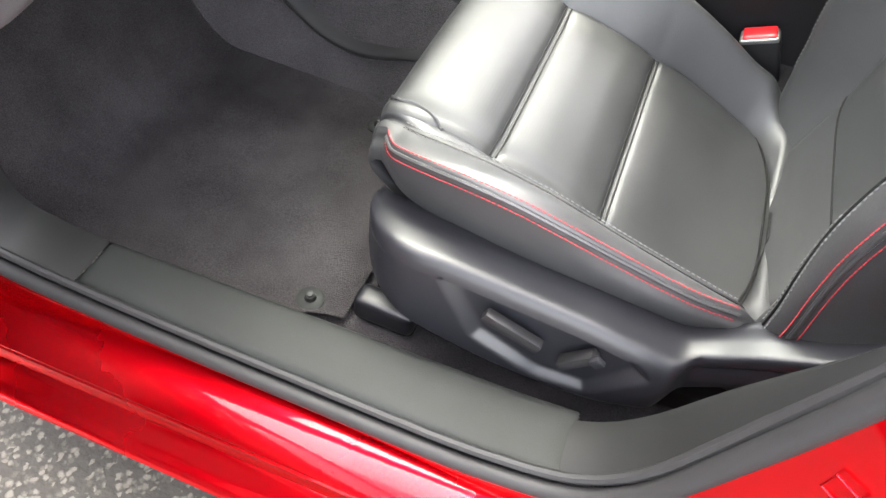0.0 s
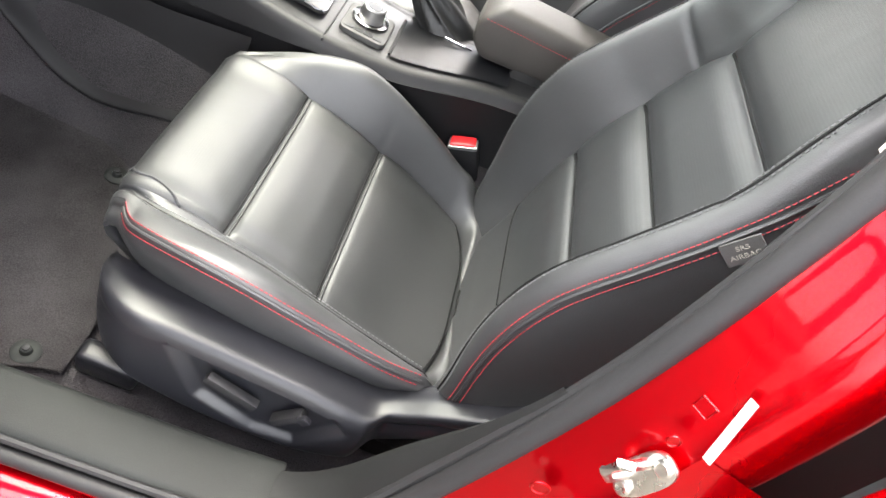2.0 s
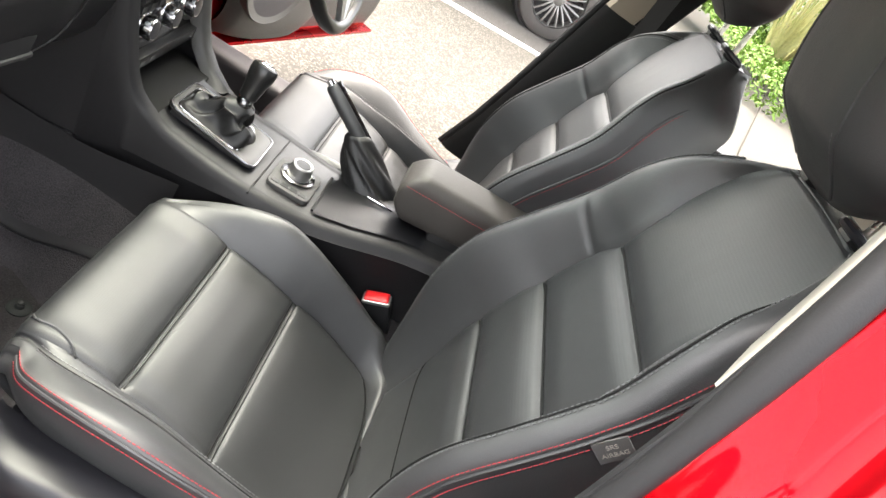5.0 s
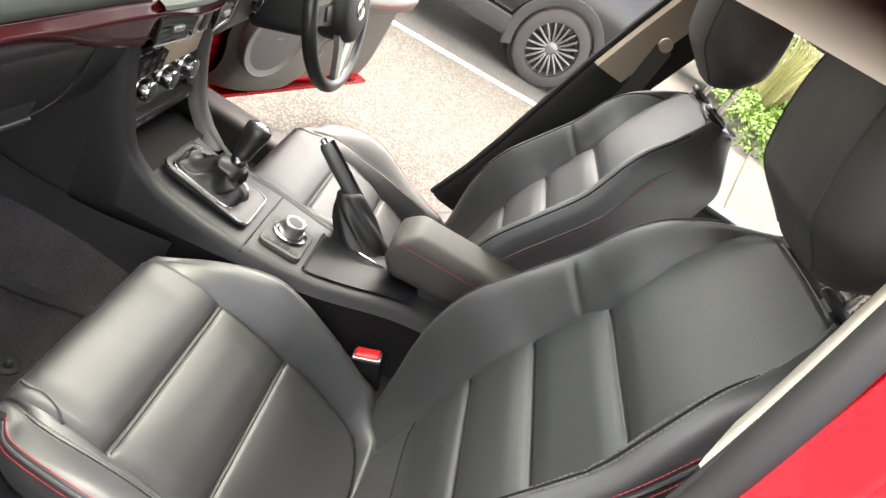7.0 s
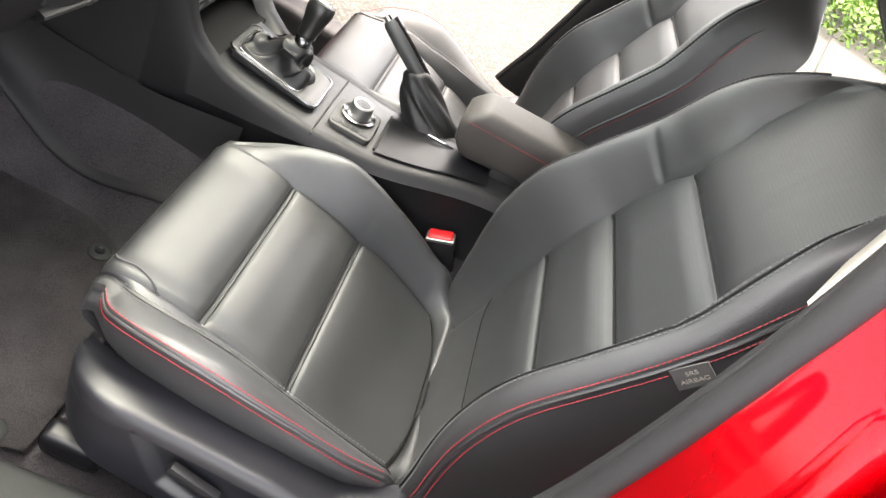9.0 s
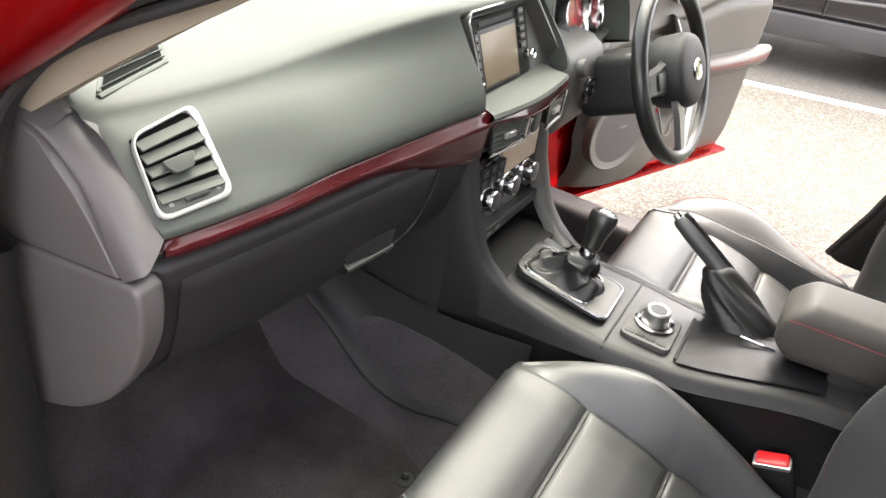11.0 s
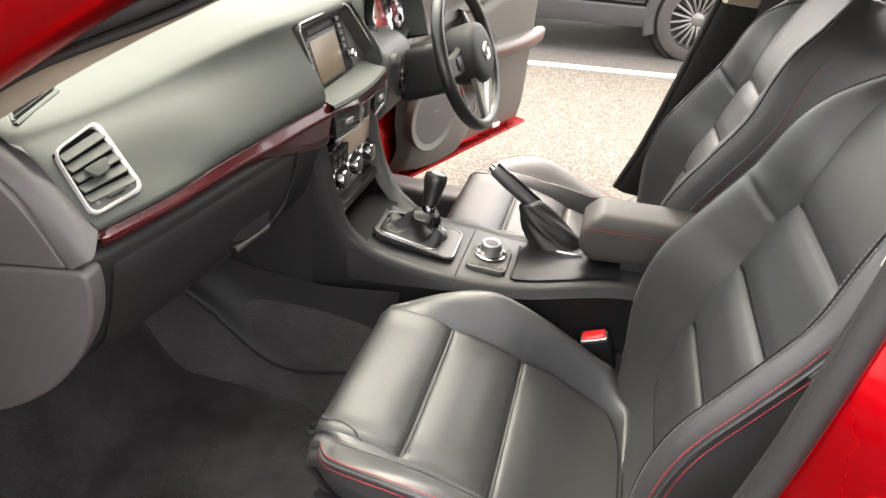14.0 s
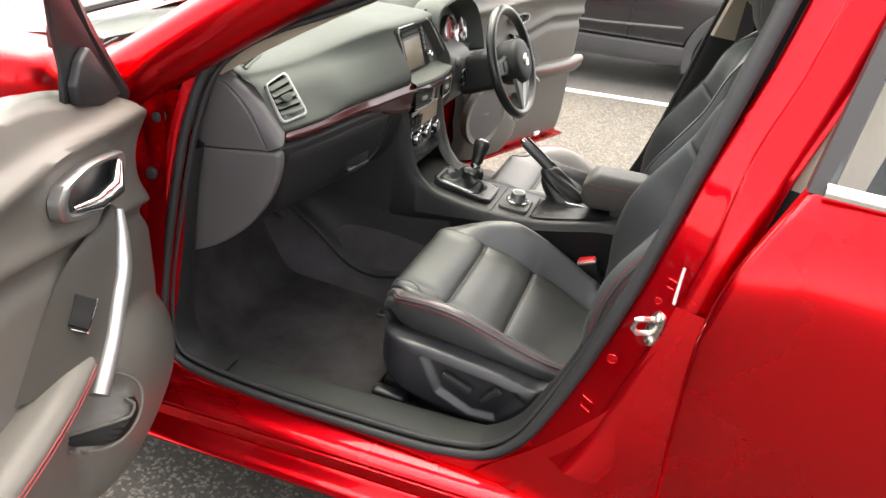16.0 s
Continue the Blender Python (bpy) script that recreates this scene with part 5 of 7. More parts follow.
# no real hollow: a black sheet gives the shade of the demister opening
part("vent_back", loft([[a + Vector((0, 0, h)), b + Vector((0, 0, h))] for a, b, h in ((L0, R0, 0.0035), (L1, R1, 0.0035), (L1, R1, -0.008), (L0, R0, -0.008))], loop=True), M_WELLSHADE, dv, "black sheet for the shade under the demister slats")
for k in range(6):
    u = (k + 0.5) / 6
    a, b = L0.lerp(L1, u), R0.lerp(R1, u)
    part("vent_slat", loft([[p + Vector(q) for q in ((-0.0006, 0, 0.003), (0.0, 0, 0.0055), (0.001, 0, 0.0055), (0.0006, 0, 0.003))] for p in (a, a.lerp(b, 0.5), b)], ring=True, caps=True), M_DASH, dv)

# screen set upright in the middle, with a ledge below
S = Matrix((Vector((0, 1, 0)), Vector((-0.331, 0, 0.9436)), Vector((0.9436, 0, 0.331)))).transposed().to_4x4()
S.translation = (-0.455, 0.0, 0.965)
head_unit = thing("infotainment_unit", "black infotainment screen with side buttons in the dash", "car screen")


def on_unit(outline, a, b, bevel=0.0):
    return prism(outline, lambda p: S @ Vector((p[0], p[1], a)), lambda p: S @ Vector((p[0], p[1], b)), bevel)


rimline = rounded([(-0.104, -0.030), (-0.119, 0.128), (0.125, 0.128), (0.238, -0.040), (0.11, -0.036)], r=0.10)
deep = rounded([(-0.098, -0.010), (-0.110, 0.120), (0.118, 0.120), (0.205, -0.012), (0.10, -0.010)], r=0.08)
part("housing", loft([[S @ Vector((x, y, h)) for x, y in line] for line, h in ((rimline, -0.09), (rimline, 0.000), (rimline, 0.003), ([(x * 0.9 + p * 0.1, y * 0.9 + q * 0.1) for (x, y), (p, q) in zip(rimline, deep)], 0.003), (deep, -0.019))], ring=True, caps=True), M_POST, head_unit, "dark grey recessed housing", angle=35)
part("chrome_edge", tube([S @ Vector(p) for p in ((-0.105, -0.034, 0.004), (-0.113, 0.06, 0.004), (-0.119, 0.114, 0.003), (-0.108, 0.128, 0.003), (0.115, 0.128, 0.003), (0.135, 0.118, 0.004), (0.19, 0.036, 0.006), (0.238, -0.038, 0.010))], 0.0018, 6), M_SILVER, head_unit, "thin silver edge")
part("fascia", on_unit(rounded([(-0.088, -0.006), (-0.094, 0.114), (0.116, 0.114), (0.112, -0.006)], r=0.06), -0.013, -0.03, 0.002), M_MATT, head_unit, "black button fascia")
part("screen_frame", on_unit([(-0.074, -0.005), (-0.076, 0.094), (0.066, 0.094), (0.063, -0.005)], -0.011, -0.02, 0.001), M_PLASTIC, head_unit, "black screen frame")
part("screen", on_unit([(-0.068, 0.001), (-0.070, 0.087), (0.060, 0.087), (0.057, 0.001)], -0.0095, -0.015, 0.0006), M_SCREEN, head_unit, "dark glossy screen, its brown partly a painted reflection")
part("disc_slot", on_unit([(-0.066, 0.099), (-0.066, 0.107), (0.056, 0.107), (0.056, 0.099)], -0.011, -0.02), M_RUBBER, head_unit, "disc slot")
for k in range(5):
    v = 0.040 + 0.0145 * k
    part("button", on_unit([(0.074, v), (0.074, v + 0.011), (0.094, v + 0.011), (0.094, v)], -0.008, -0.018, 0.001), M_PLASTIC, head_unit)
    part("button_mark", on_unit([(0.078, v + 0.004), (0.078, v + 0.007), (0.090, v + 0.007), (0.090, v + 0.004)], -0.0076, -0.009), M_GREYTHREAD, head_unit)
    part("button", on_unit([(-0.088, v - 0.020), (-0.088, v - 0.008), (-0.078, v - 0.008), (-0.078, v - 0.020)], -0.009, -0.018, 0.001), M_PLASTIC, head_unit)
    part("button_mark", on_unit([(-0.086, v - 0.0155), (-0.086, v - 0.0135), (-0.080, v - 0.0135), (-0.080, v - 0.0155)], -0.0086, -0.010), M_GREYTHREAD, head_unit)
part("volume_knob", lathe([(0.0095, 0.0), (0.0095, 0.016), (0.008, 0.019), (0.002, 0.018)], 20, S @ pose(0.097, 0.026, -0.014)), M_CHROME, head_unit, "small silver knob")
part("volume_knob", lathe([(0.006, 0.0), (0.006, 0.008), (0.004, 0.010), (0.001, 0.010)], 16, S @ pose(-0.082, 0.006, -0.014)), M_SMOKED, head_unit, "small silver knob")
rows = []
for k in range(13):
    u = k / 12
    a, b = Vector((-0.478, -0.096 + 0.275 * u, 0.954)), Vector((-0.419 + 0.014 * math.sin(math.pi * u) + 0.006 * u, -0.122 + 0.300 * u, 0.943 + 0.003 * u))
    rows.append([a, a.lerp(b, 0.5) + Vector((0, 0, -0.002)), b, b + Vector((0.004, 0, -0.006)), b + Vector((-0.004, 0, -0.016))])
part("ledge", loft(rows), M_DASH, head_unit, "dark grey ledge under the screen", angle=50)

# centre vents and climate panel
stack = thing("centre_stack", "gloss black centre stack with vents and climate dials", "car controls")
for y0, y1, zc, turn in ((-0.112, 0.014, 0.890, -7), (0.082, 0.182, 0.888, 4)):
    F = Matrix.Translation((-0.419 if y0 < 0 else -0.411, (y0 + y1) / 2, zc)) @ Matrix.Rotation(radians(turn), 4, "Z") @ Matrix(((0, 0, 1, 0), (1, 0, 0, 0), (0, 1, 0, 0), (0, 0, 0, 1)))
    h = (y1 - y0) / 2
    outer = rounded([(-h, 0.030), (h, 0.030), (h - 0.004, -0.028), (-h + 0.010, -0.030)], r=0.15)
    inner = rounded([(-h + 0.006, 0.025), (h - 0.006, 0.025), (h - 0.010, -0.023), (-h + 0.015, -0.025)], r=0.15)
    cv = part("centre_vent", frame_ring(outer, inner, 0.006, F), M_GLOSS, stack, "black framed centre vent")
    part("vent_back", box(-h + 0.003, h - 0.003, -0.026, 0.026, -0.014, -0.010, 0, 1, F), M_RUBBER, cv)
    for k in range(5):
        part("vent_slat", box(-h + 0.006 + 0.002 * k, h - 0.007, -0.0012, 0.0012, -0.006, 0.005, 0, 1, F @ pose(0, 0.019 - 0.0098 * k, 0, 28, 0, 0)), M_DASH, cv)
    part("vent_tab", box(-0.016, 0.016, -0.006, 0.006, 0.002, 0.010, 0.002, 1, F), M_SILVER, cv, "silver steering tab")
    line = [(-h + 0.008, -0.029), (h - 0.008, -0.0275), (h - 0.004, -0.024)] + ([(h - 0.002, 0.0), (h, 0.026)] if y0 > 0 else [])
    part("vent_edge", tube([F @ Vector((p[0], p[1], 0.006)) for p in line], 0.0016, 6), M_SILVER, cv, "thin silver edge")
haz = part("hazard_panel", box(-0.44, -0.409, 0.018, 0.080, 0.860, 0.918, 0.004), M_GLOSS, stack, "gloss black switch panel")
part("hazard_switch", box(-0.42, -0.405, 0.036, 0.064, 0.868, 0.908, 0.003), M_PLASTIC, haz, "black hazard switch")
AC = lambda y, z: -0.438 + 0.10 * (0.84 - z) * 0.6
part("climate_panel", prism([(-0.112, 0.842), (0.20, 0.842), (0.205, 0.70), (-0.098, 0.70)], lambda p: (AC(*p), p[0], p[1]), lambda p: (AC(*p) - 0.03, p[0], p[1]), 0.004), M_GLOSS, stack, "gloss black climate panel")
part("climate_display", prism([(-0.012, 0.836), (0.150, 0.836), (0.146, 0.782), (-0.006, 0.782)], lambda p: (AC(*p) + 0.002, p[0], p[1]), lambda p: (AC(*p) - 0.003, p[0], p[1]), 0.001), M_DISPLAY, stack, "brownish unlit display, paled by a painted reflection")
for y in (-0.060, 0.024, 0.110):
    K = Matrix.Translation((AC(y, 0.758), y, 0.758)) @ Matrix.Rotation(radians(84), 4, "Y") @ Matrix.Diagonal((0.88, 0.88, 1.05, 1))
    kn = part("climate_dial", lathe([(0.029, -0.002), (0.029, 0.003), (0.0265, 0.0055), (0.024, 0.004)], 32, K), M_CHROME, stack, "chrome ringed climate dial")
    part("grip", lathe([(0.0245, 0.003), (0.0235, 0.008), (0.0225, 0.019), (0.021, 0.021)], 24, K), M_SMOKED, kn, "dark ribbed grip")
    for j in range(14):
        part("rib", box(-0.0012, 0.0012, 0.0222, 0.0250, 0.006, 0.018, 0, 1, K @ Matrix.Rotation(2 * math.pi * j / 14, 4, "Z")), M_SMOKED, kn)
    part("rim", lathe([(0.0220, 0.0185), (0.0226, 0.0205), (0.0210, 0.0228), (0.0185, 0.0222)], 32, K), M_CHROME, kn, "bright chrome rim")
    part("dial_cap", lathe([(0.0200, 0.016), (0.0195, 0.0228), (0.010, 0.0240), (0.002, 0.0240)], 24, K), M_SATIN, kn)
for k in range(6):
    part("button", box(-0.428, AC(0, 0.8) + 0.003, -0.095 + 0.03 * (k % 3), -0.072 + 0.03 * (k % 3), 0.79 + 0.02 * (k // 3), 0.804 + 0.02 * (k // 3), 0.002), M_PLASTIC, stack)
part("heater_switch", box(-0.44, -0.412, -0.09, 0.19, 0.676, 0.70, 0.003), M_PLASTIC, stack, "black seat heater switch")
for y in (-0.065, -0.03, 0.13):
    part("switch_mark", box(-0.4125, -0.4112, y, y + 0.016, 0.684, 0.690, 0), M_GREYTHREAD, stack)
# open cubby below
part("cubby_floor", box(-0.56, -0.345, -0.075, 0.165, 0.618, 0.628, 0.003), M_MATT, stack, "black open tray")
part("cubby_back", box(-0.57, -0.56, -0.09, 0.18, 0.60, 0.72, 0), M_MATT, stack)
part("cubby_roof", box(-0.56, -0.425, -0.09, 0.185, 0.672, 0.678, 0), M_RUBBER, stack)

# ---- console ----
console = thing("centre_console", "black plastic centre console between the front seats", "console")


def edge_y(x):
    return lerp_table(x, [(-0.46, -0.128), (-0.37, -0.112), (-0.31, -0.118), (-0.15, -0.128), (0.0, -0.112), (0.2, -0.078), (0.40, -0.075)])


def edge_z(x):
    return lerp_table(x, [(-0.46, 0.93), (-0.445, 0.86), (-0.43, 0.79), (-0.408, 0.715), (-0.385, 0.665), (-0.35, 0.638), (-0.30, 0.622), (-0.15, 0.612), (0.0, 0.612), (0.2, 0.645), (0.40, 0.66)])


def kz(x):
    """Height of the crease along the console's flank."""
    return min(edge_z(x) - 0.020, lerp_table(x, [(-0.46, 0.531), (-0.40, 0.541), (-0.255, 0.566), (-0.12, 0.588), (0.0, 0.603), (0.1, 0.616), (0.2, 0.630), (0.4, 0.642)]))


in_by = lambda x: -0.07 * smooth01(x, -0.41, -0.23)
for s in (-1, 1):
    rows = []
    for k in range(61):
        x = -0.455 + 0.855 * k / 60
        y, z = edge_y(x), edge_z(x)
        off = 0.035 if s > 0 else 0.0
        yy = lambda d: (y + d) if s < 0 else (-y - d + 0.070 * (1 - smooth01(x, -0.40, -0.22)) + 0.005)
        rows.append([Vector((x + 0.004 * smooth01(-x, 0.38, 0.45), yy(0.022), z + 0.002)), Vector((x, yy(0.008), z + 0.003)), Vector((x, yy(0.0), z - 0.004)), Vector((x, yy(-0.004), z - 0.016)), Vector((x, yy(-0.008), kz(x) + 0.001)),
                     Vector((x, yy(0.0), kz(x) - 0.006)), Vector((x, yy(0.004), 0.45)), Vector((x, yy(-0.01), 0.36)), Vector((x, yy(-0.02), 0.28))])
    part("console_side", loft(rows), M_TRIM, console, "dark grey console flank", angle=50)
    yo = -0.132 if s < 0 else 0.20
    if s > 0:
        part("stack_post", loft([[Vector((xx - 0.02, 0.156 + in_by(xx), zz - 0.004)), Vector((xx + 0.001, 0.157 + in_by(xx), zz)), Vector((xx + 0.007, 0.162 + in_by(xx), zz + 0.001)), Vector((xx + 0.011, 0.176 + in_by(xx), zz + 0.002)), Vector((xx + 0.009, 0.190 + in_by(xx), zz + 0.002)), Vector((xx + 0.003, 0.199 + in_by(xx), zz + 0.001)), Vector((xx - 0.012, 0.202 + in_by(xx), zz))] for xx, zz in ((-0.462, 0.92), (-0.452, 0.88), (-0.441, 0.83), (-0.428, 0.765), (-0.408, 0.705), (-0.386, 0.662), (-0.352, 0.634), (-0.31, 0.619))]), M_POST, console, "dark grey stack edge", angle=70)
    pts = [(-1.0, 0.90), (-0.452, 0.92), (-0.452, 0.26), (-1.0, 0.26)]
    part("stack_flank", prism(pts, lambda p: (p[0], yo, p[1]), lambda p: (p[0], yo - s * 0.012, p[1])), M_TRIM, console, "dark grey stack flank")
part("side_crease", tube([(-0.80, -0.136, 0.475), (-0.636, -0.136, 0.502), (-0.455, -0.136, 0.530)], 0.003, 6), M_TRIM, console)
lower = [(-0.98, 0.60), (-0.82, 0.52), (-0.742, 0.468), (-0.674, 0.428), (-0.613, 0.388), (-0.536, 0.350), (-0.456, 0.338), (-0.34, 0.365), (-0.25, 0.38)]
rows = []
for k in range(41):
    x = -0.98 + 0.73 * k / 40
    zlow = lerp_table(x, lower)
    ylow = -0.206 - 0.022 * smooth01(x, -0.70, -0.50)
    ztop = lerp_table(x, [(-0.98, 0.62), (-0.80, 0.56), (-0.455, 0.527), (-0.25, 0.555)])
    rows.append(curve([Vector((x, -0.139, ztop)), Vector((x, -0.148, zlow + 0.6 * (ztop - zlow))), Vector((x, -0.172, zlow + 0.25 * (ztop - zlow))), Vector((x, ylow + 0.004, zlow + 0.012)), Vector((x, ylow, zlow)), Vector((x, ylow + 0.012, zlow - 0.008)), Vector((x, -0.15, zlow - 0.01))], 4))
part("kick_panel", loft(rows), M_TRIM, console, "dark grey lower side panel beside the footwell", angle=60)
part("side_crease", tube(curve([(-0.665, -0.136, 0.508), (-0.625, -0.136, 0.40), (-0.585, -0.136, 0.325), (-0.55, -0.136, 0.305), (-0.455, -0.136, 0.333)], 5), 0.003, 6), M_TRIM, console)
rows = []
for k in range(41):
    x = -0.345 + 0.745 * k / 40
    y, z = edge_y(x) + 0.02, edge_z(x) + 0.001
    rows.append([Vector((x, y + (-2 * y + 0.005) * j / 10, z + 0.004 * math.sin(math.pi * j / 10))) for j in range(11)])
part("console_top", loft(rows), M_PLASTIC, console, "satin black console top")
part("panel_gap", tube([(-0.135, -0.128, 0.575), (-0.137, -0.126, 0.612), (-0.137, -0.10, 0.617), (-0.137, 0.10, 0.617)], 0.0016, 6), M_RUBBER, console)

gear = thing("gear_lever", "black manual gear lever with a leather gaiter and chrome surround", "gear lever")
G = Matrix.Translation((-0.247, -0.010, 0.632)) @ Matrix.Rotation(radians(7.5), 4, "Y")
rim_out = rounded([(-0.098, 0.062), (0.088, 0.062), (0.092, -0.066), (-0.098, -0.058)], r=0.14)
rim_in = rounded([(-0.086, 0.050), (0.048, 0.050), (0.050, -0.053), (-0.086, -0.047)], r=0.16)
part("surround", frame_ring(rim_out, rim_in, 0.008, G), M_GUNMETAL, gear, "dark satin silver surround")
part("surround_edge", tube([G @ Vector((x, y, 0.007)) for x, y in rim_out], 0.0022, 6, True), M_SMOKED, gear, "thin chrome edge")
part("surround_edge", tube([G @ Vector((x, y, 0.007)) for x, y in rim_in], 0.0022, 6, True), M_CHROME, gear, "thin chrome edge")
part("gate_floor", box(-0.088, 0.055, -0.055, 0.052, -0.012, 0.002, 0.002, 1, G), M_RUBBER, gear)
l0, l1 = G.inverted() @ Vector((-0.236, 0.004, 0.694)), G.inverted() @ Vector((-0.231, 0.030, 0.772))
rows = []
for k in range(25):
    u = k / 24
    c = Vector((-0.018, 0.0, -0.004)).lerp(l0, u ** 0.8)
    ring = []
    for a in [2 * math.pi * j / 60 for j in range(60)]:
        fall = (1 - u) ** 0.85
        crush = math.sin(math.pi * min(1, u * 1.15)) ** 0.8
        f = 1 - crush * (0.34 * abs(math.sin(1.5 * a + 3.2 * u)) ** 4 + 0.16 * abs(math.sin(3.5 * a - 7 * u)) ** 3)
        sx, sy = 0.070 * fall + 0.0125, 0.047 * fall + 0.0125
        ring.append(G @ (c + Vector((sx * f * abs(math.cos(a)) ** 0.8 * (1 if math.cos(a) > 0 else -1), sy * f * abs(math.sin(a)) ** 0.8 * (1 if math.sin(a) > 0 else -1), crush * (0.011 * math.sin(2 * a + 9 * u) + 0.006 * math.sin(5 * a - 6 * u))))))
    rows.append(ring)
part("gaiter", loft(rows, ring=True), M_GAITER, gear, "crumpled soft black leather gaiter", angle=80)
K0 = G @ l0
Kd = ((G @ l1) - K0).normalized()
Kx = Vector((1, 0, 0))
Kx = (Kx - Kd * Kx.dot(Kd)).normalized()
Kn = Matrix((Kx, Kd.cross(Kx), Kd)).transposed().to_4x4()
Kn.translation = K0
part("collar", lathe([(0.0125, -0.010), (0.0155, -0.006), (0.0165, 0.004), (0.0145, 0.009), (0.012, 0.012)], 24, Kn), M_SMOKED, gear, "smoked chrome collar")
part("knob", lathe([(0.0135, 0.010), (0.0180, 0.014), (0.0190, 0.026), (0.0215, 0.044), (0.0248, 0.058), (0.0262, 0.068), (0.0260, 0.077), (0.0238, 0.083), (0.017, 0.086), (0.003, 0.087)], 36, Kn), M_KNOB, gear, "glossy black gear knob")
part("shift_ring", lathe([(0.0170, 0.0835), (0.0175, 0.0858), (0.0150, 0.0872), (0.0138, 0.0868)], 28, Kn), M_CHROME, gear, "chrome ring round the shift pattern")
part("shift_plate", lathe([(0.0135, 0.0862), (0.0120, 0.0876), (0.002, 0.0880)], 24, Kn), M_SMOKED, gear, "round shift pattern plate")
for gx in (-0.006, 0.0, 0.006):
    part("gate_mark", box(gx - 0.0008, gx + 0.0008, -0.007, 0.007, 0.0872, 0.0886, 0, 1, Kn), M_WHITE, gear)
part("gate_mark", box(-0.006, 0.006, -0.0008, 0.0008, 0.0872, 0.0886, 0, 1, Kn), M_WHITE, gear)

dial = thing("rotary_controller", "silver rotary controller on a black switch plate", "control knob")
plate = rounded([(-0.125, -0.076), (-0.035, -0.076), (-0.035, 0.032), (-0.125, 0.032)], r=0.16)
px, py = -0.080, -0.022
part("switch_plate", loft([[Vector((px + (x - px) * q, py + (y - py) * q, z)) for x, y in plate] for q, z in ((1.0, 0.6125), (1.0, 0.6205), (0.985, 0.6222), (0.96, 0.6225))], ring=True, caps=True), M_POST, dial, "black switch plate")
part("ring", lathe([(0.036, 0.0), (0.036, 0.003), (0.031, 0.0045), (0.027, 0.002)], 40, pose(-0.080, -0.012, 0.6255)), M_SMOKED, dial, "smoked chrome ring")
part("knob", lathe([(0.024, 0.0), (0.0245, 0.004), (0.0225, 0.020), (0.0225, 0.026), (0.020, 0.0285), (0.015, 0.027)], 40, pose(-0.080, -0.012, 0.627)), M_SILVER, dial, "ribbed silver knob")
part("knob_top", lathe([(0.0165, 0.026), (0.015, 0.0278), (0.002, 0.0280)], 32, pose(-0.080, -0.012, 0.627)), M_SATIN, dial)
for k in range(4):
    part("key", box(-0.0085, 0.0085, -0.006, 0.006, 0, 0.0022, 0.001, 1, pose(-0.109 + 0.0193 * k, -0.061, 0.6215)), M_PLASTIC, dial)

tray = thing("console_tray_lid", "satin black sliding lid of the console tray", "tray lid")
rows = []
for k in range(23):
    x = -0.018 + 0.222 * k / 22
    a, b = edge_y(x) + 0.030, 0.062
    z = edge_z(x) + 0.007
    rows.append([Vector((x, a + (b - a) * j / 8, z + 0.003 * math.sin(math.pi * j / 8))) for j in range(9)])
bm = loft(rows)
bmesh.ops.solidify(bm, geom=bm.faces, thickness=0.006)
part("lid", bm, M_SATIN, tray)
part("lid_lip", box(0.060, 0.120, 0.030, 0.034, 0.638, 0.6435, 0.001, 1), M_CHROME, tray, "small chrome lip")
part("lid_gap", tube([(-0.021, -0.078, 0.617), (-0.021, 0.062, 0.618)], 0.003, 6), M_RUBBER, tray)

brake = thing("handbrake", "black leather handbrake with a gathered gaiter", "handbrake")
h0, h1 = Vector((0.065, 0.112, 0.655)), Vector((-0.120, 0.118, 0.775))
part("grip", tube([h0.lerp(h1, u) for u in (0.1, 0.3, 0.5, 0.75, 0.95, 0.985)], [0.013, 0.0155, 0.0165, 0.017, 0.0155, 0.012], 16), M_LEATHER, brake, "black leather grip")
part("grip_insert", tube([h0.lerp(h1, u) + Vector((0.006, -0.0, 0.0155)) for u in (0.35, 0.6, 0.97)], 0.005, 8), M_GLOSS, brake, "gloss black insert")
part("release_button", tube([h0.lerp(h1, u) for u in (0.97, 1.03)], 0.0085, 12), M_CHROME, brake, "chrome release button")
rows = []
for k in range(15):
    u = k / 14
    c = Vector((0.062, 0.108, 0.620)).lerp(h0.lerp(h1, 0.47), u ** 0.9)
    rows.append([c + Vector(((0.056 * (1 - u) ** 0.75 + 0.022) * math.cos(a) * (1 - 0.20 * abs(math.sin(2.5 * a + 4 * u)) ** 3 * math.sin(math.pi * (0.1 + 0.8 * u))), (0.036 * (1 - u) ** 0.9 + 0.022) * math.sin(a) * (1 - 0.24 * abs(math.sin(3.5 * a + 5 * u)) ** 3 * math.sin(math.pi * (0.1 + 0.8 * u))), 0.010 * math.cos(a) * u + 0.006 * math.sin(4 * a + 8 * u) * (1 - u))) for a in [2 * math.pi * j / 44 for j in range(44)]])
top = h0.lerp(h1, 0.475)
rows.append([top + (v - top) * 0.62 for v in rows[-1]])
part("gaiter", loft(rows, ring=True), M_GAITER, brake, "gathered black gaiter", angle=80)

arm = thing("armrest", "padded black leather armrest lid with red stitching", "armrest")
rows = []
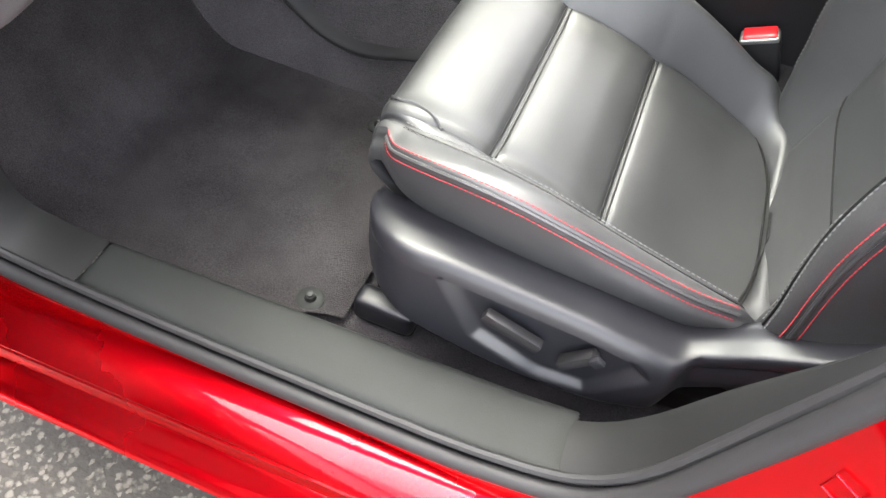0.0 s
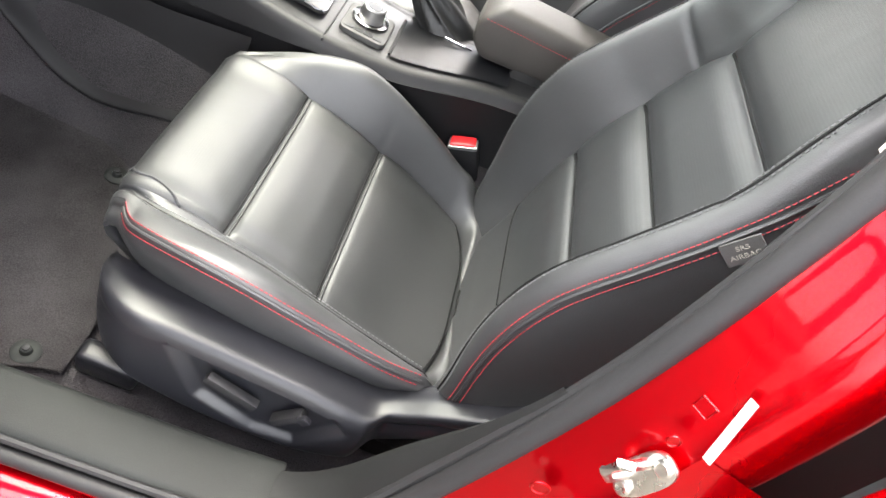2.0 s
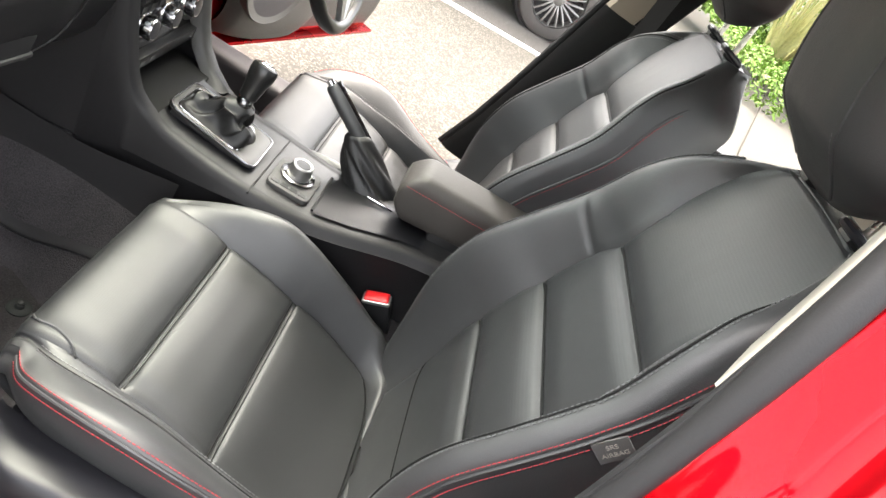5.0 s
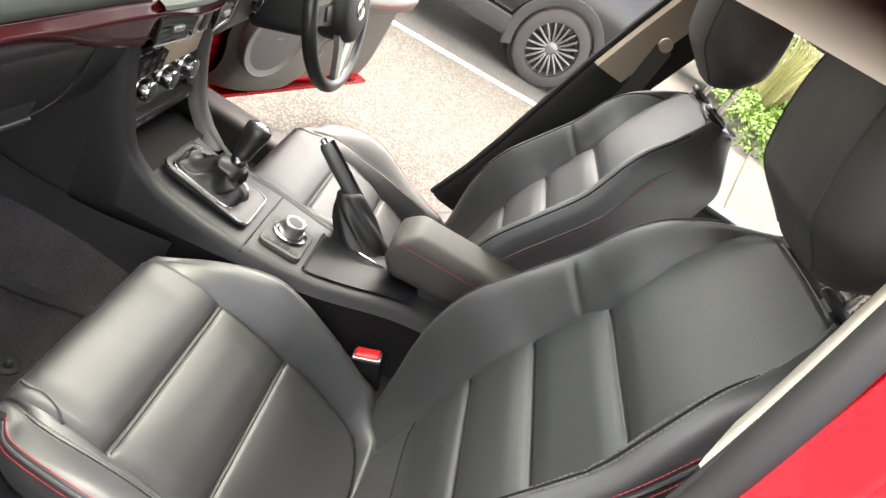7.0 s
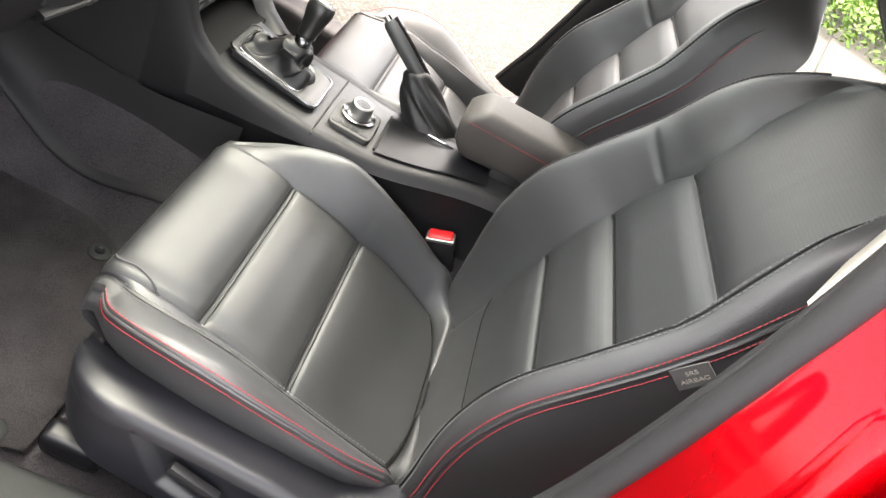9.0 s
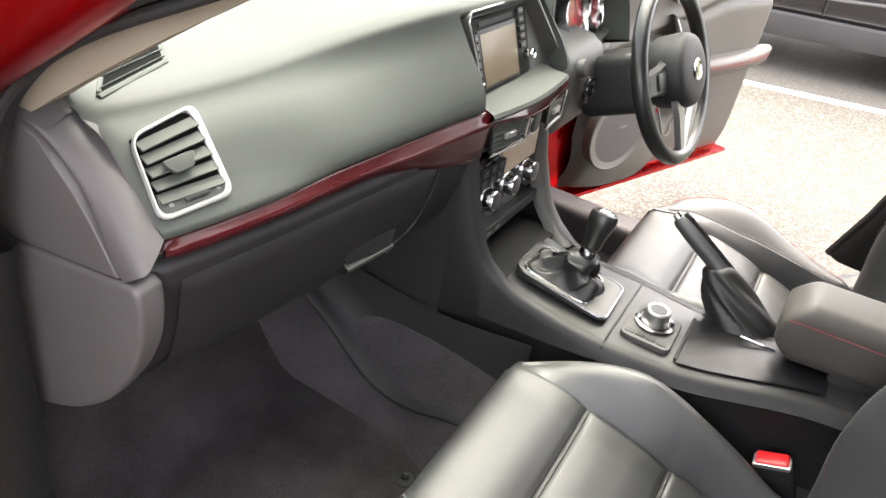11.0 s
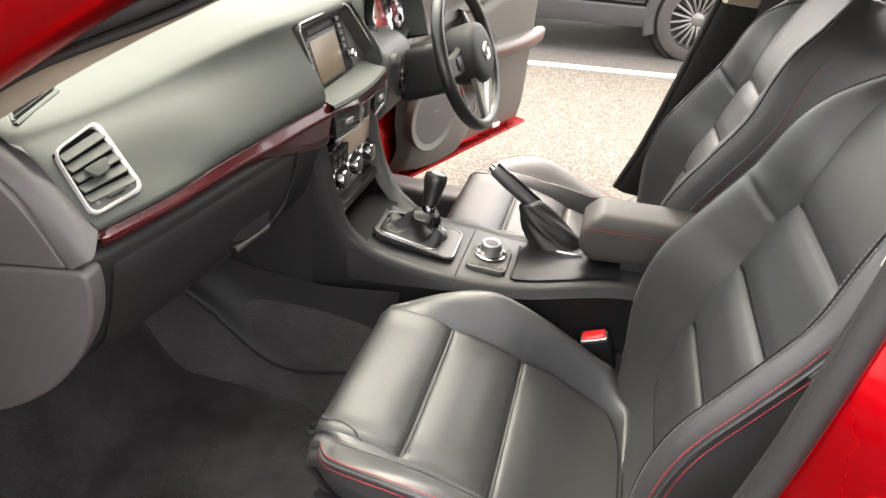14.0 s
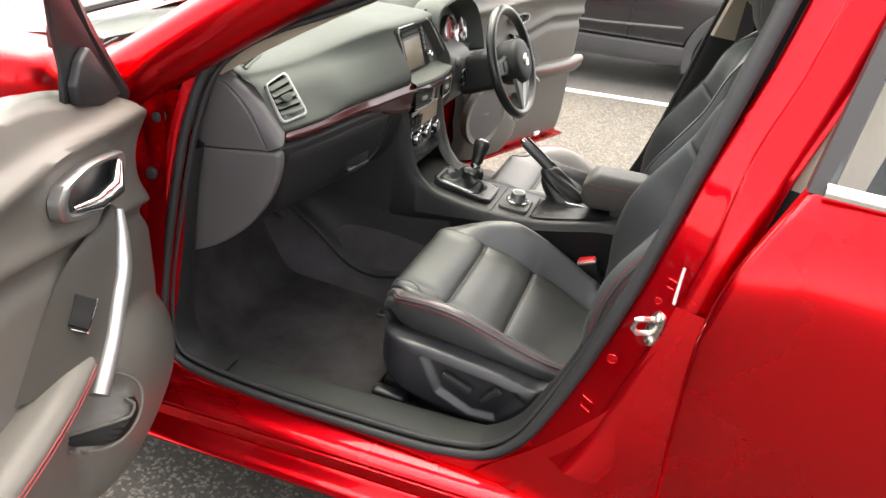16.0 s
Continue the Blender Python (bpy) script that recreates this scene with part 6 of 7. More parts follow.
for k in range(41):
    u = k / 40
    x = 0.105 + 0.30 * u
    w = 0.062
    r = smooth01(u, 0, 0.13) ** 0.5
    zt, zb = 0.767 + 0.012 * u, 0.648 + 0.03 * u
    ztt, zbb = zt - 0.035 * (1 - r), zb + 0.045 * (1 - r) * 0.8
    prof = []
    for j in range(32):
        a = 2 * math.pi * j / 32
        ca, sa = math.cos(a), math.sin(a)
        prof.append(Vector((x, 0.052 + w * (0.97 + 0.03 * r) * abs(ca) ** 0.35 * (1 if ca > 0 else -1), (ztt + zbb) / 2 + (ztt - zbb) / 2 * abs(sa) ** 0.45 * (1 if sa > 0 else -1))))
    rows.append(prof)
part("lid", loft(rows, ring=True, caps=True), M_ARMREST, arm, "padded black leather lid", angle=80)
part("red_stitching", dashes([(0.112 + 0.29 * k / 30, -0.0135, 0.737 + 0.011 * k / 30) for k in range(31)]), M_REDTHREAD, arm, "red stitching", smooth=False)
part("box", box(0.20, 0.40, -0.005, 0.11, 0.60, 0.68, 0.01), M_PLASTIC, arm, "black console box")

# ---- steering wheel and instruments ----
wheel = thing("steering_wheel", "black leather steering wheel with silver spokes", "steering wheel")
Wm = Matrix.Translation((-0.262, 0.395, 0.948)) @ Matrix.Rotation(radians(-5), 4, "Z") @ Matrix((Vector((0, 1, 0)), Vector((-0.40, 0, 0.917)), Vector((0.917, 0, 0.40)))).transposed().to_4x4()
part("rim", (lambda b: (b.transform(Wm), b)[1])(tube([(0.180 * math.cos(a), 0.178 * math.sin(a), 0.0) for a in [2 * math.pi * k / 72 for k in range(72)]], 0.0165, 14, True)), M_KNOB, wheel, "black leather rim")
part("hub", lathe([(0.060, -0.055), (0.080, -0.025), (0.083, 0.010), (0.082, 0.030), (0.077, 0.040), (0.065, 0.0455), (0.035, 0.049), (0.003, 0.050)], 40, Wm @ Matrix.Diagonal((1.0, 0.92, 1, 1))), M_RUBBER, wheel, "dark grey airbag cover")
part("badge", lathe([(0.026, 0.046), (0.027, 0.051), (0.022, 0.0525), (0.019, 0.0505), (0.002, 0.0515)], 28, Wm @ Matrix.Diagonal((1, 0.82, 1, 1))), M_CHROME, wheel, "round chrome badge")
for a0, w in ((180, 0.030), (0, 0.030)):
    d = Vector((math.cos(radians(a0)), math.sin(radians(a0)), 0))
    e = Vector((-d.y, d.x, 0))
    rows = [[d * r + e * ww * v + Vector((0, 0, zz)) for v, zz in ((-1, -0.006 + h), (-0.8, 0.006 + h), (0.8, 0.006 + h), (1, -0.006 + h), (0, -0.012 + h))] for r, ww, h in ((0.055, w * 1.3, 0.005), (0.10, w, 0.010), (0.15, w * 0.8, 0.006), (0.172, w * 0.9, 0.002))]
    bm = loft(rows, ring=True, caps=True)
    bm.transform(Wm)
    part("spoke", bm, M_PLASTIC if a0 else M_SILVER, wheel, "black spoke" if a0 else "satin silver spoke")
for q in (-1, 1):
    # forked lower spoke, its prongs meeting at the rim
    rows = [[Vector((q * x + q * ww * v, y, h + zz)) for v, zz in ((-1, -0.006), (-0.75, 0.005), (0.75, 0.005), (1, -0.006), (0, -0.012))] for x, y, ww, h in ((0.050, -0.050, 0.024, 0.022), (0.040, -0.085, 0.021, 0.020), (0.026, -0.125, 0.016, 0.012), (0.014, -0.158, 0.013, 0.006), (0.012, -0.172, 0.014, 0.002))]
    bm = loft(rows, ring=True, caps=True)
    bm.transform(Wm)
    part("spoke", bm, M_SILVER, wheel, "satin silver forked spoke")
for s in (-1, 1):
    bm = box(s * 0.108 - 0.020, s * 0.108 + 0.020, -0.016, 0.016, 0.012, 0.019, 0.004, 2, Wm)
    part("switch_pad", bm, M_PLASTIC, wheel, "black switch pad")
column = thing("steering_column", "black steering column shroud with stalks", "steering column")
part("shroud", box(-0.058, 0.080, -0.075, 0.055, -0.20, -0.045, 0.025, 3, Wm), M_PLASTIC, column)
for s in (1,):
    part("stalk", tube([Wm @ Vector((s * 0.07, 0.01, -0.075)), Wm @ Vector((s * 0.15, 0.02, -0.07)), Wm @ Vector((s * 0.205, 0.03, -0.06))], [0.008, 0.009, 0.013], 12), M_PLASTIC, column, "black stalk")
cluster = thing("instrument_cluster", "hooded instrument cluster, a red reflection painted on its dials", "instrument cluster")
Cm = Matrix.Translation((-0.50, 0.40, 1.00)) @ Matrix((Vector((0, 1, 0)), Vector((-0.30, 0, 0.954)), Vector((0.954, 0, 0.30)))).transposed().to_4x4()
hood = [(-0.15, -0.085), (-0.165, -0.03), (-0.15, 0.04), (-0.115, 0.088), (-0.05, 0.112), (0.03, 0.115), (0.10, 0.10), (0.16, 0.065), (0.185, 0.0), (0.18, -0.085)]
part("hood", loft([[Cm @ Vector((x * w, y * w, z * (0.25 + 0.75 * smooth01(x, -0.16, -0.02)) if z > 0 else z)) for x, y in [(p.x, p.y) for p in curve([(x, y, 0) for x, y in hood], 4)]] for w, z in ((0.86, -0.03), (0.92, 0.03), (0.98, 0.06), (1.04, 0.055), (1.06, 0.0), (1.10, -0.08))]), M_DASH, cluster, "dark hood", angle=70)
# red reflected in the cover glass is put into the gauge faces' colour
M_DIALRED = mat("dial_red_reflection", (0.22, 0.022, 0.03), 0.2, coat=1.0, vary=0.3, scale=30)
for x, r in ((0.0, 0.064), (0.115, 0.045)):
    g = part("gauge", lathe([(r * 0.92, -0.012), (r * 0.95, 0.004), (r * 0.98, 0.006), (r, 0.004), (r, -0.02)], 40, Cm @ pose(x, 0.0, 0)), M_CHROME, cluster, "chrome gauge ring")
    part("gauge_face", lathe([(r * 0.93, -0.008), (0.002, -0.007)], 32, Cm @ pose(x, 0.0, 0)), M_DIALRED, g, "gauge face with a painted red reflection")
part("cluster_back", box(-0.18, 0.18, -0.08, 0.10, -0.05, -0.03, 0, 1, Cm), M_RUBBER, cluster)
starter = thing("start_button", "round black engine start button in the lower dash", "button")
part("button_ring", lathe([(0.030, -0.004), (0.030, 0.004), (0.028, 0.006), (0.025, 0.004), (0.024, -0.002), (0.002, -0.003)], 36, Matrix.Translation((-0.409, 0.325, 0.880)) @ Matrix.Rotation(radians(86), 4, "Y")), M_GLOSS, starter, "gloss black dished ring")
part("button_cap", lathe([(0.011, -0.003), (0.011, 0.003), (0.008, 0.004), (0.002, 0.004)], 24, Matrix.Translation((-0.411, 0.325, 0.880)) @ Matrix.Rotation(radians(86), 4, "Y")), M_PLASTIC, starter)
part("key_barrel", lathe([(0.0185, -0.012), (0.0185, 0.010), (0.016, 0.013), (0.002, 0.014)], 28, Matrix.Translation((-0.418, 0.262, 0.938)) @ Matrix.Rotation(radians(70), 4, "Y")), M_POST, starter, "grey round cap")
part("surround_panel", loft([[Vector((x - 0.010 * (1 - smooth01(y, 0.205, 0.225)), y, z)) for x, z in ((-0.52, 0.985), (-0.455, 0.975), (-0.428, 0.958), (-0.417, 0.93), (-0.412, 0.88), (-0.420, 0.83), (-0.436, 0.795), (-0.47, 0.778))] for y in [0.205 + 0.0125 * k for k in range(17)]]), M_POST, dash, "dark grey panel beside the steering column", angle=60)

# ---- doors of the red car ----
def door_frame(hx, hy, angle, s):
    """Frame of an open door: x from the hinge to the lock, y to the cabin side, z up."""
    a = radians(angle)
    d = Vector((math.cos(a), s * math.sin(a), 0))
    n = Vector((math.sin(a), -s * math.cos(a), 0))
    m = Matrix((d, n, Vector((0, 0, 1)))).transposed().to_4x4()
    m.translation = (hx, hy, 0)
    return m


def belt(u):
    return 1.02 + 0.07 * smooth01(u, 0.0, 0.32)


def front_door(m, s, shift, start, label, small=1.0):
    """An open front door; shift moves its inner fittings along it."""
    d = thing("open_front_door", label, "car door", "front doors")
    L = 1.20
    rows = []
    for k in range(25):
        u = k / 24
        x = -0.02 + (L + 0.02) * u
        zb = 0.255 + 0.02 * u
        rows.append([Vector((x, y, z)) for y, z in ((0.0, zb), (-0.03, zb), (-0.055, 0.36), (-0.075, 0.55), (-0.085, 0.75), (-0.07, 0.90), (-0.045, belt(u)), (-0.02, belt(u)))])
    bm = loft(rows)
    bm.transform(m)
    part("door_skin", bm, M_RED, d, "glossy red outer skin")
    part("door_shell", box(-0.02, L, -0.03, 0.016, 0.255, 0.965, 0.012, 2, m), M_RED, d, "red painted inner shell")

    def relief(x, z, u):
        q = x - shift
        zr = lerp_table(q, [(0.0, 0.993), (0.19, 1.012), (0.36, 1.030), (0.56, 1.036), (1.2, 1.04)])
        zl = 0.785 + 0.25 * min(q, 0.62)
        y = lerp_table(z, [(0.28, 0.040), (0.36, 0.056), (0.50, 0.060), (0.90, 0.060), (1.2, 0.060)])
        y += 0.020 * math.exp(-(((z - zr) / (0.030 if z < zr else 0.012)) ** 2)) - 0.42 * max(0.0, z - zr)
        y += 0.013 * math.exp(-(((z - zl) / (0.008 if z < zl else 0.030)) ** 2)) - 0.014 * math.exp(-(((z - zl + 0.035) / 0.022) ** 2))
        # swelling over the speaker and the map pocket, with the pocket's mouth above
        d2 = ((q - 0.19) / 0.26) ** 2 + ((z - 0.40) / 0.20) ** 2
        y += 0.055 * max(0.0, 1 - d2 * d2)
        d2 = ((q - 0.385) / 0.085) ** 2 + ((z - 0.515) / 0.060) ** 2
        y -= 0.050 * max(0.0, 1 - d2 ** 4)
        return y

    rows = []
    for k in range(81):
        u = k / 80
        e = 0.03 * (1 - smooth01(u, 0, 0.03)) + 0.02 * smooth01(u, 0.97, 1.0)
        at = lambda z: start(z) + (L - 0.035 - start(z)) * u
        row = [Vector((at(0.285), 0.03, 0.285))]
        for j in range(97):
            v = j / 96
            z = 0.29 + (belt(u) + 0.01 - 0.29) * v
            row.append(Vector((at(z), relief(at(z), z, u) - e, z)))
        row.append(Vector((at(1.0), 0.0, belt(u) + 0.014)))
        rows.append(row)
    bm = loft(rows)
    bm.transform(m)
    part("inner_trim", bm, M_DOORTRIM, d, "grey moulded inner door trim", angle=60)
    top = [(0.0, 1.01), (0.052, 1.065), (0.131, 1.152), (0.19, 1.215), (0.36, 1.345), (0.62, 1.44), (0.86, 1.485), (1.04, 1.47), (1.10, 1.40), (1.15, 1.05)]
    tp = curve([(x, 0.02 + 0.3 * max(0, z - 1.2), z) for x, z in top], 6)
    part("window_frame", tube([m @ p for p in tp], 0.020, 8), M_PLASTIC, d, "black window frame")
    part("frame_skin", tube([m @ (p + Vector((0, -0.016, 0.014))) for p in tp], 0.020, 8), M_RED, d, "red upper door frame")
    bm = bmesh.new()
    bm.faces.new([bm.verts.new(m @ Vector((x, 0.015 + 0.3 * max(0, z - 1.2), z))) for x, z in top])
    gl = part("pane", bm, M_GLASS, d, "clear side glass")
    gl.visible_shadow = False
    tri = [(0.068, 1.033), (0.164, 1.038), (0.250, 1.064), (0.256, 1.100), (0.226, 1.134), (0.190, 1.150), (0.160, 1.122), (0.100, 1.064)]
    rows = [[m @ Vector((0.185 + (x - 0.185) * q, n, 1.085 + (z - 1.085) * q)) for x, z in rounded(tri, 3, 0.12)] for q, n in ((1.0, 0.036), (1.0, 0.044), (0.975, 0.049), (0.92, 0.051))]
    part("mirror_triangle", loft(rows, ring=True, caps=True), M_TRIM, d, "dark grey mirror triangle", angle=50)
    part("frame_post", prism([(0.02, 1.02), (0.10, 1.105), (0.20, 1.21), (0.34, 1.32), (0.42, 1.35), (0.30, 1.24), (0.27, 1.19), (0.26, 1.13), (0.27, 1.05)], lambda p: m @ Vector((p[0], 0.024 + 0.3 * max(0, p[1] - 1.2), p[1])), lambda p: m @ Vector((p[0], 0.034 + 0.3 * max(0, p[1] - 1.2), p[1])), 0.006), M_PLASTIC, d, "black window post")
    # handle in a bright surround
    out = [(0.164, 0.961), (0.160, 0.932), (0.205, 0.897), (0.27, 0.890), (0.355, 0.908), (0.424, 0.936), (0.427, 0.970), (0.40, 0.990), (0.31, 0.991)]
    cx, cz = 0.295, 0.942
    o1 = [(cx + (x - cx) * small + shift, cz + (z - cz) * small) for x, z in rounded(out, 4, 0.3)]
    i1 = [(cx + shift + (x - shift - cx) * 0.80, cz + (z - cz) * 0.76) for x, z in o1]
    F = m @ Matrix(((1, 0, 0, 0), (0, 0, 1, 0.062), (0, 1, 0, 0), (0, 0, 0, 1)))
    cup = part("handle_bezel", frame_ring(o1, i1, 0.022, F), M_SILVER, d, "satin silver handle surround")
    part("handle_well", prism(i1, lambda p: F @ Vector((p[0], p[1], 0.004)), lambda p: F @ Vector((p[0], p[1], -0.01))), M_PLASTIC, cup, "dark handle well")
    part("handle", tube([F @ Vector((cx + (x - cx) * small + shift, cz + (z - cz) * small, y)) for x, z, y in ((0.37, 0.930, 0.010), (0.31, 0.918, 0.024), (0.245, 0.918, 0.030), (0.195, 0.945, 0.018))], [0.008 * small, 0.013 * small, 0.016 * small, 0.010 * small], 10), M_CHROME, cup, "chrome door handle")
    # sloping switch panel between the trim and the bright pull
    A = curve([(0.235, 0.066, 0.872), (0.33, 0.064, 0.853), (0.41, 0.062, 0.840), (0.47, 0.062, 0.812), (0.53, 0.060, 0.772), (0.60, 0.060, 0.720)], 6)
    B = curve([(0.24, 0.090, 0.878), (0.262, 0.100, 0.838), (0.292, 0.106, 0.785), (0.345, 0.112, 0.742), (0.40, 0.118, 0.698), (0.478, 0.122, 0.648)], 6)
    rows = [[m @ (a.lerp(b, q / 6) + Vector((shift, 0, 0.006 * math.sin(math.pi * q / 6)))) for q in range(7)] for a, b in zip(A, B)]
    bm = loft(rows)
    bmesh.ops.solidify(bm, geom=bm.faces, thickness=0.012)
    sp = part("switch_panel", bm, M_DOORTRIM, d, "grey window switch panel", angle=60)
    c = A[20].lerp(B[20], 0.48) + Vector((shift, 0.004, 0.008))
    tilt = m @ Matrix.Translation(c) @ Matrix.Rotation(radians(38), 4, "Y") @ Matrix.Rotation(radians(-42), 4, "X")
    part("switch_well", box(-0.030, 0.030, -0.019, 0.019, -0.006, 0.002, 0.002, 2, tilt), M_MATT, sp, "dark switch well")
    part("switch_edge", tube([tilt @ Vector(p) for p in ((-0.030, 0.0195, 0.003), (0.030, 0.0195, 0.003), (0.030, -0.008, 0.003))], 0.0013, 6), M_CHROME, sp, "thin bright edge")
    part("window_switch", loft([[tilt @ Vector((x, y, z)) for x, z in ((-0.026, 0.0), (-0.024, 0.0075), (-0.004, 0.0045), (0.010, 0.0085), (0.024, 0.006), (0.026, 0.0))] for y in (-0.016, -0.015, 0.0, 0.015, 0.016)]), M_MATT, sp, "black rocker window switch", angle=50)
    part("pull_trim", tube([m @ (b + Vector((shift, 0.003, -0.004))) for b in B], [0.008 + 0.009 * smooth01(k, 0, 12) for k in range(len(B))], 10, False, 0.7), M_SILVER, d, "satin silver grab handle trim")
    # padded armrest
    rows = []
    for k in range(25):
        u = k / 24
        x = shift + 0.45 + 0.54 * u
        zt = 0.700 + 0.010 * u
        w = 0.072 * math.sin(math.pi * (0.22 + 0.72 * u)) ** 0.5
        rows.append([Vector((x, 0.050, zt + 0.004)), Vector((x, 0.058 + w * 0.5, zt + 0.008)), Vector((x, 0.058 + w * 0.95, zt)), Vector((x, 0.058 + w, zt - 0.016)), Vector((x, 0.058 + w * 0.8, zt - 0.05)), Vector((x, 0.050, zt - 0.09))])
    bm = loft(rows)
    bm.transform(m)
    ar = part("armrest", bm, M_DOORTRIM, d, "padded grey armrest", angle=70)
    for dz in (0.0, -0.010):
        part("red_stitching", dashes([m @ Vector((shift + 0.455 + 0.51 * k / 30, 0.0602 + 0.072 * math.sin(math.pi * (0.22 + 0.72 * (0.01 + 0.95 * k / 30))) ** 0.5, 0.690 + 0.010 * k / 30 + dz)) for k in range(31)]), M_REDTHREAD, ar, "red stitching", smooth=False)
    lip = curve([(0.475, 0, 0.508), (0.44, 0, 0.470), (0.385, 0, 0.452), (0.325, 0, 0.468), (0.298, 0, 0.515), (0.315, 0, 0.556), (0.36, 0, 0.577)], 6)
    part("pocket_lip", tube([m @ Vector((p.x + shift, relief(p.x + shift, p.z, 0.3) + 0.022 * smooth01(p.z, 0.60, 0.50), p.z)) for p in lip], 0.0035, 8), M_DOORTRIM, d, "rolled lip of the map pocket")
    if small == 1:
        # black crescent between the lip and its swung lid paints the pocket's inner shade
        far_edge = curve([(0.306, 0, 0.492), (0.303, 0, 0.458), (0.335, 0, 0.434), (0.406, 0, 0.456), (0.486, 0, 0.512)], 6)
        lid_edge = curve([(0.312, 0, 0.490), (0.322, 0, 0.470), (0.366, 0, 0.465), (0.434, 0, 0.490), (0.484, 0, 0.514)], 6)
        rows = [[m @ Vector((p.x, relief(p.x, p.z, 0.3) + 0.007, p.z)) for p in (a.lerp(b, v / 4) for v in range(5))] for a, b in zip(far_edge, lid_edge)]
        part("pocket_mouth_shade", loft(rows), M_MATT, d, "black sheet standing in for the shade in the map pocket's mouth")
        part("lid_edge", tube([m @ Vector((p.x, relief(p.x, p.z, 0.3) + 0.008, p.z)) for p in lid_edge], 0.0035, 8), M_DOORTRIM, d)
    if small < 1:
        disc = m @ pose(0.085 + shift, 0.112, 0.515, -90, 0, 0) @ Matrix.Diagonal((1.55, 1.45, 1, 1))
        ring = part("speaker_ring", lathe([(0.096, -0.03), (0.0975, 0.004), (0.0955, 0.007), (0.093, 0.004)], 48, disc), M_DOORTRIM, d, "speaker ring")
        part("speaker_grille", lathe([(0.0935, 0.003), (0.05, 0.006), (0.002, 0.007)], 48, disc), M_ENDTRIM, ring, "grey speaker grille")
        part("speaker_mark", box(-0.020, 0.020, -0.004, 0.004, 0.007, 0.0085, 0.0005, 1, m @ pose(0.085 + shift, 0.112, 0.530, -90, 0, 0)), M_GREYTHREAD, ring, "small pale mark")
    if small < 1:
        part("lower_edge", box(0.05, L - 0.02, -0.02, 0.074, 0.256, 0.270, 0.004, 2, m), M_RED, d, "glossy red lower flange")
    part("door_light", box(0.90, 0.955, 0.040, 0.056, 0.288, 0.31, 0.003, 1, m), M_WHITE, d, "small white reflector")
    return d


DRV = door_frame(-0.71, 0.86, 69.9, 1)
front_door(DRV, 1, 0.215, lambda z: 0.165 - 0.05 * smooth01(z, 0.55, 0.75), "open driver's door with grey trim and red painted edge", 0.6)


def rear_door():
    d = thing("rear_car_door", "closed glossy red rear passenger door with a chrome belt strip", "car door")
    front = [(0.455, 0.25), (0.450, 0.45), (0.432, 0.65), (0.418, 0.80), (0.415, 0.90), (0.430, 1.00), (0.468, 1.09), (0.497, 1.142)]
    zs = [0.25 + 0.892 * k / 36 for k in range(37)]
    rows = []
    for z in zs:
        x0 = lerp_table(z, [(b, a) for a, b in front])
        y0 = lerp_table(z, [(0.25, -0.905), (0.45, -0.918), (0.65, -0.940), (0.80, -0.957), (0.90, -0.966), (0.97, -0.967), (1.02, -0.960), (1.06, -0.947), (1.10, -0.927), (1.142, -0.893)])
        row = [Vector((x0 + 0.03, y0 + 0.06, z)), Vector((x0 + 0.006, y0 + 0.045, z)), Vector((x0, y0 + 0.02, z)), Vector((x0 + 0.003, y0 + 0.006, z)), Vector((x0 + 0.010, y0, z))]
        for k in range(1, 13):
            x = x0 + 0.01 + (1.38 - x0) * k / 12
            row.append(Vector((x, y0 - 0.008 * math.sin(math.pi * k / 12), z)))
        rows.append(row)
    part("door_skin", loft(rows), M_RED, d, "glossy red outer skin", angle=50)
    part("belt_moulding", tube([(0.515, -0.902, 1.152), (0.9, -0.905, 1.150), (1.38, -0.895, 1.155)], 0.008, 8, False, 1.5), M_CHROME, d, "chrome belt moulding")
    part("window_frame", loft([[Vector((0.497 + 0.075 * u + a, -0.893 + 0.25 * u + b, 1.142 + 0.36 * u)) for a, b in ((-0.002, 0.0), (0.028, -0.002), (0.034, 0.012), (0.0, 0.03))] for u in [k / 8 for k in range(9)]], ring=True, caps=True), M_RUBBER, d, "matt black window frame")
    bm = bmesh.new()
    bm.faces.new([bm.verts.new(p) for p in ((0.52, -0.890, 1.15), (1.38, -0.89, 1.15), (1.30, -0.64, 1.50), (0.60, -0.64, 1.50))])
    g = part("pane", bm, M_GLASS, d, "clear rear side glass")
    g.visible_shadow = False
    return d


rear_door()

# rear quarter, to close the body
shell = thing("rear_bodywork", "glossy red rear bodywork of the car", "car body")
for s, zt in ((-1, 1.15), (1, 1.0)):
    rows = [[Vector((1.39 + 0.92 * k / 40, 0.02 + s * (0.965 - 0.14 * (k / 40) ** 2 - 0.10 * smooth01(z, 0.8, 1.2)), z)) for z in [0.2 + (zt - 0.2) * j / 24 for j in range(25)]] for k in range(41)]
    part("quarter_panel", loft([[arch(p, 1.78) for p in r] for r in rows]), M_RED, shell, angle=80)
part("boot_lid", loft([[Vector((1.86 + 0.46 * k / 10, 0.02 + 0.80 * v, 1.075 - 0.05 * (k / 10) ** 2 - 0.03 * v * v)) for v in [-1 + 0.1 * j for j in range(21)]] for k in range(11)]), M_RED, shell, "glossy red boot lid", angle=80)
part("rear_bumper", loft([curve([Vector((2.30 + 0.06 * (1 - v * v) + q, 0.02 + 0.83 * v, z)) for z, q in ((1.02, 0.0), (0.85, 0.02), (0.62, 0.06), (0.45, 0.08), (0.22, 0.0))], 4) for v in [-1 + 0.1 * j for j in range(21)]]), M_RED, shell, "glossy red rear bumper", angle=80)
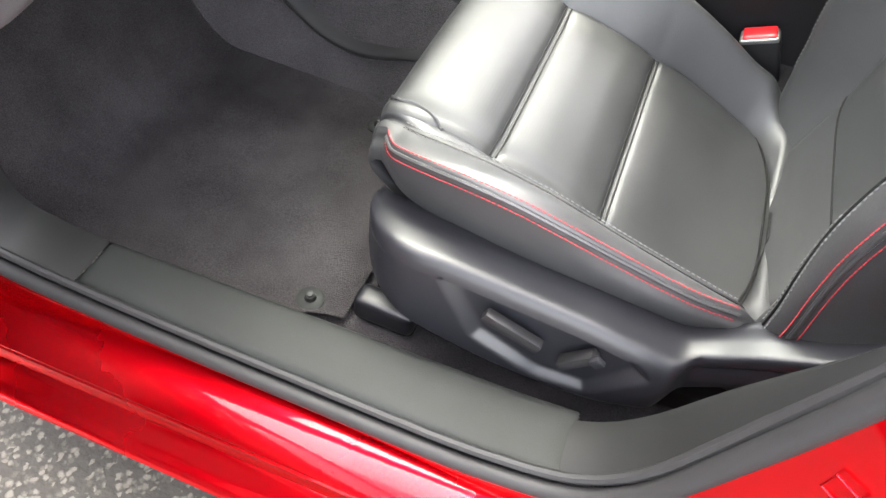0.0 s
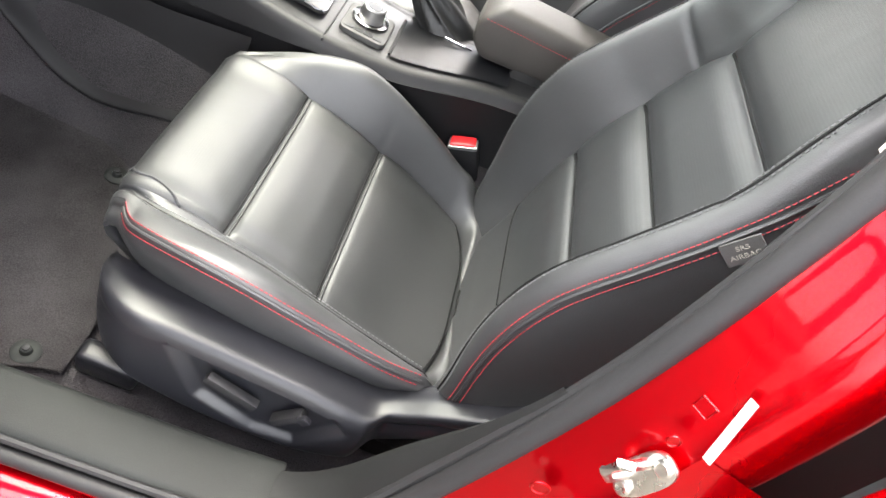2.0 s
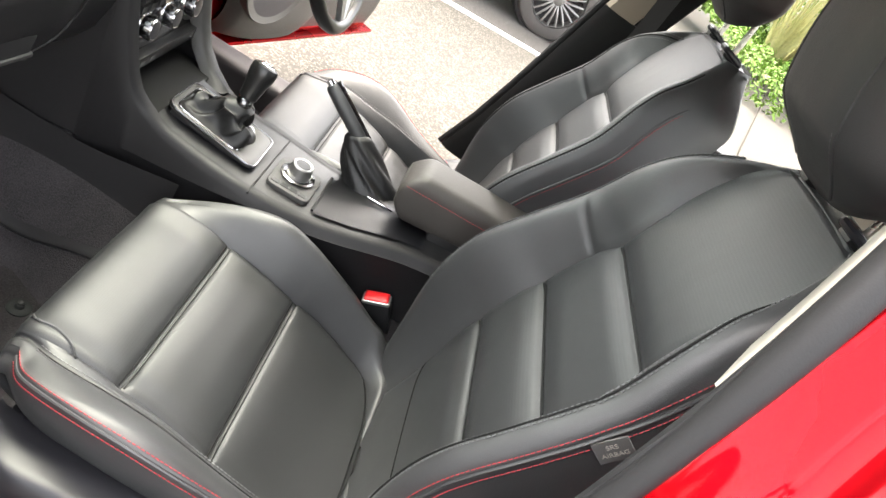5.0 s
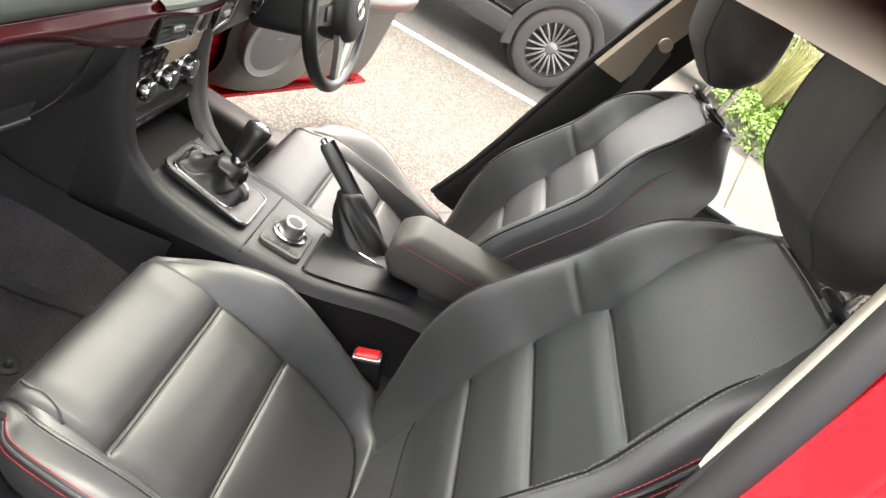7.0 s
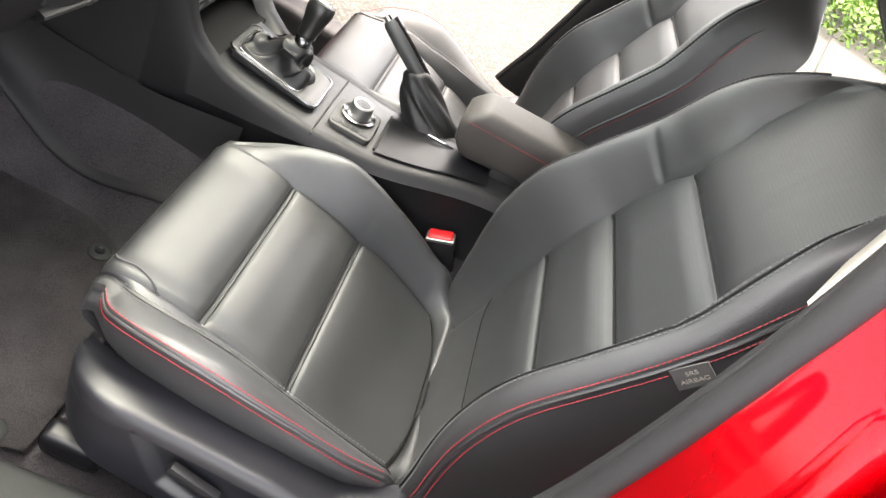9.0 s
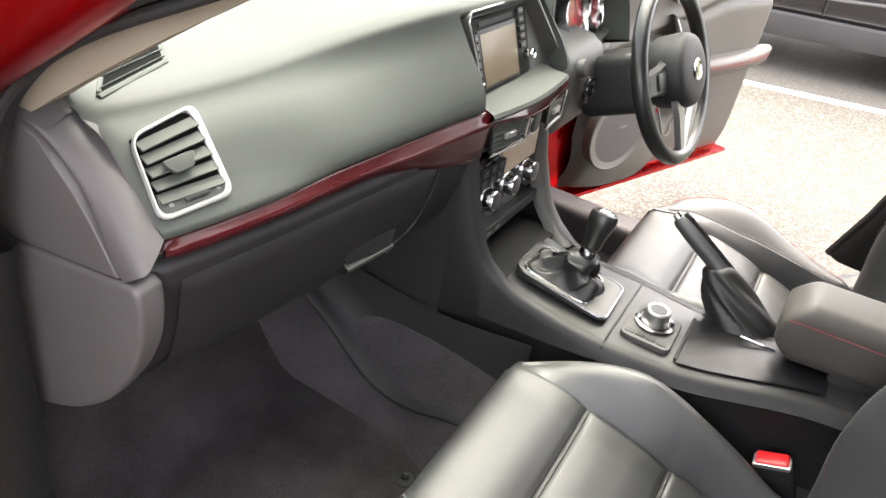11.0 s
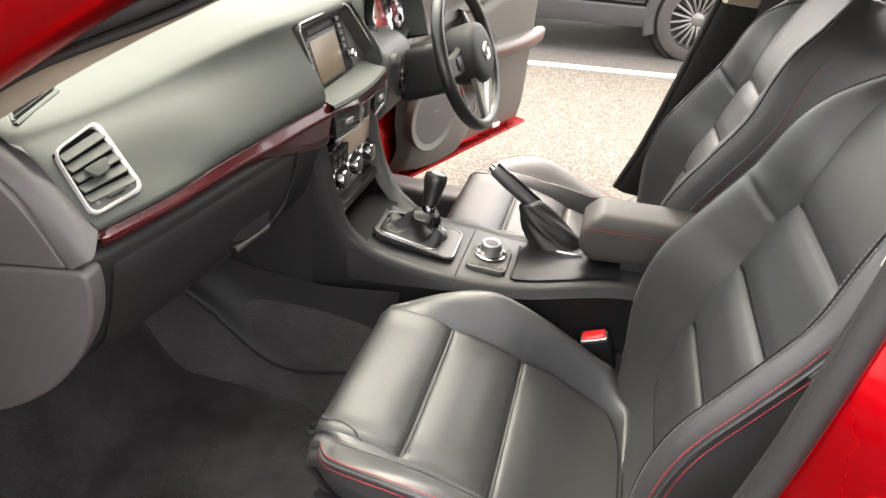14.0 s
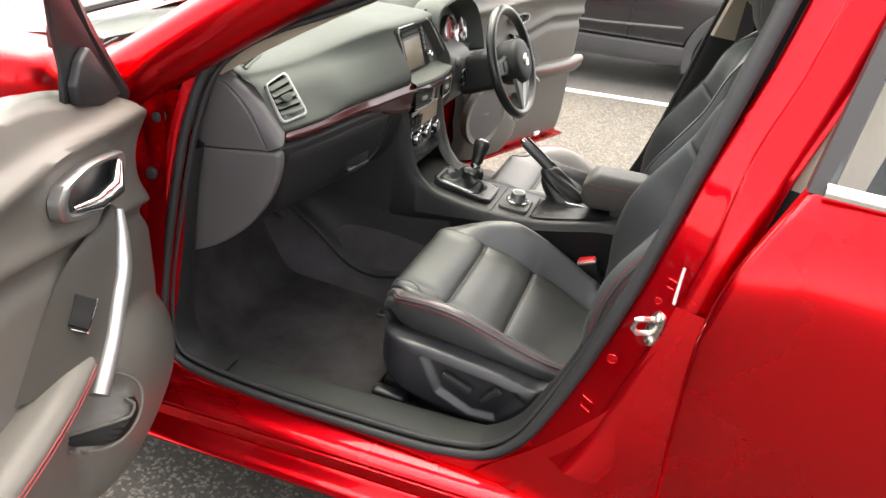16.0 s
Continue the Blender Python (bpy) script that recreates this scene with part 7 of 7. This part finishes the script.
rw = part("rear_window", loft([[Vector((1.86 - 0.55 * u, 0.02 + (0.66 - 0.05 * u) * v, 1.06 + 0.40 * u - 0.03 * v * v)) for v in [-1 + 0.2 * j for j in range(11)]] for u in [k / 6 for k in range(7)]]), M_GLASS, shell, "clear rear window")
rw.visible_shadow = False
part("rear_shelf", box(1.35, 2.3, -0.9, 0.9, 0.95, 0.99, 0.01), M_TRIM, shell, "dark parcel shelf")
rs = thing("rear_bench", "black leather rear bench seat", "rear seat")
part("bench_cushion", box(0.85, 1.30, -0.62, 0.66, 0.36, 0.55, 0.05, 3), M_LEATHER, rs)
part("bench_back", box(1.22, 1.38, -0.62, 0.66, 0.50, 0.98, 0.05, 3), M_LEATHER, rs)

# driver's side: sill, rear door and its window opening
far = thing("far_body_side", "red body side behind the driver's seat", "car body")
part("far_sill", box(-0.75, 0.40, 0.74, 0.845, 0.16, 0.372, 0.03, 3), M_ENDTRIM, far, "grey sill cover")
part("far_door_skin", loft([[Vector((0.42 + 1.0 * k / 8, 0.985 - 0.06 * abs(z - 0.6), z)) for z in [0.22 + 0.69 * j / 12 for j in range(13)]] for k in range(9)]), M_RED, far, "glossy red outer skin", angle=80)
part("far_rear_door", box(0.42, 1.45, 0.84, 0.94, 0.25, 0.93, 0.03, 3), M_TRIM, far, "dark rear door trim")
part("far_window_sill", box(0.45, 1.45, 0.80, 0.90, 0.93, 0.955, 0.01, 2), M_PLASTIC, far, "black window sill")
rows = []
for k in range(11):
    u = k / 10
    c = Vector((1.30 + 0.5 * u, 0.82 - 0.15 * u, 0.95 + 0.52 * u))
    rows.append([c + Vector(d) for d in ((-0.05, 0.03, 0), (-0.05, -0.02, 0), (0.25, -0.05, 0), (0.25, 0.05, 0))])
part("rear_pillar", loft(rows, ring=True, caps=True), M_BEIGE, far, "beige rear pillar trim")
part("roof_rail", tube([(-0.10, 0.66, 1.45), (0.4, 0.655, 1.515), (0.9, 0.65, 1.52), (1.5, 0.62, 1.44)], 0.035, 8), M_BEIGE, far, "beige roof rail trim")
part("roof_rail", tube([(0.42, -0.615, 1.52), (0.9, -0.61, 1.52), (1.5, -0.60, 1.44)], 0.035, 8), M_BEIGE, far, "beige roof rail trim")
belt_strap = thing("seat_belt", "black seat belt webbing on the driver's door pillar", "seat belt")
part("webbing", loft([[Vector((x, y - 0.004, z)) + Vector((0.024 * w, 0, 0.0)) for w in (-1, 1)] for x, y, z in ((0.457, 0.664, 1.25), (0.463, 0.690, 1.10), (0.45, 0.715, 0.9), (0.44, 0.735, 0.5))]), M_CABLE, belt_strap, "black webbing")
part("anchor", lathe([(0.018, 0), (0.018, 0.012), (0.012, 0.016), (0.002, 0.016)], 20, pose(0.455, 0.668, 1.258, 90, 0, 0)), M_BEIGE, belt_strap, "beige belt anchor")

# fittings on the pillar behind the door
striker = thing("door_striker", "zinc door striker bolted to the red pillar", "door striker")
Sm = Matrix.Translation((0.352, -0.888, 0.826)) @ Matrix((Vector((0.80, -0.55, 0.2)).normalized(), Vector((0, 0, 0)), Vector((0, 0, 0)))).transposed().to_4x4()
zx = Vector((-0.72, -0.69, 0.02)).normalized()
zy = Vector((0.16, 0.0, 0.98)); zy = (zy - zx * zy.dot(zx)).normalized()
Sm = Matrix((zy.cross(zx), zy, zx)).transposed().to_4x4()
Sm.translation = (0.356, -0.868, 0.826)
part("base_plate", prism(rounded([(-0.018, -0.038), (0.016, -0.036), (0.018, 0.038), (-0.016, 0.036)], r=0.4), lambda p: Sm @ Vector((p[0], p[1], 0)), lambda p: Sm @ Vector((p[0], p[1], 0.006)), 0.002), M_STEEL, striker)
part("loop", tube([Sm @ Vector(p) for p in ((-0.006, -0.016, 0.004), (-0.012, -0.016, 0.028), (-0.018, -0.010, 0.034), (-0.018, 0.010, 0.034), (-0.012, 0.016, 0.028), (-0.006, 0.016, 0.004))], 0.0055, 8), M_STEEL, striker, "steel striker loop")
for q in (-0.027, 0.027):
    part("screw", lathe([(0.009, 0.006), (0.009, 0.009), (0.006, 0.0105), (0.002, 0.0095)], 16, Sm @ pose(0.002, q, 0)), M_STEEL, striker)
sticker = thing("pillar_label", "narrow white tyre pressure label on the red pillar", "label")
Lz = Vector((-0.95, -0.28, 0.12)).normalized()
Ly = Vector((0.0, 0.38, 0.92))
Ly = (Ly - Lz * Ly.dot(Lz)).normalized()
Lm = Matrix((Ly.cross(Lz), Ly, Lz)).transposed().to_4x4()
Lm.translation = (0.370, -0.866, 0.919)
part("label_sheet", box(-0.0045, 0.0045, -0.033, 0.033, -0.001, 0.001, 0.0, 1, Lm), M_LABEL, sticker)
for k in range(9):
    part("print_line", box(-0.0036, 0.0036 - 0.002 * (k % 3), -0.029 + 0.0068 * k, -0.0277 + 0.0068 * k, 0.001, 0.0013, 0.0, 1, Lm), M_PALETRIM, sticker)

# ---- the passenger's open door ----
PAS = door_frame(-0.788, -0.898, 68.0, -1)
passenger_door = front_door(PAS, -1, 0.0, lambda z: lerp_table(z, [(0.28, 0.0), (0.37, -0.025), (0.45, -0.03), (0.52, -0.045), (0.60, -0.036), (0.70, -0.024), (0.80, -0.006), (0.88, 0.020), (0.92, 0.008), (0.955, -0.03), (0.985, -0.015), (1.04, 0.06), (1.1, 0.10)]), "open passenger's door with grey trim and a silver pull")

shell_rows = []
for k in range(13):
    v = -1 + 2 * k / 12
    r = (1 - abs(v) ** 3.5) ** (1 / 3.5)
    shell_rows.append([PAS @ Vector((0.060 + 0.072 * r * abs(math.cos(a)) ** 0.7 * (1 if math.cos(a) > 0 else -1) - 0.02 * v, -0.165 + 0.105 * v, 1.018 + 0.082 * max(r, 0.02) * abs(math.sin(a)) ** 0.7 * (1 if math.sin(a) > 0 else -1))) for a in [2 * math.pi * j / 28 for j in range(28)]])
wing_mirror = part("wing_mirror", loft(shell_rows, ring=True, caps=True), M_RED, passenger_door, "glossy red wing mirror shell", angle=70)
part("mirror_joint", tube([PAS @ Vector((0.060 + 0.0735 * math.cos(a), -0.165 + 0.085 * math.sin(a), 0.985)) for a in [2 * math.pi * j / 28 for j in range(28)]], 0.004, 6, True), M_RUBBER, wing_mirror, "dark joint of the mirror shell")
part("mirror_arm", box(0.06, 0.15, -0.09, 0.03, 0.965, 1.0, 0.012, 2, PAS), M_PLASTIC, wing_mirror, "black mirror arm")

# ---- a dark parked car beyond the bay line ----
def road_wheel(parent, m):
    ty = part("tyre", lathe([(0.235, -0.10), (0.30, -0.105), (0.33, -0.09), (0.34, -0.05), (0.34, 0.05), (0.33, 0.09), (0.30, 0.105), (0.235, 0.10)], 48, m, full=False), M_TYRE, parent, "black tyre")
    rim = part("rim", lathe([(0.238, -0.09), (0.24, 0.085), (0.228, 0.09), (0.215, 0.06), (0.21, -0.06)], 48, m, full=False), M_ALLOY, parent, "grey multi-spoke alloy rim")
    for k in range(20):
        a = 2 * math.pi * (k // 2) / 10 + (0.10 if k % 2 else -0.10)
        b = 2 * math.pi * (k // 2) / 10 + (0.16 if k % 2 else -0.16)
        p, q = Vector((0.05 * math.cos(a), 0.05 * math.sin(a), 0.06)), Vector((0.222 * math.cos(b), 0.222 * math.sin(b), 0.075))
        bm = tube([p, p.lerp(q, 0.5) + Vector((0, 0, 0.012)), q], 0.011, 6)
        bm.transform(m)
        part("spoke", bm, M_ALLOY, rim)
    part("wheel_well", lathe([(0.215, 0.01), (0.002, 0.012)], 32, m), M_MATT, rim)
    part("hub_cap", lathe([(0.055, 0.04), (0.055, 0.07), (0.035, 0.08), (0.002, 0.08)], 24, m), M_ALLOY, rim, "grey hub cap")


for wx in (-1.45, 1.78):
    for s in (-1, 1):
        wb = part("wheel", lathe([(0.05, -0.09), (0.05, 0.05)], 16, pose(wx, 0.02 + s * 0.79, 0.04 + 0.34, 90, 0, 0)), M_RUBBER, shell)
        road_wheel(wb, pose(wx, 0.02 + s * 0.79, 0.04 + 0.34, 90 if s < 0 else -90, 0, 0))


def parked_vehicle(Q, paint, label, look_of):
    """A parked car seen from its side."""
    parked = thing("parked_car", label, "car", "parked cars")
    stations = [(-3.45, 0.55, 0.75), (-3.3, 0.62, 0.86), (-2.4, 0.98, 1.02), (-1.9, 1.05, 1.10), (-1.2, 1.45, 1.08), (-0.4, 1.54, 1.07), (0.3, 1.50, 1.06), (0.62, 1.35, 1.05), (0.80, 1.0, 0.98)]
    rows = []
    for x, zr, zb in stations:
        prof = [(0.10, 0.24), (0.03, 0.30), (0.0, 0.50), (-0.015, 0.72), (0.0, 0.88), (0.035, zb), (0.16, min(zr, zb + 0.35)), (0.32, zr), (0.85, zr + 0.02), (1.38, zr), (1.54, min(zr, zb + 0.35)), (1.66, zb), (1.70, 0.72), (1.68, 0.30), (1.6, 0.24)]
        rows.append([Q @ Vector((x, y, z)) for y, z in prof])
    part("body", loft(rows, ring=True, caps=True), paint, parked, look_of, angle=50)
    part("sill_cladding", loft([[Q @ Vector((x, y, z)) for y, z in ((-0.012, 0.40), (-0.030, 0.385), (-0.035, 0.30), (-0.02, 0.24), (0.10, 0.22))] for x in (-2.15, -1.4, -0.8, -0.38)]), M_GREYCLAD, parked, "grey plastic sill cladding")
    for wx in (0.0, -2.55):
        rows = [[Q @ Vector((wx + r * math.cos(a), y, 0.34 + r * math.sin(a))) for a in [math.pi * (-0.12 + 1.24 * k / 24) for k in range(25)]] for r, y in ((0.36, 0.10), (0.36, -0.03), (0.375, -0.04), (0.44, -0.035), (0.45, -0.015))]
        part("arch_cladding", loft(rows), M_GREYCLAD, parked, "grey wheel arch cladding")
        part("arch_well", lathe([(0.365, -0.2), (0.365, 0.02), (0.002, 0.02)], 32, Q @ pose(wx, 0.04, 0.34, 90, 0, 0)), M_RUBBER, parked)
        w = part("wheel", lathe([(0.05, -0.09), (0.05, 0.05)], 16, Q @ pose(wx, 0.05, 0.34, 90, 0, 0)), M_RUBBER, parked)
        road_wheel(w, Q @ pose(wx, 0.06, 0.34, 90, 0, 0))
    for wx in (0.0, -2.55):
        w = part("wheel", lathe([(0.30, -0.1), (0.34, -0.06), (0.34, 0.06), (0.30, 0.1)], 32, Q @ pose(wx, 1.62, 0.34, 90, 0, 0)), M_TYRE, parked)
    part("door_gap", tube([Q @ Vector((-0.95, -0.016, 0.42)), Q @ Vector((-0.97, -0.018, 0.72)), Q @ Vector((-0.94, 0.0, 0.95))], 0.006, 6), M_RUBBER, parked)
    part("door_moulding", tube([Q @ Vector((-2.0, -0.014, 0.50)), Q @ Vector((-1.2, -0.016, 0.52)), Q @ Vector((-0.5, -0.012, 0.56))], 0.012, 6), M_GLOSS, parked, "gloss lower moulding")
    part("tail_lamp", box(0.55, 0.80, -0.02, 0.25, 0.78, 1.0, 0.03, 2, Q), M_LAMPRED, parked, "red tail lamp")
    side_window = prism([(-2.05, 1.08), (-1.25, 1.40), (-0.45, 1.48), (0.28, 1.42), (0.45, 1.12), (-1.0, 1.06)], lambda p: Q @ Vector((p[0], 0.045 + (p[1] - 1.06) * 0.43, p[1])), lambda p: Q @ Vector((p[0], 0.020 + (p[1] - 1.06) * 0.43, p[1])), 0.01)
    part("side_window", side_window, M_GLOSS, parked, "dark side glass")
    part("bumper", box(0.45, 0.90, -0.02, 1.70, 0.30, 0.62, 0.06, 3, Q), M_GREYCLAD, parked, "grey rear bumper")
    return parked


parked_vehicle(Matrix.Translation((0.745, 4.74, GROUND)) @ Matrix.Rotation(BAY, 4, "Z"), M_DARKPAINT, "dark grey parked car with grey sill cladding", "glossy dark grey bodywork")
parked_vehicle(Matrix.Translation((-4.6, 3.3, GROUND)) @ Matrix.Rotation(BAY, 4, "Z"), M_WHITEPAINT, "pale white parked car ahead of the red car", "glossy white bodywork")

# ---- hedge behind the pavement ----
M_LEAF = mat("bright_green_leaf", (0.084, 0.168, 0.011), 0.6, vary=0.4, scale=3, fine=30)
rng = random.Random(5)
bm = bmesh.new()
for k in range(42000):
    a = rng.uniform(-1, 1)
    x, y = rng.uniform(3.7, 12), rng.uniform(8.4, 17)
    h = 0.55 + 0.25 * noise.noise((x * 0.7, y * 0.7, 0)) + 0.12 * noise.noise((x * 3, y * 3, 4))
    c = Vector((x, y, GROUND + 0.05 + h * (rng.uniform(0.0, 1.0) if y < 9.0 else rng.uniform(0.55, 1.0))))
    s = rng.uniform(0.028, 0.06)
    e = Euler((rng.uniform(-0.9, 0.9), rng.uniform(-0.9, 0.9), rng.uniform(0, 6.28))).to_matrix()
    bm.faces.new([bm.verts.new(c + e @ Vector(p) * s) for p in ((-1, 0, 0), (0, -0.45, 0.12), (1, 0, 0), (0, 0.45, 0.12))])
part("hedge", bm, M_LEAF, None, smooth=False)
tagged(bpy.data.objects["hedge"], "low bright green clipped hedge beyond the pavement", "hedge", kind="stuff")

# ---- taller shrubs and a clump of ornamental grass behind the low hedge ----
bm = bmesh.new()
for k in range(30000):
    x, y = rng.uniform(2.0, 13), rng.uniform(12.0, 13.6)
    h = 2.5 + 0.5 * noise.noise((x * 0.6, y * 0.5, 7)) + 0.35 * noise.noise((x * 2.2, y * 2, 1))
    c = Vector((x, y, GROUND + 0.3 + (h - 0.3) * rng.uniform(0.0, 1.0)))
    s = rng.uniform(0.04, 0.085)
    e = Euler((rng.uniform(-0.9, 0.9), rng.uniform(-0.9, 0.9), rng.uniform(0, 6.28))).to_matrix()
    bm.faces.new([bm.verts.new(c + e @ Vector(p) * s) for p in ((-1, 0, 0), (0, -0.4, 0.12), (1, 0, 0), (0, 0.4, 0.12))])
tagged(part("shrubs", bm, M_LEAF, None, smooth=False), "tall loose green shrubs behind the clipped hedge", "shrub", kind="stuff")
M_GRASS = mat("straw_green_grass_blade", (0.27, 0.26, 0.11), 0.6, vary=0.4, scale=2, fine=20)
bm = bmesh.new()
for cx, cy, n in ((4.9, 10.7, 230), (5.9, 11.2, 200), (7.2, 11.3, 180)):
    for k in range(n):
        a, lean = rng.uniform(0, 6.28), rng.uniform(0.1, 0.75)
        hh, wd = rng.uniform(1.2, 2.1), rng.uniform(0.010, 0.02)
        d = Vector((math.cos(a), math.sin(a), 0))
        side = Vector((-math.sin(a + 0.6), math.cos(a + 0.6), 0)) * wd
        last = None
        for j in range(6):
            u = j / 5
            p = Vector((cx, cy, GROUND + 0.3)) + d * (0.18 + lean * u * u * hh * 0.9) + Vector((0, 0, hh * (u - 0.38 * lean * u ** 3)))
            now = [bm.verts.new(p - side * (1 - 0.85 * u)), bm.verts.new(p + side * (1 - 0.85 * u))]
            if last:
                bm.faces.new((last[0], last[1], now[1], now[0]))
            last = now
tagged(part("ornamental_grass", bm, M_GRASS, None, smooth=False), "arching straw-green ornamental grass behind the low hedge", "grass", kind="stuff")

# ---- hedge far ahead ----
bm = bmesh.new()
for k in range(9000):
    y = rng.uniform(-9, 14)
    x = -15.0 + 1.5 * noise.noise((y * 0.4, 0, 3)) + rng.uniform(0, 1.6)
    h = 1.7 + 0.6 * noise.noise((y * 0.5, 2, 0))
    c = Vector((x, y, GROUND + 0.05 + h * rng.uniform(0.0, 1.0)))
    s = rng.uniform(0.08, 0.16)
    e = Euler((rng.uniform(-0.9, 0.9), rng.uniform(0.2, 1.6), rng.uniform(0, 6.28))).to_matrix()
    bm.faces.new([bm.verts.new(c + e @ Vector(p) * s) for p in ((-1, 0, 0), (0, -0.5, 0.12), (1, 0, 0), (0, 0.5, 0.12))])
tagged(part("hedge", bm, M_LEAF, None, smooth=False), "green hedge far ahead of the parked cars", "hedge", kind="stuff")
